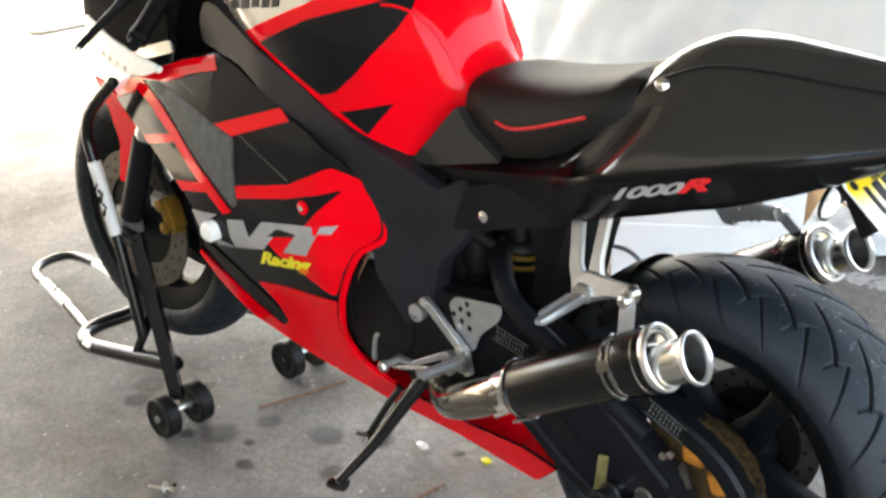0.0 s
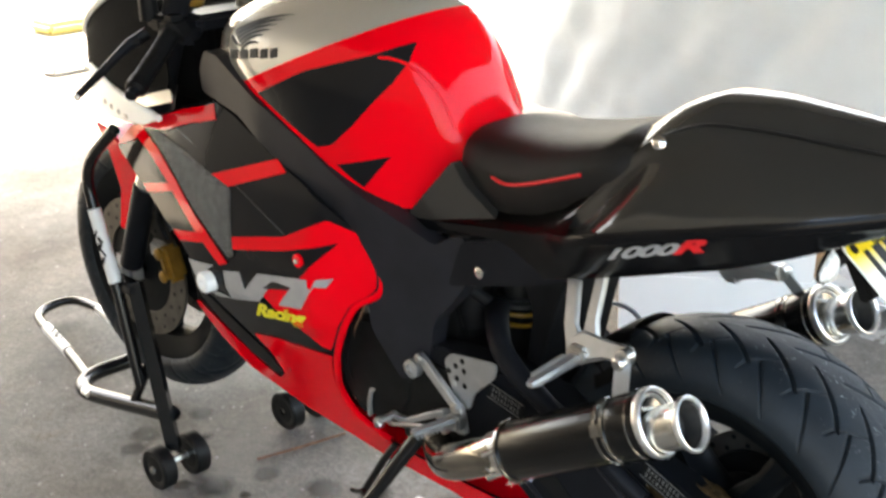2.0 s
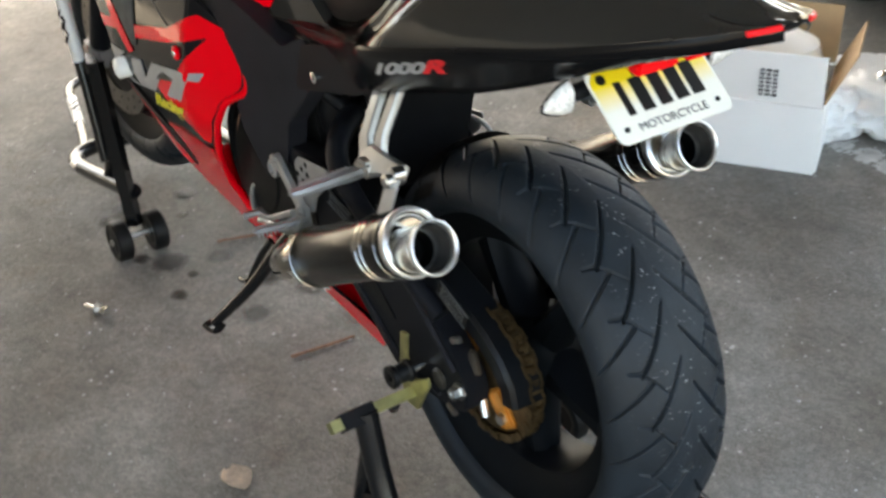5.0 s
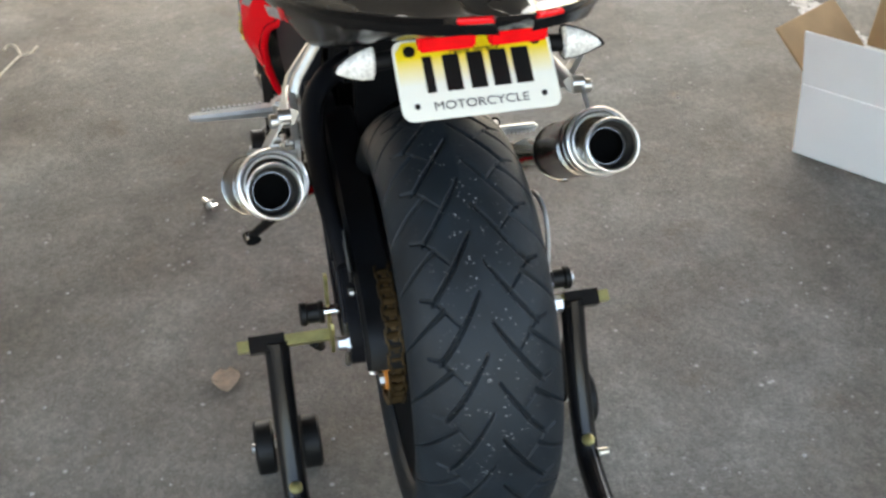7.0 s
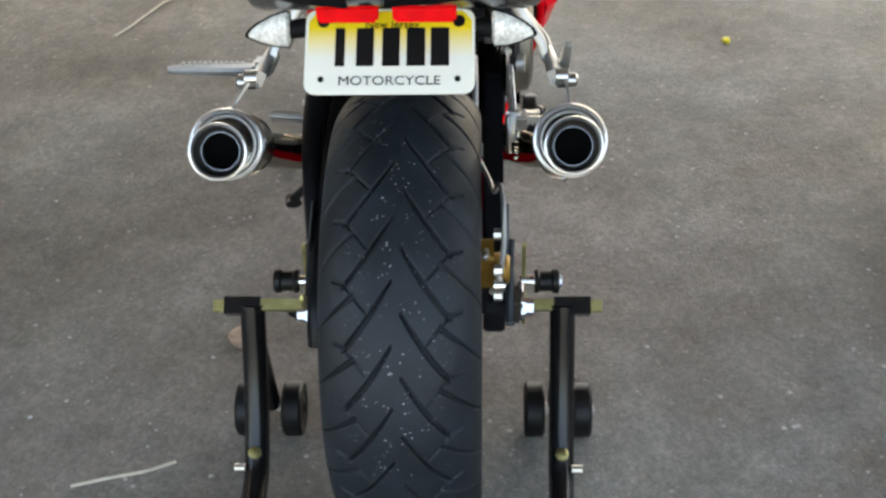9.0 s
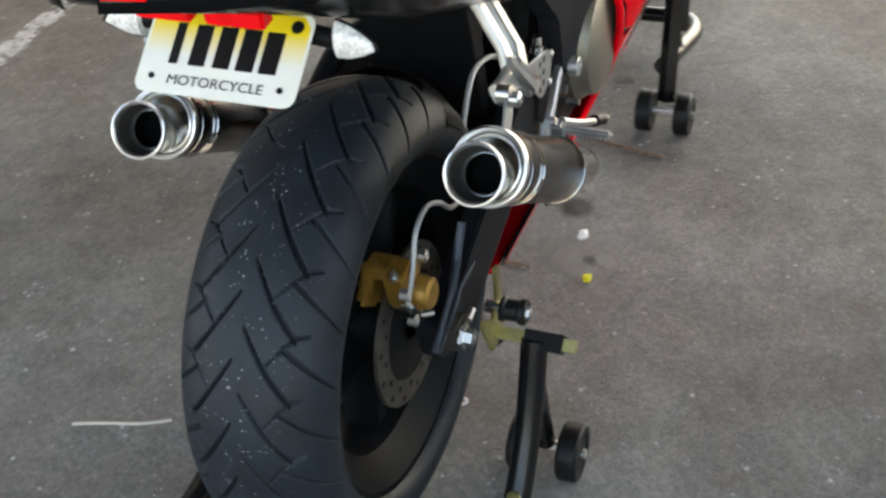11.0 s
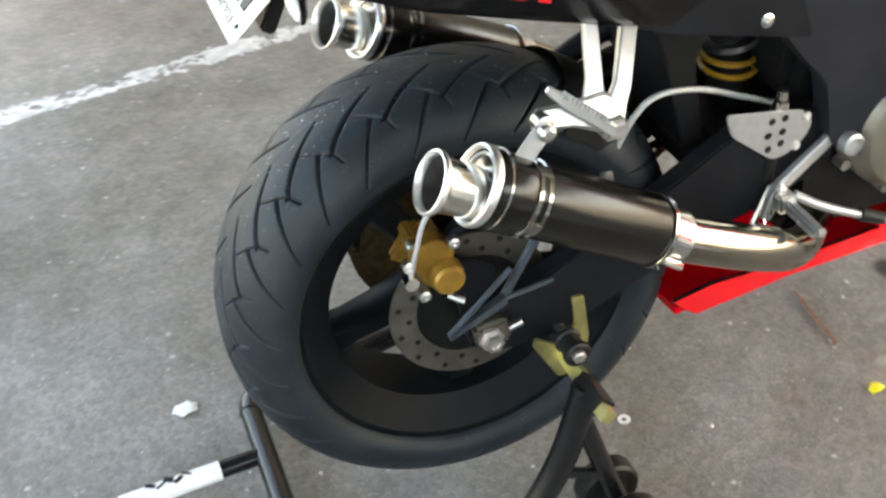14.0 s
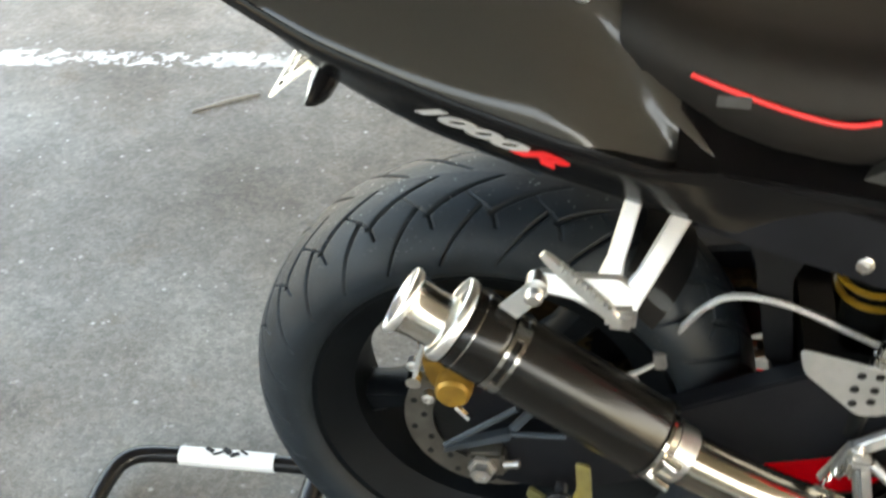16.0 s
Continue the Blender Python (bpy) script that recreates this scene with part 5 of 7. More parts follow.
def fairing(s):
    fr = sub("side_fairing", "black and red side fairing with a grey mesh vent")
    if s < 0:
        # the offside belly ends a little further forward
        outline, red_belly = ([(x + 0.10 * max(0.0, 0.62 - x), z) for x, z in poly] for poly in (FAIRING, BELLY_RED))
    else:
        outline, red_belly = FAIRING, BELLY_RED
    part("panel", skin(rounded(outline, 0.010, 3), fair, s, 0.0, 0.006, 0.04), BLACK_PAINT, fr, "glossy black base panel")

    def flash(poly, material=RED, off=0.0022, name="red_flash"):
        return part(name, skin(poly, fair, s, off, 0.0012, 0.025), material, fr)
    flash(rounded(LOWER_RED, 0.006, 2))
    flash(rounded(red_belly, 0.006, 2))
    flash([(0.966, 0.742), (0.788, 0.800), (0.758, 0.783), (0.900, 0.734)])
    flash([(1.368, 0.714), (1.315, 0.760), (1.20, 0.800), (1.11, 0.829), (1.006, 0.855), (0.983, 0.832), (1.068, 0.812), (1.149, 0.785), (1.245, 0.772), (1.275, 0.744)])
    flash([(1.304, 0.756), (1.256, 0.771), (1.16, 0.745), (1.075, 0.711), (0.96, 0.648), (0.89, 0.600), (0.915, 0.590), (0.982, 0.634), (1.098, 0.698), (1.20, 0.734)])
    flash([(1.217, 0.672), (1.098, 0.700), (1.075, 0.690), (1.19, 0.661)])
    flash([(1.073, 0.618), (0.982, 0.636), (0.951, 0.624), (1.05, 0.604)])
    # silver model letters drawn as slanted shapes
    for poly in ([(1.016, 0.576), (0.934, 0.585), (0.964, 0.567), (0.971, 0.548), (0.972, 0.532), (0.897, 0.528), (0.952, 0.517), (0.989, 0.539)],
                 [(0.903, 0.583), (0.856, 0.593), (0.843, 0.562), (0.803, 0.603), (0.763, 0.611), (0.756, 0.602), (0.802, 0.552), (0.897, 0.528)],
                 [(0.759, 0.6115), (0.624, 0.635), (0.635, 0.618), (0.655, 0.617), (0.686, 0.571), (0.747, 0.561), (0.710, 0.603), (0.767, 0.601)]):
        flash(poly, DECAL_SILVER, 0.0030, "model_shape")
    flash([(0.762, 0.600), (0.744, 0.599), (0.707, 0.604), (0.719, 0.596), (0.789, 0.580)], INK, 0.0030, "letter_shade")
    # mesh vent
    vent = rounded([(1.222, 0.771), (1.188, 0.779), (1.04, 0.764), (0.893, 0.732), (0.870, 0.618), (0.885, 0.611), (0.985, 0.672), (1.112, 0.738)], 0.008, 3)
    g = flash(vent, MESHGREY, 0.0026, "vent_mesh")
    tagged(g, "grey woven mesh vent")
    bm = bmesh.new()
    for k in range(-44, 88):
        for slope in (1, -1):
            p0 = Vector((0.88 + 0.006 * k, 0.58 if slope > 0 else 0.80))
            pts = [(p0.x + t * 0.0085, p0.y + slope * t * 0.0085) for t in range(27)]
            inside = [p for p in pts if 0 < sum(1 for i in range(len(vent)) if (vent[i][1] > p[1]) != (vent[i - 1][1] > p[1]) and p[0] < (vent[i - 1][0] - vent[i][0]) * (p[1] - vent[i][1]) / (vent[i - 1][1] - vent[i][1]) + vent[i][0]) % 2]
            if len(inside) > 1:
                tube([(x, s * (fair(x, z) + 0.0032), z) for x, z in inside], 0.0008, 4, 0, bm)
    part("vent_wire", bm, WIRE, g)
    edge = [(0.571, 0.684), (0.557, 0.645), (0.556, 0.622), (0.566, 0.608), (0.583, 0.598), (0.598, 0.585), (0.609, 0.563), (0.621, 0.539), (0.644, 0.49), (0.659, 0.451), (0.676, 0.41), (0.677, 0.377), (0.664, 0.348), (0.634, 0.329), (0.591, 0.315)]
    part("edge_roll", tube([(x, s * (fair(x, z) - 0.004), z) for x, z in edge], 0.0068, 8, 3), RED, fr)
    # lower slot and bolts
    flash(rounded([(1.03, 0.50), (0.985, 0.505), (0.87, 0.41), (0.85, 0.375), (0.875, 0.36), (0.93, 0.39), (0.99, 0.45)], 0.01, 3), INK, 0.0030, "air_slot")
    p = Vector((0.693, s * (fair(0.693, 0.654) + 0.0), 0.654))
    part("fairing_bolt", lathe(p, p + Vector((0, s, 0)), [(0, 0), (0, 0.012), (0.004, 0.012), (0.006, 0.008), (0.005, 0)], 16), RED, fr, "red fairing bolt")
    part("bolt_head", lathe(p + Vector((0, s * 0.003, 0)), p + Vector((0, s, 0)), [(0, 0), (0, 0.006), (0.005, 0.005), (0.005, 0)], 12), CHROME, fr)
    q = Vector((0.952, s * 0.19, 0.55))
    part("crash_slider", lathe(q, q + Vector((0, s, 0)), [(0, 0), (0, 0.019), (0.052, 0.020), (0.056, 0.017), (0.058, 0.008), (0.054, 0.0)], 28), WHITE, fr, "white nylon crash slider")
    if s > 0:
        c = Vector((0.753, fair(0.75, 0.543) + 0.0062, 0.543))
        text("racing_word", "Racing", 0.034, basis(c, (-1, 0.05, 0.18), (0, 0.2, 1)), YELLOW, fr, "yellow racing script", 0.0006, 0.6, 1.6, 0.0014)
    # seam and lower inner wall of the belly
    part("seam", tube([(x, s * (fair(x, z) + 0.0005), z) for x, z in ((1.186, 0.806), (1.05, 0.785), (0.90, 0.745), (0.737, 0.688))], 0.0012, 6), MESHGREY, fr)
    return fr


fairing(1)
fairing(-1)
belly = bmesh.new()
rings = []
for x, z0, w in ((0.30, 0.227, 0.085), (0.46, 0.257, 0.10), (0.62, 0.264, 0.105), (0.82, 0.294, 0.115), (0.95, 0.33, 0.12)):
    rings.append([(x, -w, z0 + 0.002), (x, -w * 0.6, z0 - 0.004), (x, 0, z0 - 0.006), (x, w * 0.6, z0 - 0.004), (x, w, z0 + 0.002), (x, w * 0.98, z0 + 0.012), (x, 0, z0 + 0.006), (x, -w * 0.98, z0 + 0.012)])
add_loft(belly, rings)
part("belly_pan", fixed(belly), RED, bike, "red belly pan")


# ---- frame and engine ----
def frame_and_engine():
    fm = sub("main_frame", "satin black twin-spar aluminium frame")

    def fy(x, z):
        return 0.176 - 0.16 * max(0.0, x - 0.84) - 0.22 * max(0.0, 0.60 - x)
    for s in (1, -1):
        spar = rounded([(1.04, 0.874), (1.045, 0.915), (1.02, 0.950), (0.975, 0.949), (0.884, 0.911), (0.80, 0.876), (0.727, 0.8445), (0.660, 0.8095), (0.595, 0.780), (0.545, 0.760), (0.49, 0.735), (0.452, 0.716), (0.425, 0.735), (0.40, 0.742), (0.385, 0.68), (0.42, 0.63), (0.455, 0.59), (0.47, 0.50), (0.52, 0.47), (0.575, 0.55), (0.585, 0.62), (0.60, 0.668), (0.625, 0.705), (0.665, 0.740), (0.72, 0.769), (0.79, 0.798), (0.850, 0.828), (0.91, 0.855), (0.96, 0.862)], 0.010, 3)
        bm = skin(spar, fy, s, 0.003, 0.034, 0.05)
        rim_edges = [e for e in bm.edges if len(e.link_faces) == 2 and e.calc_face_angle(0.0) > 0.9 and s * e.verts[0].co.y > s * (fy(e.verts[0].co.x, 0) - 0.005)]
        bmesh.ops.bevel(bm, geom=rim_edges, offset=0.004, segments=2, affect='EDGES', clamp_overlap=True)
        part("spar", bm, SPAR, fm)
        part("pivot_boss", lathe((0.494, s * 0.152, 0.500), (0.494, s, 0.500), [(0, 0), (0, 0.0155), (0.014, 0.0155), (0.016, 0.0125), (0.016, 0.009), (0.010, 0.008), (0.010, 0)], 24), ALU, fm)
    part("headstock", lathe((1.02, 0, 0.84), (1.10, 0, 0.72), [(-0.16, 0), (-0.16, 0.035), (0.10, 0.035), (0.10, 0)], 24), FRAME, fm)
    en = sub("engine", "black V-twin engine with bronze clutch cover")
    part("crankcase", box((0.60, 0, 0.44), (0.34, 0.24, 0.24), 0.03), ENGINE, en)
    part("rear_cylinder", box((0.53, 0, 0.62), (0.17, 0.20, 0.20), 0.02, Matrix.Rotation(radians(15), 3, 'Y')), ENGINE, en)
    part("front_cylinder", box((0.86, 0, 0.60), (0.24, 0.20, 0.18), 0.02, Matrix.Rotation(radians(-20), 3, 'Y')), ENGINE, en)
    part("alternator_cover", lathe((0.60, 0.11, 0.46), (0.60, 1, 0.46), [(0, 0.0), (0, 0.095), (0.03, 0.095), (0.042, 0.085), (0.046, 0.05), (0.046, 0)], 36), ENGINE, en)
    part("sprocket_cover", prism(rounded([(0.53, 0.53), (0.40, 0.51), (0.38, 0.42), (0.45, 0.37), (0.56, 0.38)], 0.02), 0.10, 0.148, 0.008), ENGINE, en)
    part("clutch_cover", lathe((0.60, -0.10, 0.50), (0.60, -1, 0.50), [(0, 0.0), (0, 0.10), (0.05, 0.10), (0.06, 0.092), (0.075, 0.088), (0.082, 0.078), (0.082, 0.0)], 48), BRONZE, en, "dull bronze clutch cover")
    for k in range(7):
        a = 2 * math.pi * k / 7
        part("case_bolt", lathe((0.60 + 0.098 * math.cos(a), 0.128, 0.46 + 0.098 * math.sin(a)), (0.60 + 0.098 * math.cos(a), 1, 0.46 + 0.098 * math.sin(a)), [(0, 0), (0, 0.008), (0.014, 0.008), (0.014, 0)], 6), STEEL, en)
        part("case_bolt", lathe((0.60 + 0.107 * math.cos(a), -0.125, 0.50 + 0.107 * math.sin(a)), (0.60 + 0.107 * math.cos(a), -1, 0.50 + 0.107 * math.sin(a)), [(0, 0), (0, 0.008), (0.02, 0.008), (0.02, 0)], 6), STEEL, en)
    part("oil_line", tube([(0.645, 0.14, 0.56), (0.66, 0.15, 0.50), (0.655, 0.15, 0.43), (0.60, 0.14, 0.38)], 0.006, 8, 5), PLASTIC, en)
    part("breather_hose", tube([(0.40, 0.06, 0.60), (0.44, 0.10, 0.64), (0.50, 0.12, 0.61), (0.50, 0.13, 0.55)], 0.012, 10, 6), PLASTIC, en)
    part("battery_box", box((0.475, 0.0, 0.665), (0.09, 0.17, 0.09), 0.02), PLASTIC, en)
    # rear shock with gold spring
    sh = sub("rear_shock", "rear shock absorber with a gold spring")
    part("shock_body", lathe((0.402, 0, 0.655), (0.415, 0, 0.44), [(0, 0), (0, 0.020), (0.015, 0.030), (0.045, 0.032), (0.05, 0.026), (0.09, 0.026), (0.11, 0.028), (0.22, 0.030), (0.22, 0)], 28), ENGINE, sh)
    part("shock_cap", lathe((0.401, 0, 0.665), (0.402, 0, 0.6), [(0, 0), (0, 0.012), (0.01, 0.016), (0.014, 0.024), (0.022, 0.024), (0.022, 0)], 24), STEEL, sh)
    coil = [Vector((0.406 + 0.0001 * k, 0, 0.588 - 0.00125 * k)) + Vector((0.036 * math.cos(k * 0.42), 0.036 * math.sin(k * 0.42), 0)) for k in range(34)]
    part("spring", tube(coil, 0.0042, 8), OCHRE, sh, "ochre coil spring")
    part("spring_collar", lathe((0.405, 0, 0.602), (0.406, 0, 0.59), [(0, 0.02), (0, 0.039), (0.008, 0.039), (0.008, 0.02)], 28), STEEL, sh)
    part("rubber_boot", lathe((0.44, 0.07, 0.665), (0.435, 0.075, 0.56), [(0, 0), (0, 0.022), (0.03, 0.028), (0.035, 0.024), (0.07, 0.028), (0.10, 0.02), (0.10, 0)], 20), PLASTIC, en)
    part("clamp", lathe((0.44, 0.07, 0.655), (0.435, 0.075, 0.56), [(0, 0.0235), (0, 0.026), (0.006, 0.026), (0.006, 0.0235)], 20), STEEL, en)
    for x, z in ((0.575, 0.60), (0.60, 0.575), (0.635, 0.545)):
        part("case_bolt", lathe((x, 0.120, z), (x, 1, z), [(0, 0), (0, 0.008), (0.014, 0.008), (0.016, 0.004), (0.014, 0)], 8), STEEL, en)
    part("wiring_loom", tube([(0.60, 0.10, 0.68), (0.585, 0.125, 0.61), (0.62, 0.135, 0.55), (0.655, 0.138, 0.50), (0.65, 0.13, 0.42)], 0.007, 8, 5), INK, en)
    part("coolant_hose", tube([(0.66, 0.09, 0.64), (0.60, 0.115, 0.63), (0.565, 0.12, 0.58), (0.59, 0.12, 0.52)], 0.013, 10, 6), PLASTIC, en)
    part("drain_clip", tube([(0.596, 0.148, 0.424), (0.604, 0.153, 0.420), (0.608, 0.156, 0.398), (0.612, 0.153, 0.372)], 0.0085, 8, 3, None, 0.6), ALU, en, "bright metal clip")
    part("drain_nut", lathe((0.600, 0.140, 0.355), (0.600, 1, 0.355), [(0, 0), (0, 0.011), (0.010, 0.011), (0.013, 0.007), (0.013, 0)], 6), STEEL, en)
    part("sensor_block", box((0.642, 0.140, 0.414), (0.018, 0.022, 0.030), 0.004), MESHGREY, en)
    for x, z, r in ((0.564, 0.595, 0.0075), (0.613, 0.566, 0.0065), (0.579, 0.565, 0.0055)):
        part("cover_screw", lathe((x, 0.140, z), (x, 1, z), [(0, 0), (0, r), (0.008, r), (0.010, r * 0.6), (0.009, 0)], 10), STEEL, en)
    part("ignition_lead", tube([(0.625, 0.138, 0.575), (0.629, 0.150, 0.548), (0.643, 0.152, 0.513), (0.620, 0.152, 0.485), (0.592, 0.150, 0.476), (0.569, 0.146, 0.457)], 0.0025, 8, 5), RUST, en, "dusty brown lead")
    part("vent_hose", tube([(0.655, 0.13, 0.585), (0.668, 0.15, 0.53), (0.676, 0.150, 0.47), (0.668, 0.145, 0.41), (0.64, 0.135, 0.36)], 0.0075, 10, 5), PLASTIC, en)
    part("inner_guard", prism(rounded([(0.34, 0.70), (0.30, 0.725), (0.27, 0.74), (0.23, 0.74), (0.27, 0.63), (0.30, 0.50), (0.33, 0.50), (0.31, 0.62)], 0.012), -0.08, 0.08, 0.006), PLASTIC, fm)


BRONZE = mat("bronze_cover", (0.20, 0.18, 0.14), 0.42, 0.6, 0.12, 12)
frame_and_engine()


# ---- rider's footrests ----
def rearset(s):
    rs = sub("rearset", "aluminium rider footrest plate with heel guard")
    left = s > 0
    y = 0.160 if left else -0.136
    guard = [(0.422, 0.538), (0.4075, 0.5545), (0.3095, 0.5675), (0.314, 0.542), (0.357, 0.502), (0.368, 0.470), (0.396, 0.464)] if left else [(0.3205, 0.5763), (0.4308, 0.5547), (0.4483, 0.5343), (0.4404, 0.5133), (0.4179, 0.4947), (0.3936, 0.4910), (0.3300, 0.5440)]
    g = part("heel_guard", prism(rounded(guard, 0.009), y - 0.002, y + 0.002, 0.001), ALU, rs, "perforated aluminium heel guard")
    holes = ((0.3814, 0.5494), (0.3957, 0.5369), (0.4102, 0.5243), (0.3780, 0.5332), (0.3935, 0.5163), (0.3770, 0.5083)) if left else ((0.3871, 0.5493), (0.3836, 0.5299), (0.3850, 0.5096), (0.4055, 0.5497), (0.4037, 0.5306), (0.4030, 0.5140))
    for x, z in holes:
        part("hole", lathe((x, y + s * 0.0012, z), (x, s, z), [(0, 0), (0, 0.0044), (0.0012, 0.0050), (0.0012, 0)], 14), INK, g)

    def bar(name, p, q, w0, w1, thick, material=ALU, label=""):
        """A flat bar with rounded ends, its broad side facing out."""
        p, q = Vector(p), Vector(q)
        m = basis(p, q - p, (0, s, 0))
        L = (q - p).length
        bm = bmesh.new()
        rings = []
        for t in (0.0, 0.06, 0.5, 0.94, 1.0):
            w = (w0 + (w1 - w0) * t) * (0.72 if t in (0.0, 1.0) else 1.0)
            x = L * t + (-0.006 if t == 0.0 else 0.006 if t == 1.0 else 0.0)
            rings.append([(x, thick * v, w * u) for u, v in ((-1, -0.35), (-0.75, -0.5), (0.75, -0.5), (1, -0.35), (1, 0.35), (0.75, 0.5), (-0.75, 0.5), (-1, 0.35))])
        add_loft(bm, rings)
        bmesh.ops.transform(bm, matrix=m, verts=bm.verts)
        return part(name, fixed(bm), material, rs, label)

    def bolt(x, yy, z, r, high, material=STEEL, sides=6, name="pivot_bolt"):
        part(name, lathe((x, yy, z), (x, s * 9, z), [(0, 0), (0, r * 1.35), (0.003, r * 1.35), (0.003, r), (high, r), (high + 0.0015, r * 0.6), (high, 0)], sides * 3), material, rs)
    if left:
        bar("arm", (0.4634, 0.170, 0.5327), (0.383, 0.172, 0.4716), 0.0085, 0.0085, 0.012)
        bar("arm", (0.383, 0.170, 0.4716), (0.372, 0.172, 0.438), 0.010, 0.008, 0.012)
        bolt(0.4634, 0.175, 0.5327, 0.006, 0.005)
        bolt(0.383, 0.177, 0.474, 0.007, 0.006)
        bolt(0.400, 0.160, 0.505, 0.0045, 0.004)
        a, b = Vector((0.376, 0.178, 0.460)), Vector((0.4055, 0.252, 0.4515))
        up = (1, 0, 0.2)
        part("hinge", box((0.379, 0.178, 0.452), (0.026, 0.022, 0.028), 0.004), STEEL, rs)
        part("link_block", box((0.412, 0.176, 0.452), (0.030, 0.016, 0.018), 0.004, Matrix.Rotation(radians(25), 3, 'Y')), ALU, rs)
        bar("gear_lever", (0.405, 0.183, 0.462), (0.486, 0.185, 0.4165), 0.0055, 0.0050, 0.010)
        bar("gear_lever", (0.486, 0.185, 0.4165), (0.516, 0.187, 0.4185), 0.0050, 0.0042, 0.010)
        part("lever_toe", tube([(0.514, 0.182, 0.4180), (0.519, 0.215, 0.4165)], [0.0062, 0.0055], 12), ALU, rs)
        part("shift_rod", tube([(0.400, 0.186, 0.436), (0.512, 0.192, 0.4045)], 0.0042, 10), STEEL, rs)
        part("rod_end", lathe((0.398, 0.180, 0.437), (0.398, 9, 0.437), [(0, 0), (0, 0.008), (0.012, 0.008), (0.012, 0)], 14), STEEL, rs)
        part("rod_end", lathe((0.430, 0.184, 0.427), (0.430, 9, 0.427), [(0, 0), (0, 0.007), (0.010, 0.007), (0.010, 0)], 6), STEEL, rs)
    else:
        bar("arm", (0.4874, -0.140, 0.5125), (0.3985, -0.146, 0.451), 0.0085, 0.0085, 0.012)
        bar("arm", (0.3985, -0.146, 0.451), (0.388, -0.146, 0.415), 0.009, 0.008, 0.012)
        bolt(0.4874, -0.145, 0.5125, 0.006, 0.005)
        bolt(0.400, -0.151, 0.452, 0.007, 0.006)
        bolt(0.436, -0.138, 0.545, 0.0045, 0.004)
        bolt(0.425, -0.138, 0.505, 0.0045, 0.004)
        bolt(0.5143, -0.128, 0.4763, 0.013, 0.014)
        a, b = Vector((0.4075, -0.156, 0.4385)), Vector((0.402, -0.242, 0.4410))
        up = (-1, 0, 0.2)
        part("hinge", box((0.404, -0.156, 0.437), (0.026, 0.026, 0.026), 0.004), STEEL, rs)
        part("brake_lever", tube([(0.415, -0.162, 0.447), (0.445, -0.176, 0.430), (0.480, -0.186, 0.4145), (0.503, -0.191, 0.405)], [0.0065, 0.0055], 10, 4), ALU, rs)
        part("lever_toe", tube([(0.500, -0.190, 0.4065), (0.531, -0.198, 0.3955)], [0.0095, 0.0085], 14), INK, rs)
        part("toe_cap", tube([(0.529, -0.1975, 0.3962), (0.536, -0.1995, 0.3937)], 0.0062, 12), CHROME, rs)
        part("master_cylinder", tube([(0.404, -0.126, 0.560), (0.396, -0.122, 0.455)], [0.0095, 0.0115], 16), ENGINE, rs)
        part("banjo_bolt", lathe((0.405, -0.127, 0.558), (0.4075, -0.128, 0.60), [(0, 0), (0, 0.0105), (0.012, 0.0105), (0.014, 0.0075), (0.026, 0.0075), (0.028, 0.004), (0.028, 0)], 12), CHROME, rs)
        part("push_rod", tube([(0.396, -0.138, 0.450), (0.372, -0.140, 0.395)], 0.0042, 8), STEEL, rs)
        part("return_spring", tube([Vector((0.390, -0.152, 0.428)) + Vector((-0.0009 * k, 0.0045 * math.cos(k * 1.3), -0.0016 * k + 0.0045 * math.sin(k * 1.3))) for k in range(26)], 0.0011, 6), CHROME, rs)
    m = basis((a + b) / 2, b - a, up)
    L = (b - a).length
    bm = box((0, 0, 0), (L, 0.017, 0.011), 0.004)
    bmesh.ops.transform(bm, matrix=m, verts=bm.verts)
    peg = part("footpeg", bm, ALU, rs, "ribbed aluminium footpeg")
    for k in range(11):
        for w in (-1, 1):
            bm = box((-L * 0.40 + k * L * 0.08, 0.0065 * w, 0.0062), (0.0036, 0.0050, 0.0050), 0.0008)
            bmesh.ops.transform(bm, matrix=m, verts=bm.verts)
            part("tooth", bm, ALU, peg)


rearset(1)
rearset(-1)


def kickstand():
    ks = sub("side_stand", "black side stand swung out and hanging")
    part("leg", tube([(0.505, 0.125, 0.372), (0.535, 0.165, 0.310), (0.565, 0.205, 0.245), (0.603, 0.264, 0.176)], [0.019, 0.0165, 0.0135, 0.0105], 14, 4, None, 0.8), STAND, ks)
    part("foot", tube([(0.588, 0.262, 0.172), (0.603, 0.266, 0.1695), (0.619, 0.269, 0.171)], [0.016, 0.014], 14, 3, None, 0.5), STAND, ks)
    part("tang", tube([(0.590, 0.196, 0.246), (0.612, 0.196, 0.236), (0.626, 0.194, 0.232)], 0.0042, 8), STAND, ks)
    part("stand_spring", tube([(0.545, 0.160, 0.338), (0.560, 0.174, 0.310), (0.604, 0.1875, 0.232)], 0.0065, 10), INK, ks)
    part("stand_bracket", box((0.505, 0.125, 0.375), (0.075, 0.045, 0.055), 0.010), ENGINE, ks)
    part("pivot_bolt", lathe((0.503, 0.146, 0.378), (0.503, 1, 0.378), [(0, 0), (0, 0.011), (0.006, 0.011), (0.008, 0.007), (0.008, 0)], 6), STEEL, ks)


kickstand()


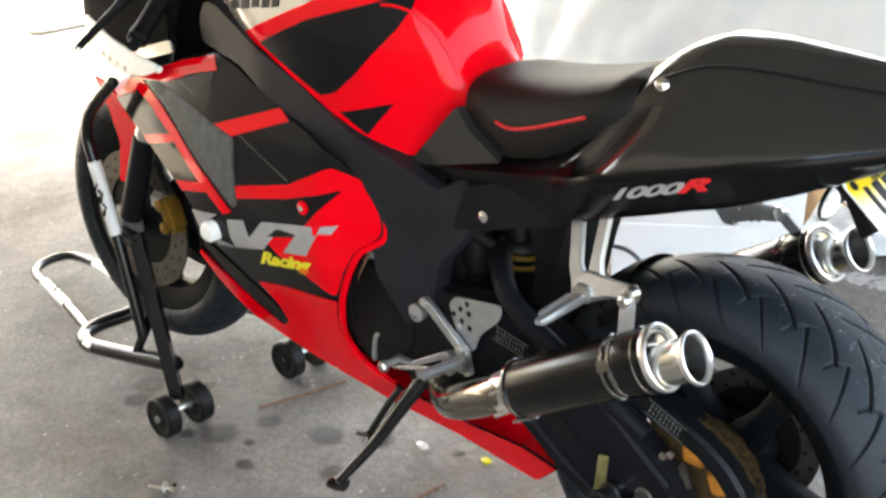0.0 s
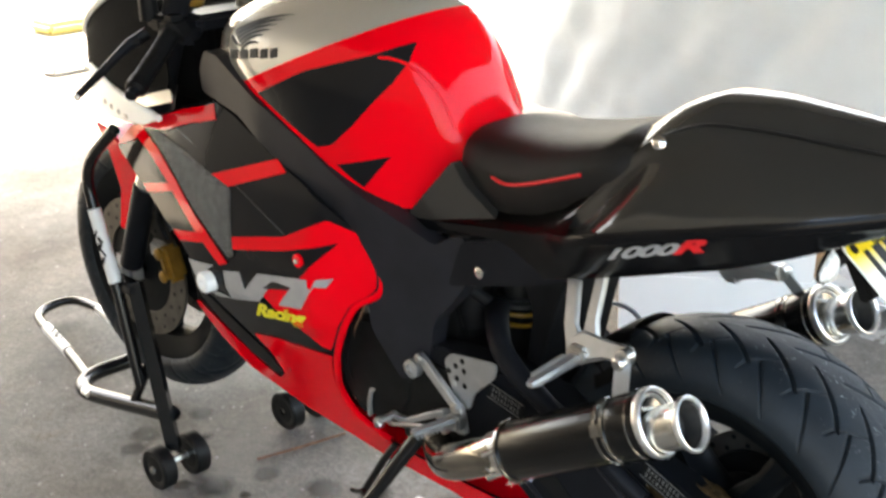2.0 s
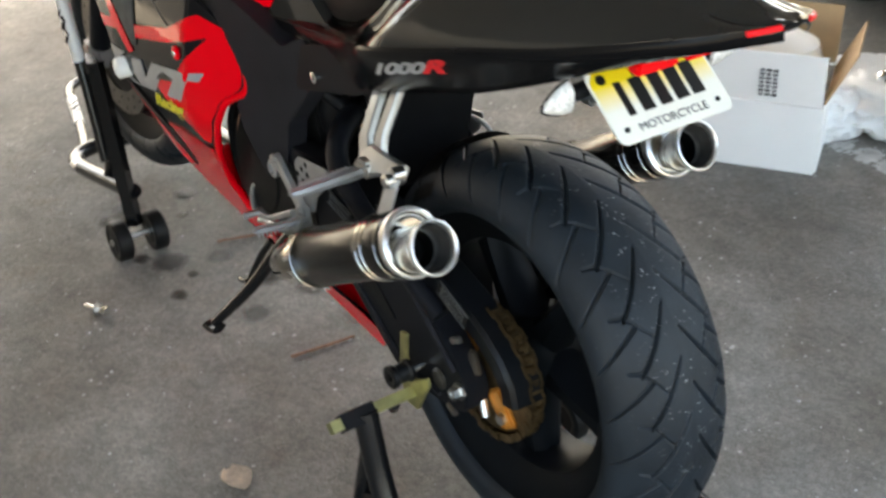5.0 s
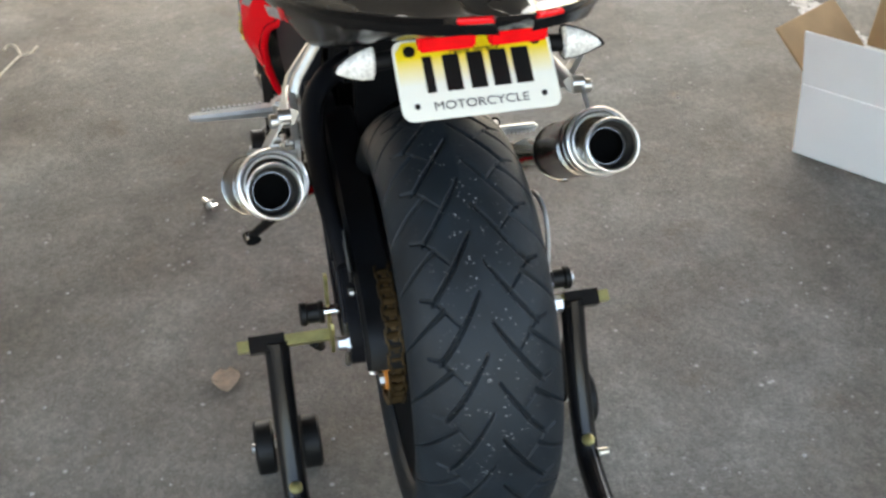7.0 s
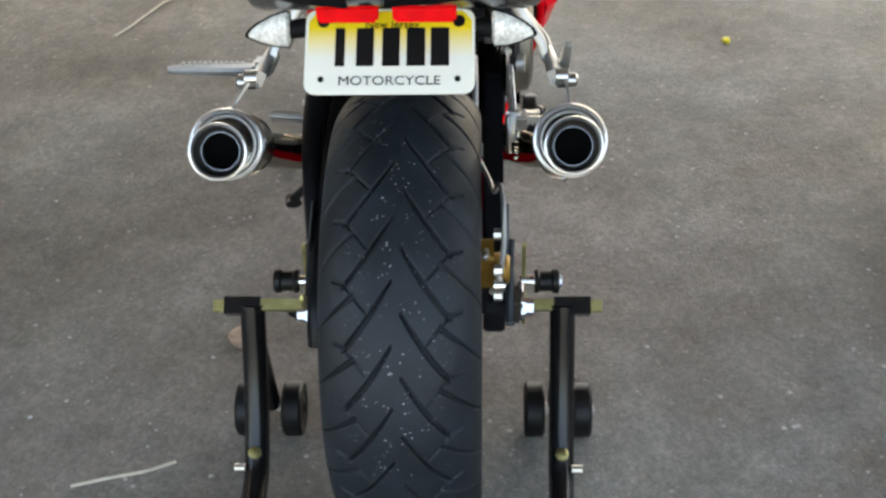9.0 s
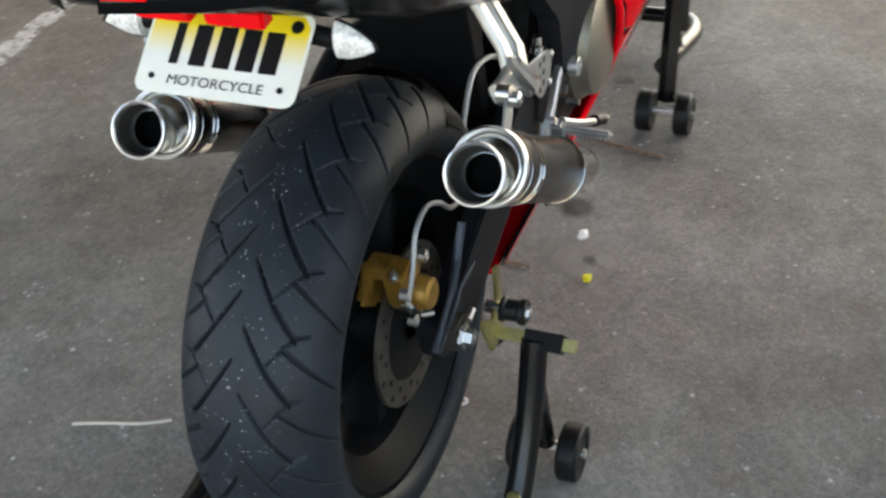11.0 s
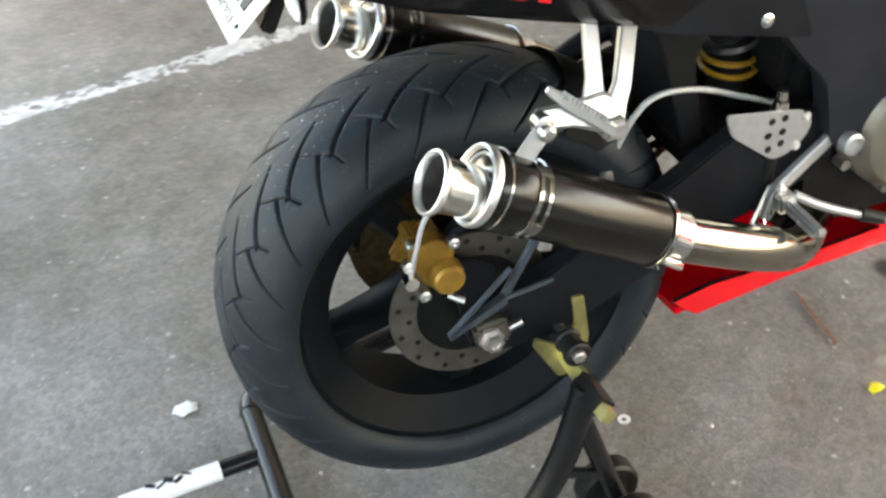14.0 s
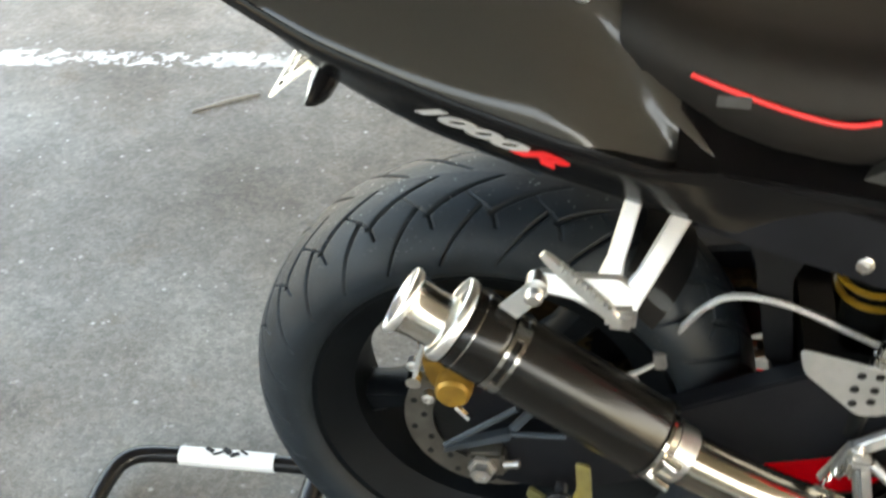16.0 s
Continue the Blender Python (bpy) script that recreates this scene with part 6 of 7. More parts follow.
# ---- front end ----
def front_end():
    fk = sub("front_fork", "upside-down front fork with gold calipers")
    rake = Vector((-0.44, 0, 0.90)).normalized()
    for s in (1, -1):
        foot = FX + Vector((-0.02, s * 0.105, 0.02))
        part("fork_leg", tube([foot, foot + rake * 0.22], 0.025, 18), FRAME, fk)
        part("fork_slider", tube([foot + rake * 0.20, foot + rake * 0.44], 0.0215, 18), CHROME, fk)
        part("fork_tube", tube([foot + rake * 0.42, foot + rake * 0.74], 0.027, 18), FRAME, fk)
        part("axle_lug", box(foot + Vector((0.02, 0, -0.02)), (0.075, 0.05, 0.075), 0.015), ALU, fk)
        part("axle_end", lathe(FX + Vector((0, s * 0.10, 0)), FX + Vector((0, s, 0)), [(0, 0), (0, 0.02), (0.035, 0.02), (0.035, 0.012), (0.03, 0)], 16), STEEL, fk)
        cc = Vector((1.268, FX.y + s * 0.090, 0.468))
        cal = part("front_caliper", box(cc, (0.032, 0.046, 0.080), 0.010, Matrix.Rotation(radians(22), 3, 'Y')), GOLD, fk, "gold front brake caliper")
        part("caliper_lug", box(cc + Vector((0.045, 0, 0.02)), (0.05, 0.022, 0.04), 0.008), ALU, fk)
        for dz in (-0.024, 0.024):
            part("piston_cap", lathe(cc + Vector((0.010 * (dz > 0), s * 0.022, dz)), cc + Vector((0.010 * (dz > 0), s, dz)), [(0, 0), (0, 0.013), (0.006, 0.013), (0.008, 0.010), (0.008, 0)], 18), GOLD, cal)
        part("brake_hose", tube([cc + Vector((0.01, s * 0.0, 0.05)), cc + Vector((0.02, s * 0.01, 0.12)), cc + Vector((-0.02, s * 0.0, 0.30)), cc + Vector((-0.04, -s * 0.02, 0.42))], 0.0045, 8, 5), PLASTIC, fk)
    part("lower_yoke", box((1.12, 0, 0.80), (0.09, 0.27, 0.045), 0.012), FRAME, fk)
    part("upper_yoke", box((1.10, 0, 0.99), (0.09, 0.26, 0.03), 0.01), FRAME, fk)
    mg = sub("front_mudguard", "red front mudguard")
    bm = bmesh.new()
    rings = []
    for k in range(17):
        a = radians(70 + 5.5 * k)
        rings.append([(FX.x + (0.318 - 0.055 * abs(q) ** 2) * math.cos(a), FX.y + 0.070 * q, FX.z + (0.318 - 0.055 * abs(q) ** 2) * math.sin(a)) for q in [-1 + i / 5 for i in range(11)]])
    add_loft(bm, rings, closed=False)
    bmesh.ops.solidify(bm, geom=list(bm.faces), thickness=0.004)
    part("blade", fixed(bm), RED, mg)
    for s in (1, -1):
        part("fork_guard", prism(rounded([(1.451, 0.508), (1.424, 0.505), (1.368, 0.583), (1.334, 0.627), (1.36, 0.659), (1.405, 0.695), (1.45, 0.725), (1.50, 0.735), (1.46, 0.68), (1.428, 0.60)], 0.008), s * 0.112, s * 0.118, 0.002), RED, mg)
        part("mudguard_stay", tube([(1.41, s * 0.11, 0.50), (1.37, s * 0.115, 0.60)], 0.007, 8), ALU, mg)
    # upper fairing, screen and cockpit
    uf = sub("upper_fairing", "white and silver upper fairing around a smoked screen")
    def nose_w(x, z):
        t = min(max((x - 1.02) / 0.60, 0.0), 1.0)
        return 0.175 * math.sqrt(max(0.0, 1 - t ** 2.4)) * (1.0 - 0.35 * min(1.0, max(0.0, (z - 0.84) / 0.22)) ** 1.5) + 0.002
    for s in (1, -1):
        part("screen", skin(rounded([(1.61, 0.848), (1.55, 0.925), (1.44, 0.985), (1.32, 1.03), (1.22, 1.03), (1.15, 0.97), (1.11, 0.885), (1.13, 0.848), (1.23, 0.826), (1.34, 0.842), (1.46, 0.862), (1.55, 0.847)], 0.015, 3), nose_w, s, 0.0, 0.004, 0.04), COWL, uf, "dark smoked screen and cowl")
        part("nose_side", skin(rounded([(1.618, 0.84), (1.55, 0.840), (1.46, 0.854), (1.34, 0.834), (1.23, 0.818), (1.16, 0.805), (1.22, 0.785), (1.36, 0.772), (1.50, 0.772), (1.60, 0.80)], 0.012, 3), nose_w, s, 0.0, 0.006, 0.04), WHITE, uf, "white nose panel")
        part("cowl_rim", tube([(x, s * (nose_w(x, z) + 0.001), z) for x, z in ((1.22, 1.033), (1.32, 1.034), (1.44, 0.99), (1.55, 0.93), (1.612, 0.85), (1.55, 0.843), (1.46, 0.858), (1.34, 0.838), (1.23, 0.822), (1.15, 0.81))], 0.0075, 8, 5), WHITE, uf)
        part("inner_trim", skin(rounded([(1.266, 0.828), (1.104, 0.873), (1.094, 0.851), (1.235, 0.814)], 0.008, 3), nose_w, s, 0.003, 0.004, 0.03), SILVER, uf, "silver inner fairing trim")
        for k in range(4):
            c = Vector((1.395 - 0.035 * k, s * (nose_w(1.395 - 0.035 * k, 0.80) + 0.001), 0.80 - 0.004 * k))
            part("fairing_mark", box(c, (0.010, 0.003, 0.011), 0.001), ALU, uf)
    part("cockpit_panel", box((1.22, 0, 0.915), (0.30, 0.23, 0.17), 0.03), COWL, uf)
    part("headlamp_bucket", box((1.40, 0, 0.82), (0.20, 0.20, 0.12), 0.03), PLASTIC, uf)
    part("instrument_pod", box((1.26, 0, 0.96), (0.09, 0.20, 0.10), 0.02, Matrix.Rotation(radians(25), 3, 'Y')), PLASTIC, uf)
    hb = sub("handlebars", "black clip-on handlebars with levers")
    for s in (1, -1):
        a, b = Vector((1.115, s * 0.130, 0.992)), Vector((1.030, s * 0.300, 0.893))
        part("clip_on", lathe((1.135, s * 0.110, 0.955), (1.11, s * 0.110, 1.03), [(0, 0.0), (0, 0.034), (0.05, 0.034), (0.05, 0)], 24), FRAME, hb)
        part("bar", tube([Vector((1.125, s * 0.11, 0.995)), a, b], 0.011, 12), FRAME, hb)
        part("grip", lathe(a, b, [(0.04, 0.0), (0.04, 0.022), (0.045, 0.017)] + [(0.05 + 0.01 * k, 0.0175 - 0.001 * (k % 2)) for k in range(13)] + [(0.18, 0.019), (0.195, 0.019), (0.20, 0.014), (0.20, 0.0)], 20), PLASTIC, hb, "black rubber grip")
        part("switch_box", box(a + (b - a) * 0.12, (0.045, 0.05, 0.05), 0.012), PLASTIC, hb)
        part("lever_perch", box(a + Vector((0.035, s * 0.02, -0.005)), (0.05, 0.035, 0.03), 0.008), PLASTIC, hb)
        part("lever", tube([(1.150, s * 0.18, 0.972), (1.163, s * 0.215, 0.952), (1.168, s * 0.245, 0.930), (1.215, s * 0.300, 0.866)], [0.009, 0.0055], 10, 5, None, 1.3), FRAME, hb, "black brake or clutch lever")
        part("lever_adjuster", tube([(1.150, s * 0.195, 0.960), (1.160, s * 0.205, 0.955)], 0.009, 10), FRAME if s > 0 else GOLD, hb, "anodised adjuster")
        part("lever_ball", lathe((1.213, s * 0.298, 0.868), (1.25, s * 0.34, 0.82), [(0, 0), (0.0, 0.006), (0.005, 0.008), (0.01, 0.006), (0.011, 0)], 12), STEEL, hb)
    part("clutch_reservoir", lathe((1.17, 0.16, 0.99), (1.17, 0.16, 1.1), [(0, 0), (0, 0.018), (0.05, 0.018), (0.05, 0)], 18), PLASTIC, hb)
    part("steering_nut", lathe((1.09, 0, 1.0), (1.06, 0, 1.07), [(0, 0), (0, 0.02), (0.02, 0.02), (0.022, 0.012), (0.022, 0)], 12), STEEL, hb)
    for s in (1, -1):
        part("fork_cap", lathe((1.115, s * 0.105, 1.025), (1.08, s * 0.105, 1.11), [(0, 0), (0, 0.026), (0.01, 0.026), (0.014, 0.014), (0.02, 0.012), (0.02, 0)], 18), REDLENS if s < 0 else GOLD, hb)


front_end()


# ---- paddock stands ----
def caster(parent, c, s, r=0.045, w=0.032):
    wh = part("wheel", lathe(Vector(c) - Vector((0, s * w / 2, 0)), Vector(c) + Vector((0, s, 0)), [(0, 0.008), (0.003, r * 0.62), (0.0, r * 0.72), (0.0, r - 0.004), (0.004, r), (w - 0.004, r), (w, r - 0.004), (w, r * 0.72), (w - 0.003, r * 0.62), (w, 0.008)], 32), INK, parent, "black plastic wheel")
    part("wheel_bolt", lathe(Vector(c) + Vector((0, s * w * 0.45, 0)), Vector(c) + Vector((0, s, 0)), [(0, 0), (0, 0.008), (0.006, 0.008), (0.008, 0.004), (0.008, 0)], 10), STEEL, wh)


def sticker(parent, a, b, r):
    """A white wrap round a bar with a dark mark on it."""
    a, b = Vector(a), Vector(b)
    L = (b - a).length
    st = part("label_wrap", lathe(a, b, [(0, r + 0.0004), (0, r + 0.0012), (L, r + 0.0012), (L, r + 0.0004)], 20), LABEL, parent, "white label with a dark mark")
    d = (b - a).normalized()
    up = Vector((0, 0, 1)) if abs(d.z) < 0.8 else Vector((-0.5, 1, 0.0))
    m = basis((a + b) / 2 + (up - d * d.dot(up)).normalized() * (r + 0.0014), d, d.cross(up))
    bm = bmesh.new()
    for k in range(5):
        box((L * (-0.18 + 0.09 * k), 0.003 * (-1) ** k, 0), (L * 0.10, 0.004 + 0.003 * (k % 3), 0.0012), 0.0, Matrix.Rotation(0.5 * (-1) ** k, 3, 'Z'), bm)
    bmesh.ops.transform(bm, matrix=m, verts=bm.verts)
    part("label_mark", bm, INK, st)


def rear_stand():
    rs = thing("rear_paddock_stand", "black tubular paddock stand lifting the rear wheel", "paddock stand")
    for s in (1, -1):
        in_ = 0.0 if s > 0 else 0.032
        part("pad_tube", tube([(0.098, s * (0.234 - in_), 0.285), (0.098, s * (0.288 - in_), 0.285)], 0.018, 4), STAND, rs)
        part("pad_post", tube([(0.098, s * (0.165 - in_ * 0.2), 0.287), (0.098, s * (0.240 - in_), 0.287)], 0.012, 4), ZINC, rs, "yellow zinc sliding post")
        part("pad_end", tube([(0.098, s * (0.286 - in_), 0.285), (0.098, s * (0.305 - in_), 0.285)], 0.012, 4), ZINC, rs)
        part("hook_plate", prism(rounded([(0.084, 0.262), (0.118, 0.262), (0.128, 0.318), (0.121, 0.385), (0.104, 0.388), (0.108, 0.346), (0.103, 0.326), (0.090, 0.315), (0.076, 0.322), (0.054, 0.338), (0.050, 0.326)], 0.004), s * (0.161 - in_ * 0.2), s * (0.166 - in_ * 0.2), 0.001), ZINC, rs, "zinc plated fork hook")
        part("clamp_lever", tube([(0.11, s * (0.19 - in_), 0.268), (0.13, s * (0.18 - in_), 0.245)], 0.009, 8), INK, rs)
        part("upright", tube([(0.098, s * (0.247 - in_), 0.29), (0.06, s * (0.248 - in_), 0.17), (0.0, s * (0.247 - in_), 0.07), (-0.06, s * (0.245 - in_), 0.045), (-0.20, s * (0.235 - in_), 0.040), (-0.27, s * (0.215 - in_), 0.038), (-0.285, s * (0.18 - in_), 0.038)], 0.019, 16, 5), STAND, rs)
        part("brace", tube([(0.085, s * (0.247 - in_), 0.25), (0.13, s * (0.247 - in_), 0.10), (0.145, s * (0.247 - in_), 0.055)], [0.014, 0.014], 12), STAND, rs)
        part("web", tube([(0.05, s * (0.247 - in_), 0.15), (0.125, s * (0.247 - in_), 0.115)], 0.008, 8), STAND, rs)
        part("axle", tube([(0.145, s * (0.205 - in_), 0.05), (0.145, s * (0.30 - in_), 0.05)], 0.008, 8), STEEL, rs)
        caster(rs, (0.145, s * (0.212 - in_), 0.0455), s)
        caster(rs, (0.145, s * (0.287 - in_), 0.0455), s)
        part("pin", lathe((-0.01, s * (0.247 - in_), 0.088), (-0.06, s * (0.247 - in_), 0.30), [(0, 0), (0, 0.010), (0.006, 0.010), (0.009, 0.006), (0.009, 0)], 12), ZINC, rs)
        part("pin", tube([(-0.02, s * (0.262 - in_), 0.07), (-0.02, s * (0.278 - in_), 0.07)], 0.006, 8), STEEL, rs)
    part("crossbar", tube([(-0.285, 0.185, 0.038), (-0.285, -0.150, 0.038)], 0.017, 16), STAND, rs)
    loop = [(-0.285, 0.088, 0.038), (-0.40, 0.085, 0.036), (-0.54, 0.078, 0.034), (-0.585, 0.06, 0.034), (-0.598, 0.02, 0.034), (-0.598, -0.04, 0.034), (-0.585, -0.08, 0.034), (-0.54, -0.098, 0.034), (-0.285, -0.105, 0.038)]
    part("handle", tube(loop, 0.0135, 14, 5), STAND, rs)
    sticker(rs, (-0.355, 0.0865, 0.0365), (-0.505, 0.0805, 0.0345), 0.0137)


def front_stand():
    fs = thing("front_paddock_stand", "black tubular paddock stand lifting the front wheel", "paddock stand")
    for s, y in ((1, 0.180), (-1, -0.165)):
        part("leg", tube([(1.228, y, 0.070), (1.277, y * 0.98, 0.26), (1.322, y * 0.96, 0.43)], 0.0195, 4), STAND, fs)
        part("riser", tube([(1.318, y * 1.06, 0.20), (1.330, y * 1.06, 0.258), (1.368, y * 1.06, 0.42), (1.418, y * 1.06, 0.577), (1.428, y * 1.06, 0.635), (1.40, y * 1.05, 0.69), (1.32, y * 0.98, 0.76)], 0.0125, 14, 5), STAND, fs)
        sticker(fs, (1.4175, y * 1.06, 0.575), (1.3685, y * 1.06, 0.422), 0.0130)
        part("brace", tube([(1.290, y * 0.96, 0.262), (1.395, y * 0.96, 0.115)], 0.011, 10), STAND, fs)
        part("saddle_block", box((1.350, y * 0.97, 0.415), (0.085, 0.034, 0.030), 0.006), STAND, fs)
        part("axle", tube([(1.222, y - s * 0.055, 0.05), (1.222, y + s * 0.05, 0.05)], 0.008, 8), STEEL, fs)
        caster(fs, (1.222, y - s * 0.042, 0.047), s, 0.0465, 0.034)
        caster(fs, (1.222, y + s * 0.042, 0.047), s, 0.0465, 0.034)
    base = [(1.245, 0.165, 0.145), (1.264, 0.166, 0.139), (1.408, 0.175, 0.113), (1.555, 0.185, 0.090), (1.610, 0.178, 0.086), (1.640, 0.155, 0.085), (1.658, 0.110, 0.085), (1.655, 0.051, 0.085), (1.650, -0.040, 0.085), (1.650, -0.100, 0.085), (1.630, -0.140, 0.086), (1.555, -0.165, 0.090), (1.408, -0.158, 0.113), (1.245, -0.150, 0.145)]
    part("base_tube", tube(base, 0.0185, 16, 5), STAND, fs)
    for x, y in ((1.565, 0.206), (1.548, 0.207)):
        part("pin", lathe((x, y - 0.012, 0.096), (x, y + 0.06, 0.2), [(0, 0), (0, 0.010), (0.008, 0.010), (0.010, 0.005), (0.010, 0)], 12), STEEL, fs)
    loop = [(1.652, 0.140, 0.080), (1.80, 0.098, 0.070), (1.966, 0.057, 0.060), (2.132, 0.020, 0.050), (2.190, -0.015, 0.047), (2.215, -0.070, 0.046), (2.195, -0.120, 0.046), (2.082, -0.131, 0.050), (1.925, -0.102, 0.058), (1.665, -0.060, 0.078)]
    part("handle", tube(loop, 0.0125, 14, 5), STAND, fs)
    sticker(fs, (1.855, 0.0845, 0.0667), (2.065, 0.035, 0.054), 0.0128)
    sticker(fs, (2.075, -0.130, 0.0503), (1.935, -0.1045, 0.0575), 0.0128)


rear_stand()
front_stand()


# ---- covered car in the next bay ----
def covered_car():
    car = thing("covered_car", "parked car under a wrinkled pale grey cloth cover", "car")
    prof = [(-2.26, 0.17), (-2.27, 0.30), (-2.29, 0.50), (-2.33, 0.72), (-2.42, 0.92), (-2.58, 1.02), (-2.78, 1.18), (-2.95, 1.33), (-3.2, 1.40), (-3.6, 1.40), (-3.85, 1.32), (-4.1, 1.05), (-4.28, 0.85), (-4.33, 0.5), (-4.34, 0.2)]
    fine = curve_pts([(0, y, z) for y, z in prof], 5)
    nx = 170
    rings = []
    for i in range(nx + 1):
        x = -2.3 + 4.75 * i / nx
        e = min(x + 2.3, 2.45 - x)
        pinch = min(1.0, max(0.0, e / 0.55)) ** 0.45
        low = 1.0 if -1.2 < x < 1.3 else 1.0 - 0.30 * min(1.0, max(-1.2 - x, x - 1.3) / 0.4)
        ring = []
        for j, p in enumerate(fine):
            z = p.z if p.z < 0.95 else 0.95 + (p.z - 0.95) * max(0.0, (low - 0.7) / 0.3)
            y = -3.3 + (p.y + 3.3) * (0.80 + 0.20 * pinch)
            z = 0.15 + (z - 0.15) * (0.25 + 0.75 * pinch)
            fold = 0.030 * noise.noise((x * 1.5 + z * 0.9, z * 1.6, 3.1)) + 0.026 * noise.noise((x * 5.0 + z * 3.2, z * 2.2, 7.7)) + 0.034 * abs(noise.noise((x * 4 + z * 3.5, z * 2.5 - x * 1.5, 1.3))) + 0.016 * abs(noise.noise((x * 10 - z * 8, z * 5 + x * 3, 4.3)))
            sag = 0.03 * noise.noise((x * 3.0, 0, 5.0)) if z < 0.3 else 0.0
            ring.append((x, y + fold, z + sag + 0.4 * fold))
        rings.append(ring)
    bm = bmesh.new()
    add_loft(bm, rings, closed=False)
    part("cover", fixed(bm), CLOTH, car, "pale grey wrinkled cloth cover")
    part("underbody", box((0.05, -3.3, 0.32), (4.2, 1.7, 0.22), 0.05), INK, car)
    for x in (-1.35, 1.35):
        for y in (-2.52, -4.08):
            part("wheel", lathe((x, y - 0.1, 0.31), (x, y + 1, 0.31), [(0, 0.0), (0, 0.27), (0.02, 0.31), (0.18, 0.31), (0.20, 0.27), (0.20, 0)], 32), RUBBER, car)


covered_car()


# ---- carton and bag beside the bike ----
def carton():
    ct = thing("open_carton", "open white cardboard box with raised flaps on the ground", "box")
    a, b = Vector((0.955, -1.035, 0)), Vector((0.545, -1.305, 0))
    d = (b - a).normalized()
    n = Vector((-d.y, d.x, 0))
    if n.y > 0:
        n = -n
    L, D, H, T = (b - a).length, 0.30, 0.175, 0.005

    def board(o, u, v, name, material, label=""):
        """A sheet of board from corner o along u and v."""
        w = u.cross(v).normalized() * T
        bm = bmesh.new()
        vs = [bm.verts.new(p) for p in (o, o + u, o + u + v, o + v, o + w, o + u + w, o + u + v + w, o + v + w)]
        for f in ((0, 1, 2, 3), (4, 5, 6, 7), (0, 1, 5, 4), (1, 2, 6, 5), (2, 3, 7, 6), (3, 0, 4, 7)):
            bm.faces.new([vs[i] for i in f])
        fixed(bm)
        bmesh.ops.bevel(bm, geom=list(bm.edges), offset=0.001, segments=1, affect='EDGES')
        return part(name, bm, material, ct, label, smooth=False)
    z = Vector((0, 0, 1))
    o = a + z * 0.006
    front_side = board(o, d * L, z * H, "side", BOXWHITE)
    board(o + n * D, d * L, z * H, "side", BOXWHITE)
    board(o + n * 0.006, n * (D - 0.012), z * H, "side", BOXWHITE)
    board(o + d * L + n * 0.006, n * (D - 0.012), z * H, "side", BOXWHITE)
    board(a + z * 0.001, d * L, n * D, "bottom", BOXWHITE)
    top = o + z * (H + 0.002)
    board(top, d * L, z * 0.135 - n * 0.02, "flap", BOXWHITE, "raised white flap")
    board(top + n * D, d * L, z * 0.14 + n * 0.05, "flap", CARD, "raised brown flap")
    board(top + n * 0.02, n * (D - 0.04), z * 0.10 - d * 0.10, "flap", CARD)
    board(top + d * L + n * 0.02, n * (D - 0.04), z * 0.13 + d * 0.06, "flap", CARD)
    for k in range(3):
        for j in range(7):
            p = o + d * (L * 0.70 + 0.016 * k + 0.0 * j) + z * (0.20 + 0.011 * j) - n * 0.009
            w = 0.012 if (j + k) % 3 else 0.009
            part("label_bar", box(p - n * (0.02 * (0.03 + 0.011 * j) / 0.135), (w, 0.002, 0.005), 0.0, Matrix.Rotation(math.atan2(d.y, d.x), 3, 'Z')), MESHGREY, front_side)
    inn = thing("cream_moulding", "rounded cream plastic moulding standing in the open carton", "plastic part")
    c = a + d * L * 0.72 + n * 0.17
    part("shell", lathe(c + z * 0.012, c + z, [(0, 0.0), (0, 0.085), (0.10, 0.105), (0.20, 0.115), (0.265, 0.10), (0.285, 0.06), (0.29, 0.0)], 40), PORCELAIN, inn)
    part("collar", lathe(c + z * 0.14, c + z, [(0, 0.109), (0.005, 0.116), (0.02, 0.117), (0.025, 0.111)], 40), PORCELAIN, inn)


def crumpled(name, c, size, seed, material, label, category):
    t = thing(name, label, category)
    bm = bmesh.new()
    bmesh.ops.create_icosphere(bm, subdivisions=5, radius=1)
    for v in bm.verts:
        p = v.co.copy()
        f = 1 + 0.30 * noise.noise(p * 1.6 + Vector((seed, 0, 0))) + 0.22 * abs(noise.noise(p * 3.7 + Vector((0, seed, 0)))) + 0.10 * abs(noise.noise(p * 9 + Vector((0, 0, seed))))
        v.co = Vector((p.x * size[0] * f, p.y * size[1] * f, p.z * size[2] * f))
        v.co.z = max(v.co.z + size[2] * 0.8, 0.002 + 0.002 * abs(p.x))
        v.co += Vector((c[0], c[1], 0))
    part("sheet", bm, material, t)
    return t


carton()
crumpled("plastic_bag", (0.62, -1.78), (0.23, 0.22, 0.072), 4.0, BAG, "crumpled clear white plastic bag on the ground", "bag")
crumpled("plastic_bag", (0.70, -1.52), (0.09, 0.10, 0.07), 9.0, BAG, "crumpled clear white plastic bag on the ground", "bag")


def ratchet(a, b):
    t = thing("ratchet_handle", "bright chrome ratchet handle lying on the plastic bag", "tool", "ratchet handles")
    a, b = Vector(a), Vector(b)
    part("shaft", tube([a, a.lerp(b, 0.5), b], [0.008, 0.007, 0.008], 12), CHROME, t)
    part("head", lathe(a + (b - a).normalized() * 0.012, a * 2 - b, [(0, 0.010), (0.004, 0.020), (0.012, 0.024), (0.022, 0.021), (0.028, 0.012), (0.030, 0)], 24), CHROME, t)


ratchet((0.601, -1.620, 0.162), (0.508, -1.584, 0.128))
ratchet((0.544, -1.673, 0.162), (0.458, -1.603, 0.128))


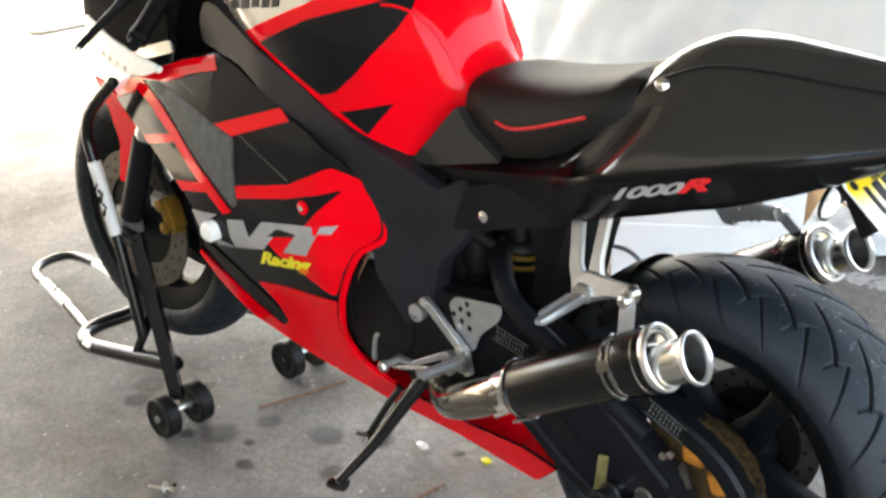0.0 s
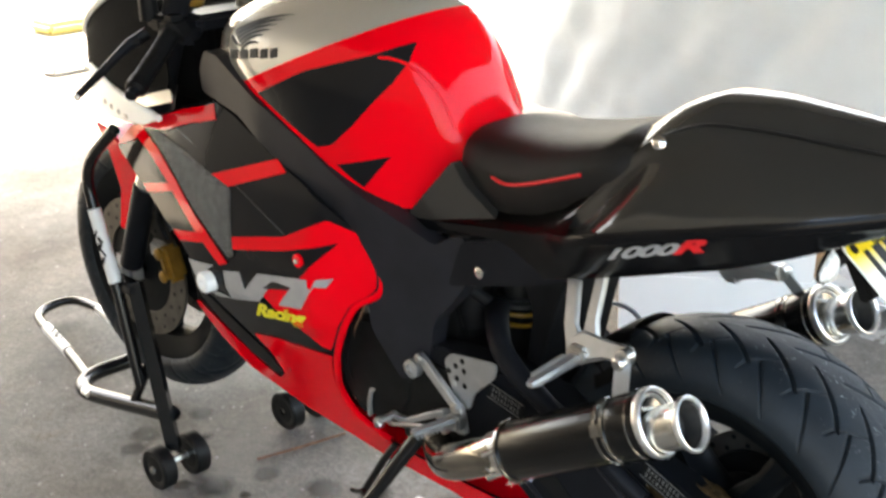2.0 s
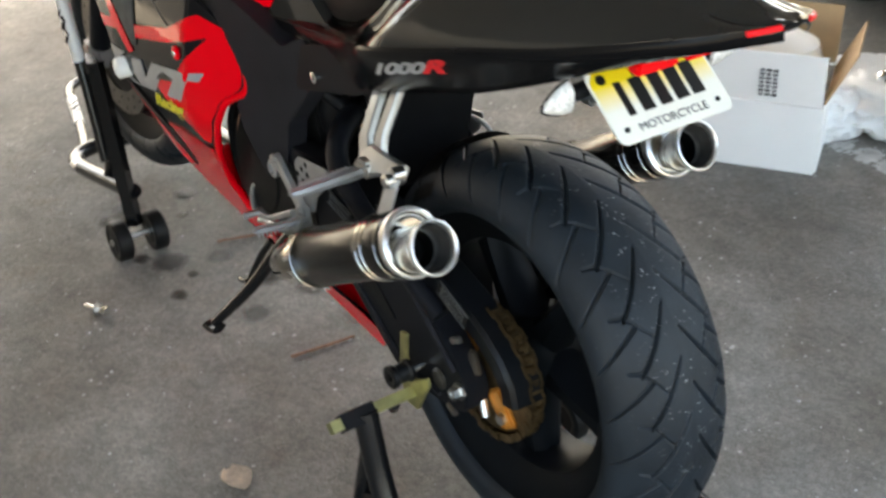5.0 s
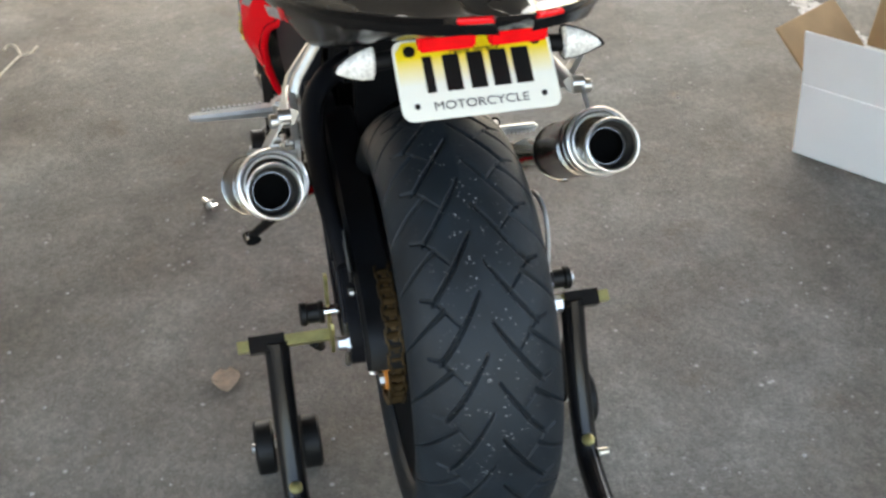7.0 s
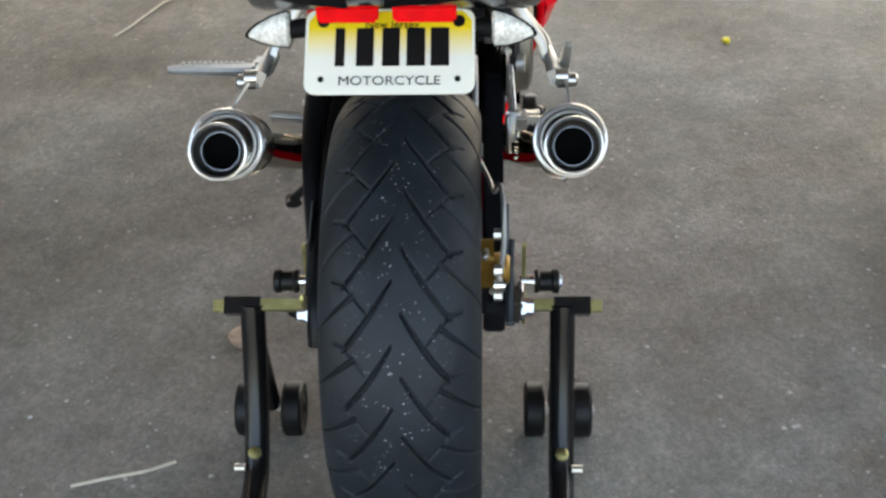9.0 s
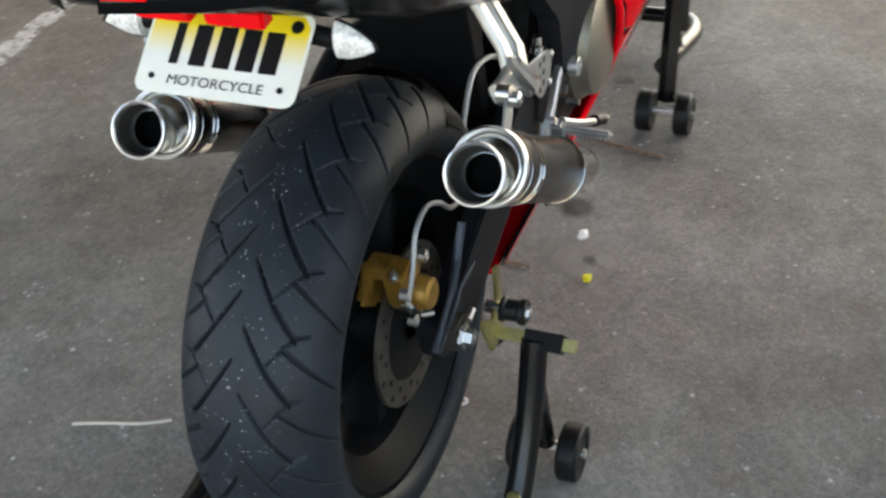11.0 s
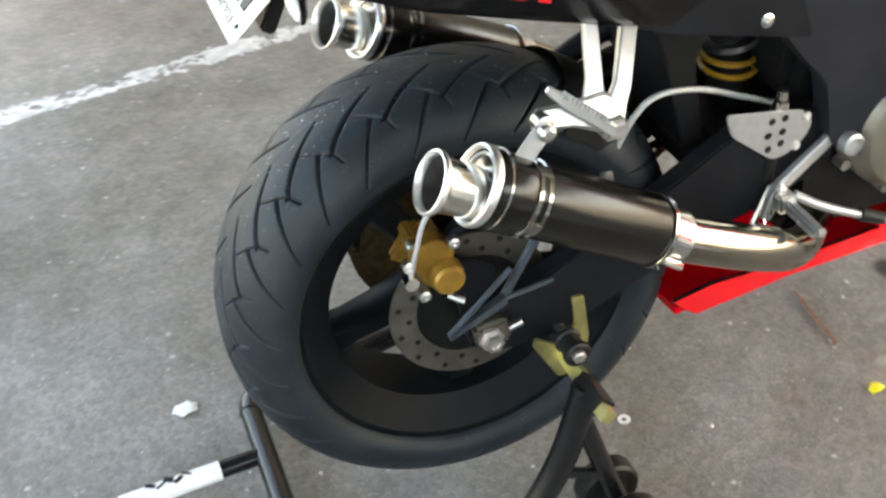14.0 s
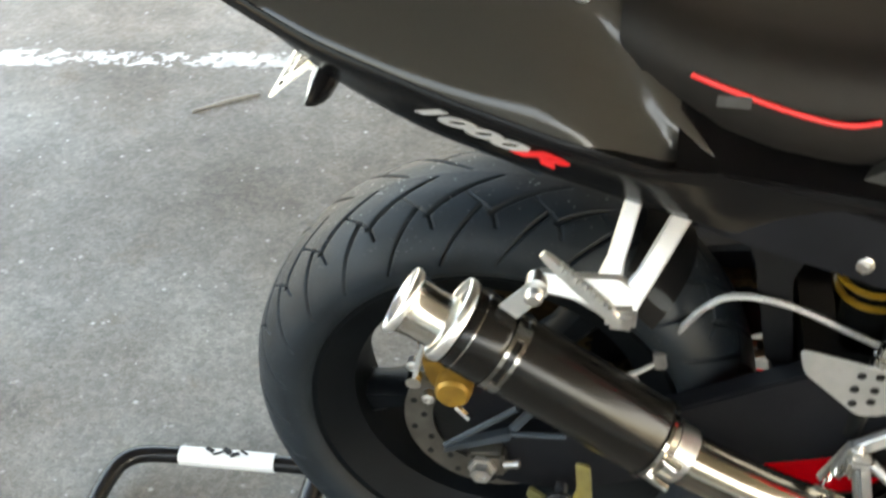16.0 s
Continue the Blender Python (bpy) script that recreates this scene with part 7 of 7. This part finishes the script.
# ---- marks and litter on the ground ----
def blob(name, x, y, r, seed, material, label, category, stretch=1.0, z=0.0016, kind="structure"):
    bm = bmesh.new()
    n = 40
    ring = []
    for k in range(n):
        a = 2 * math.pi * k / n
        q = r * (1 + 0.28 * noise.noise((1.4 * math.cos(a), 1.4 * math.sin(a), seed)) + 0.12 * noise.noise((4 * math.cos(a), 4 * math.sin(a), seed + 5)))
        ring.append((x + q * stretch * math.cos(a), y + q * math.sin(a), z))
    bm.faces.new([bm.verts.new(p) for p in ring])
    return tagged(part(name, bm, material, None, smooth=False), label, category, "oil stains" if name == "oil_stain" else "", kind)


for k, (x, y, r) in enumerate(((1.147, 0.142, 0.046), (1.441, 0.127, 0.040), (1.098, 0.043, 0.034), (0.951, -0.005, 0.042), (1.428, -0.018, 0.034), (1.403, 0.180, 0.032), (0.86, -0.063, 0.042), (0.69, -0.135, 0.014), (0.998, 0.184, 0.022), (0.838, 0.087, 0.034), (1.19, 0.190, 0.026), (1.06, 0.125, 0.016), (1.33, 0.03, 0.018))):
    blob("oil_stain", x, y, r, 3.0 * k, STAIN, "dark round oil stain soaked into the ground", "stain", 1.15)
blob("dried_patch", 0.69, -0.130, 0.082, 77.0, SPILL, "pale dried spill patch on the ground", "stain", 1.0, 0.0010)


def chip(name, x, y, size, seed, material, label, category):
    bm = bmesh.new()
    bmesh.ops.create_icosphere(bm, subdivisions=2, radius=1)
    for v in bm.verts:
        f = 1 + 0.5 * noise.noise(v.co * 1.7 + Vector((seed, 0, 0)))
        v.co = Vector((x + v.co.x * size[0] * f, y + v.co.y * size[1] * f, max(0.001, size[2] * (1 + v.co.z * f))))
    tagged(part(name, bm, material, None), label, category)


chip("white_chip", 0.764, -0.105, (0.018, 0.009, 0.006), 1.0, WHITE, "small white plastic chip on the ground", "litter")
chip("yellow_scrap", 0.627, -0.149, (0.012, 0.009, 0.006), 2.0, YELLOW, "small bright yellow scrap on the ground", "litter")
chip("yellow_scrap", 1.747, -0.768, (0.016, 0.011, 0.008), 3.0, YELLOW, "small bright yellow scrap on the ground", "litter")
chip("paper_scrap", -0.379, 0.272, (0.022, 0.014, 0.006), 6.0, LABEL, "small torn white paper scrap on the ground", "litter")
loose = thing("loose_bolt", "bright loose steel bolt lying on the ground", "bolt")
part("shank", tube([(1.028, 0.343, 0.008), (1.072, 0.366, 0.009)], 0.0062, 12), CHROME, loose)
part("head", lathe((1.026, 0.342, 0.010), (1.066, 0.362, 0.010), [(-0.010, 0), (-0.010, 0.0115), (0.0, 0.0115), (0.003, 0.0)], 6), CHROME, loose)
part("washer", lathe((1.040, 0.349, 0.011), (1.072, 0.366, 0.011), [(0, 0.006), (0, 0.0135), (0.002, 0.0135), (0.002, 0.006)], 18), STEEL, loose)
bm = lathe((0.247, -0.042, 0.0005), (0.247, -0.042, 1), [(0, 0.0045), (0, 0.010), (0.002, 0.010), (0.002, 0.0045), (0, 0.0045)], 20)
tagged(part("washer", bm, LABEL, None), "small pale washer lying on the ground", "washer")


def dry_leaf():
    bm = bmesh.new()
    rings = []
    for i in range(9):
        t = i / 8
        w = 0.026 * math.sin(math.pi * (0.08 + 0.86 * t)) ** 0.7
        rings.append([(0.36 + 0.068 * t, 0.345 + q * w, 0.003 + 0.006 * abs(q) ** 2 + 0.003 * math.sin(5 * t)) for q in (-1, -0.5, 0, 0.5, 1)])
    add_loft(bm, rings, closed=False)
    bmesh.ops.solidify(bm, geom=list(bm.faces), thickness=0.0008)
    tagged(part("dry_leaf", fixed(bm), LEAF, None), "dry curled brown leaf on the ground", "leaf")


dry_leaf()
for name, material, pts, r, label, category in (
        ("twig", TWIG, [(0.005, 0.55, 0.004), (0.02, 0.50, 0.006), (0.035, 0.44, 0.008), (0.06, 0.395, 0.006)], 0.0026, "thin pale dry twig on the ground", "twig"),
        ("twig", STICK, [(-0.858, 1.115, 0.004), (-0.79, 1.172, 0.006), (-0.728, 1.215, 0.005)], 0.0042, "short grey stick on the ground", "twig"),
        ("twig", TWIG, [(1.817, 0.965, 0.004), (1.887, 0.935, 0.006), (1.986, 0.907, 0.007), (2.049, 0.886, 0.008), (2.095, 0.872, 0.006), (2.107, 0.845, 0.005), (2.159, 0.832, 0.004)], 0.0034, "long pale dry stem on the ground", "twig"),
        ("twig", TWIG, [(2.092, 0.873, 0.006), (2.125, 0.880, 0.010), (2.165, 0.897, 0.012), (2.172, 0.918, 0.010), (2.150, 0.925, 0.006)], 0.0040, "curled pale dry stem end on the ground", "twig"),
        ("rusty_rod", RUST, [(1.156, 0.021, 0.004), (1.125, -0.08, 0.004), (1.098, -0.188, 0.004)], 0.003, "thin rusty rod on the ground", "rod"),
        ("rusty_rod", RUST, [(0.65, 0.10, 0.004), (0.64, 0.02, 0.004), (0.635, -0.035, 0.004)], 0.003, "thin rusty rod on the ground", "rod")):
    tagged(part(name, tube(pts, r, 8, 4), material, None), label, category)


def grit():
    """Loose grit scattered over the ground."""
    rnd = random.Random(5)
    bm = bmesh.new()
    for k in range(2200):
        x, y = rnd.uniform(-1.6, 2.4), rnd.uniform(-1.6, 1.7)
        s = rnd.choice((0.0012, 0.0014, 0.0016, 0.002, 0.0025, 0.0038)) * rnd.uniform(0.7, 1.3)
        vs = [bm.verts.new((x + s * rnd.uniform(0.6, 1.3) * math.cos(a), y + s * rnd.uniform(0.6, 1.3) * math.sin(a), 0.0004)) for a in (0.2, 1.4, 2.7, 3.9, 5.1)]
        t = bm.verts.new((x, y, s * 0.9))
        for i in range(5):
            bm.faces.new((vs[i], vs[(i + 1) % 5], t))
    tagged(part("grit", fixed(bm), GRIT, None, smooth=False), "pale loose grit scattered over the asphalt", "grit", kind="stuff")


grit()


# ---- outside the open front ----
def kerb_block(name, c, size, material, label):
    t = box(c, size, 0.03)
    tagged(part(name, t, material, None), label, "wheel stop")


kerb_block("wheel_stop", (5.33, -2.50, 0.025), (0.17, 1.63, 0.05), CONCRETE, "grey concrete wheel stop on sunlit ground")
kerb_block("wheel_stop", (6.58, -3.20, 0.042), (0.30, 1.8, 0.085), YELLOW_KERB, "yellow painted concrete wheel stop on sunlit ground")
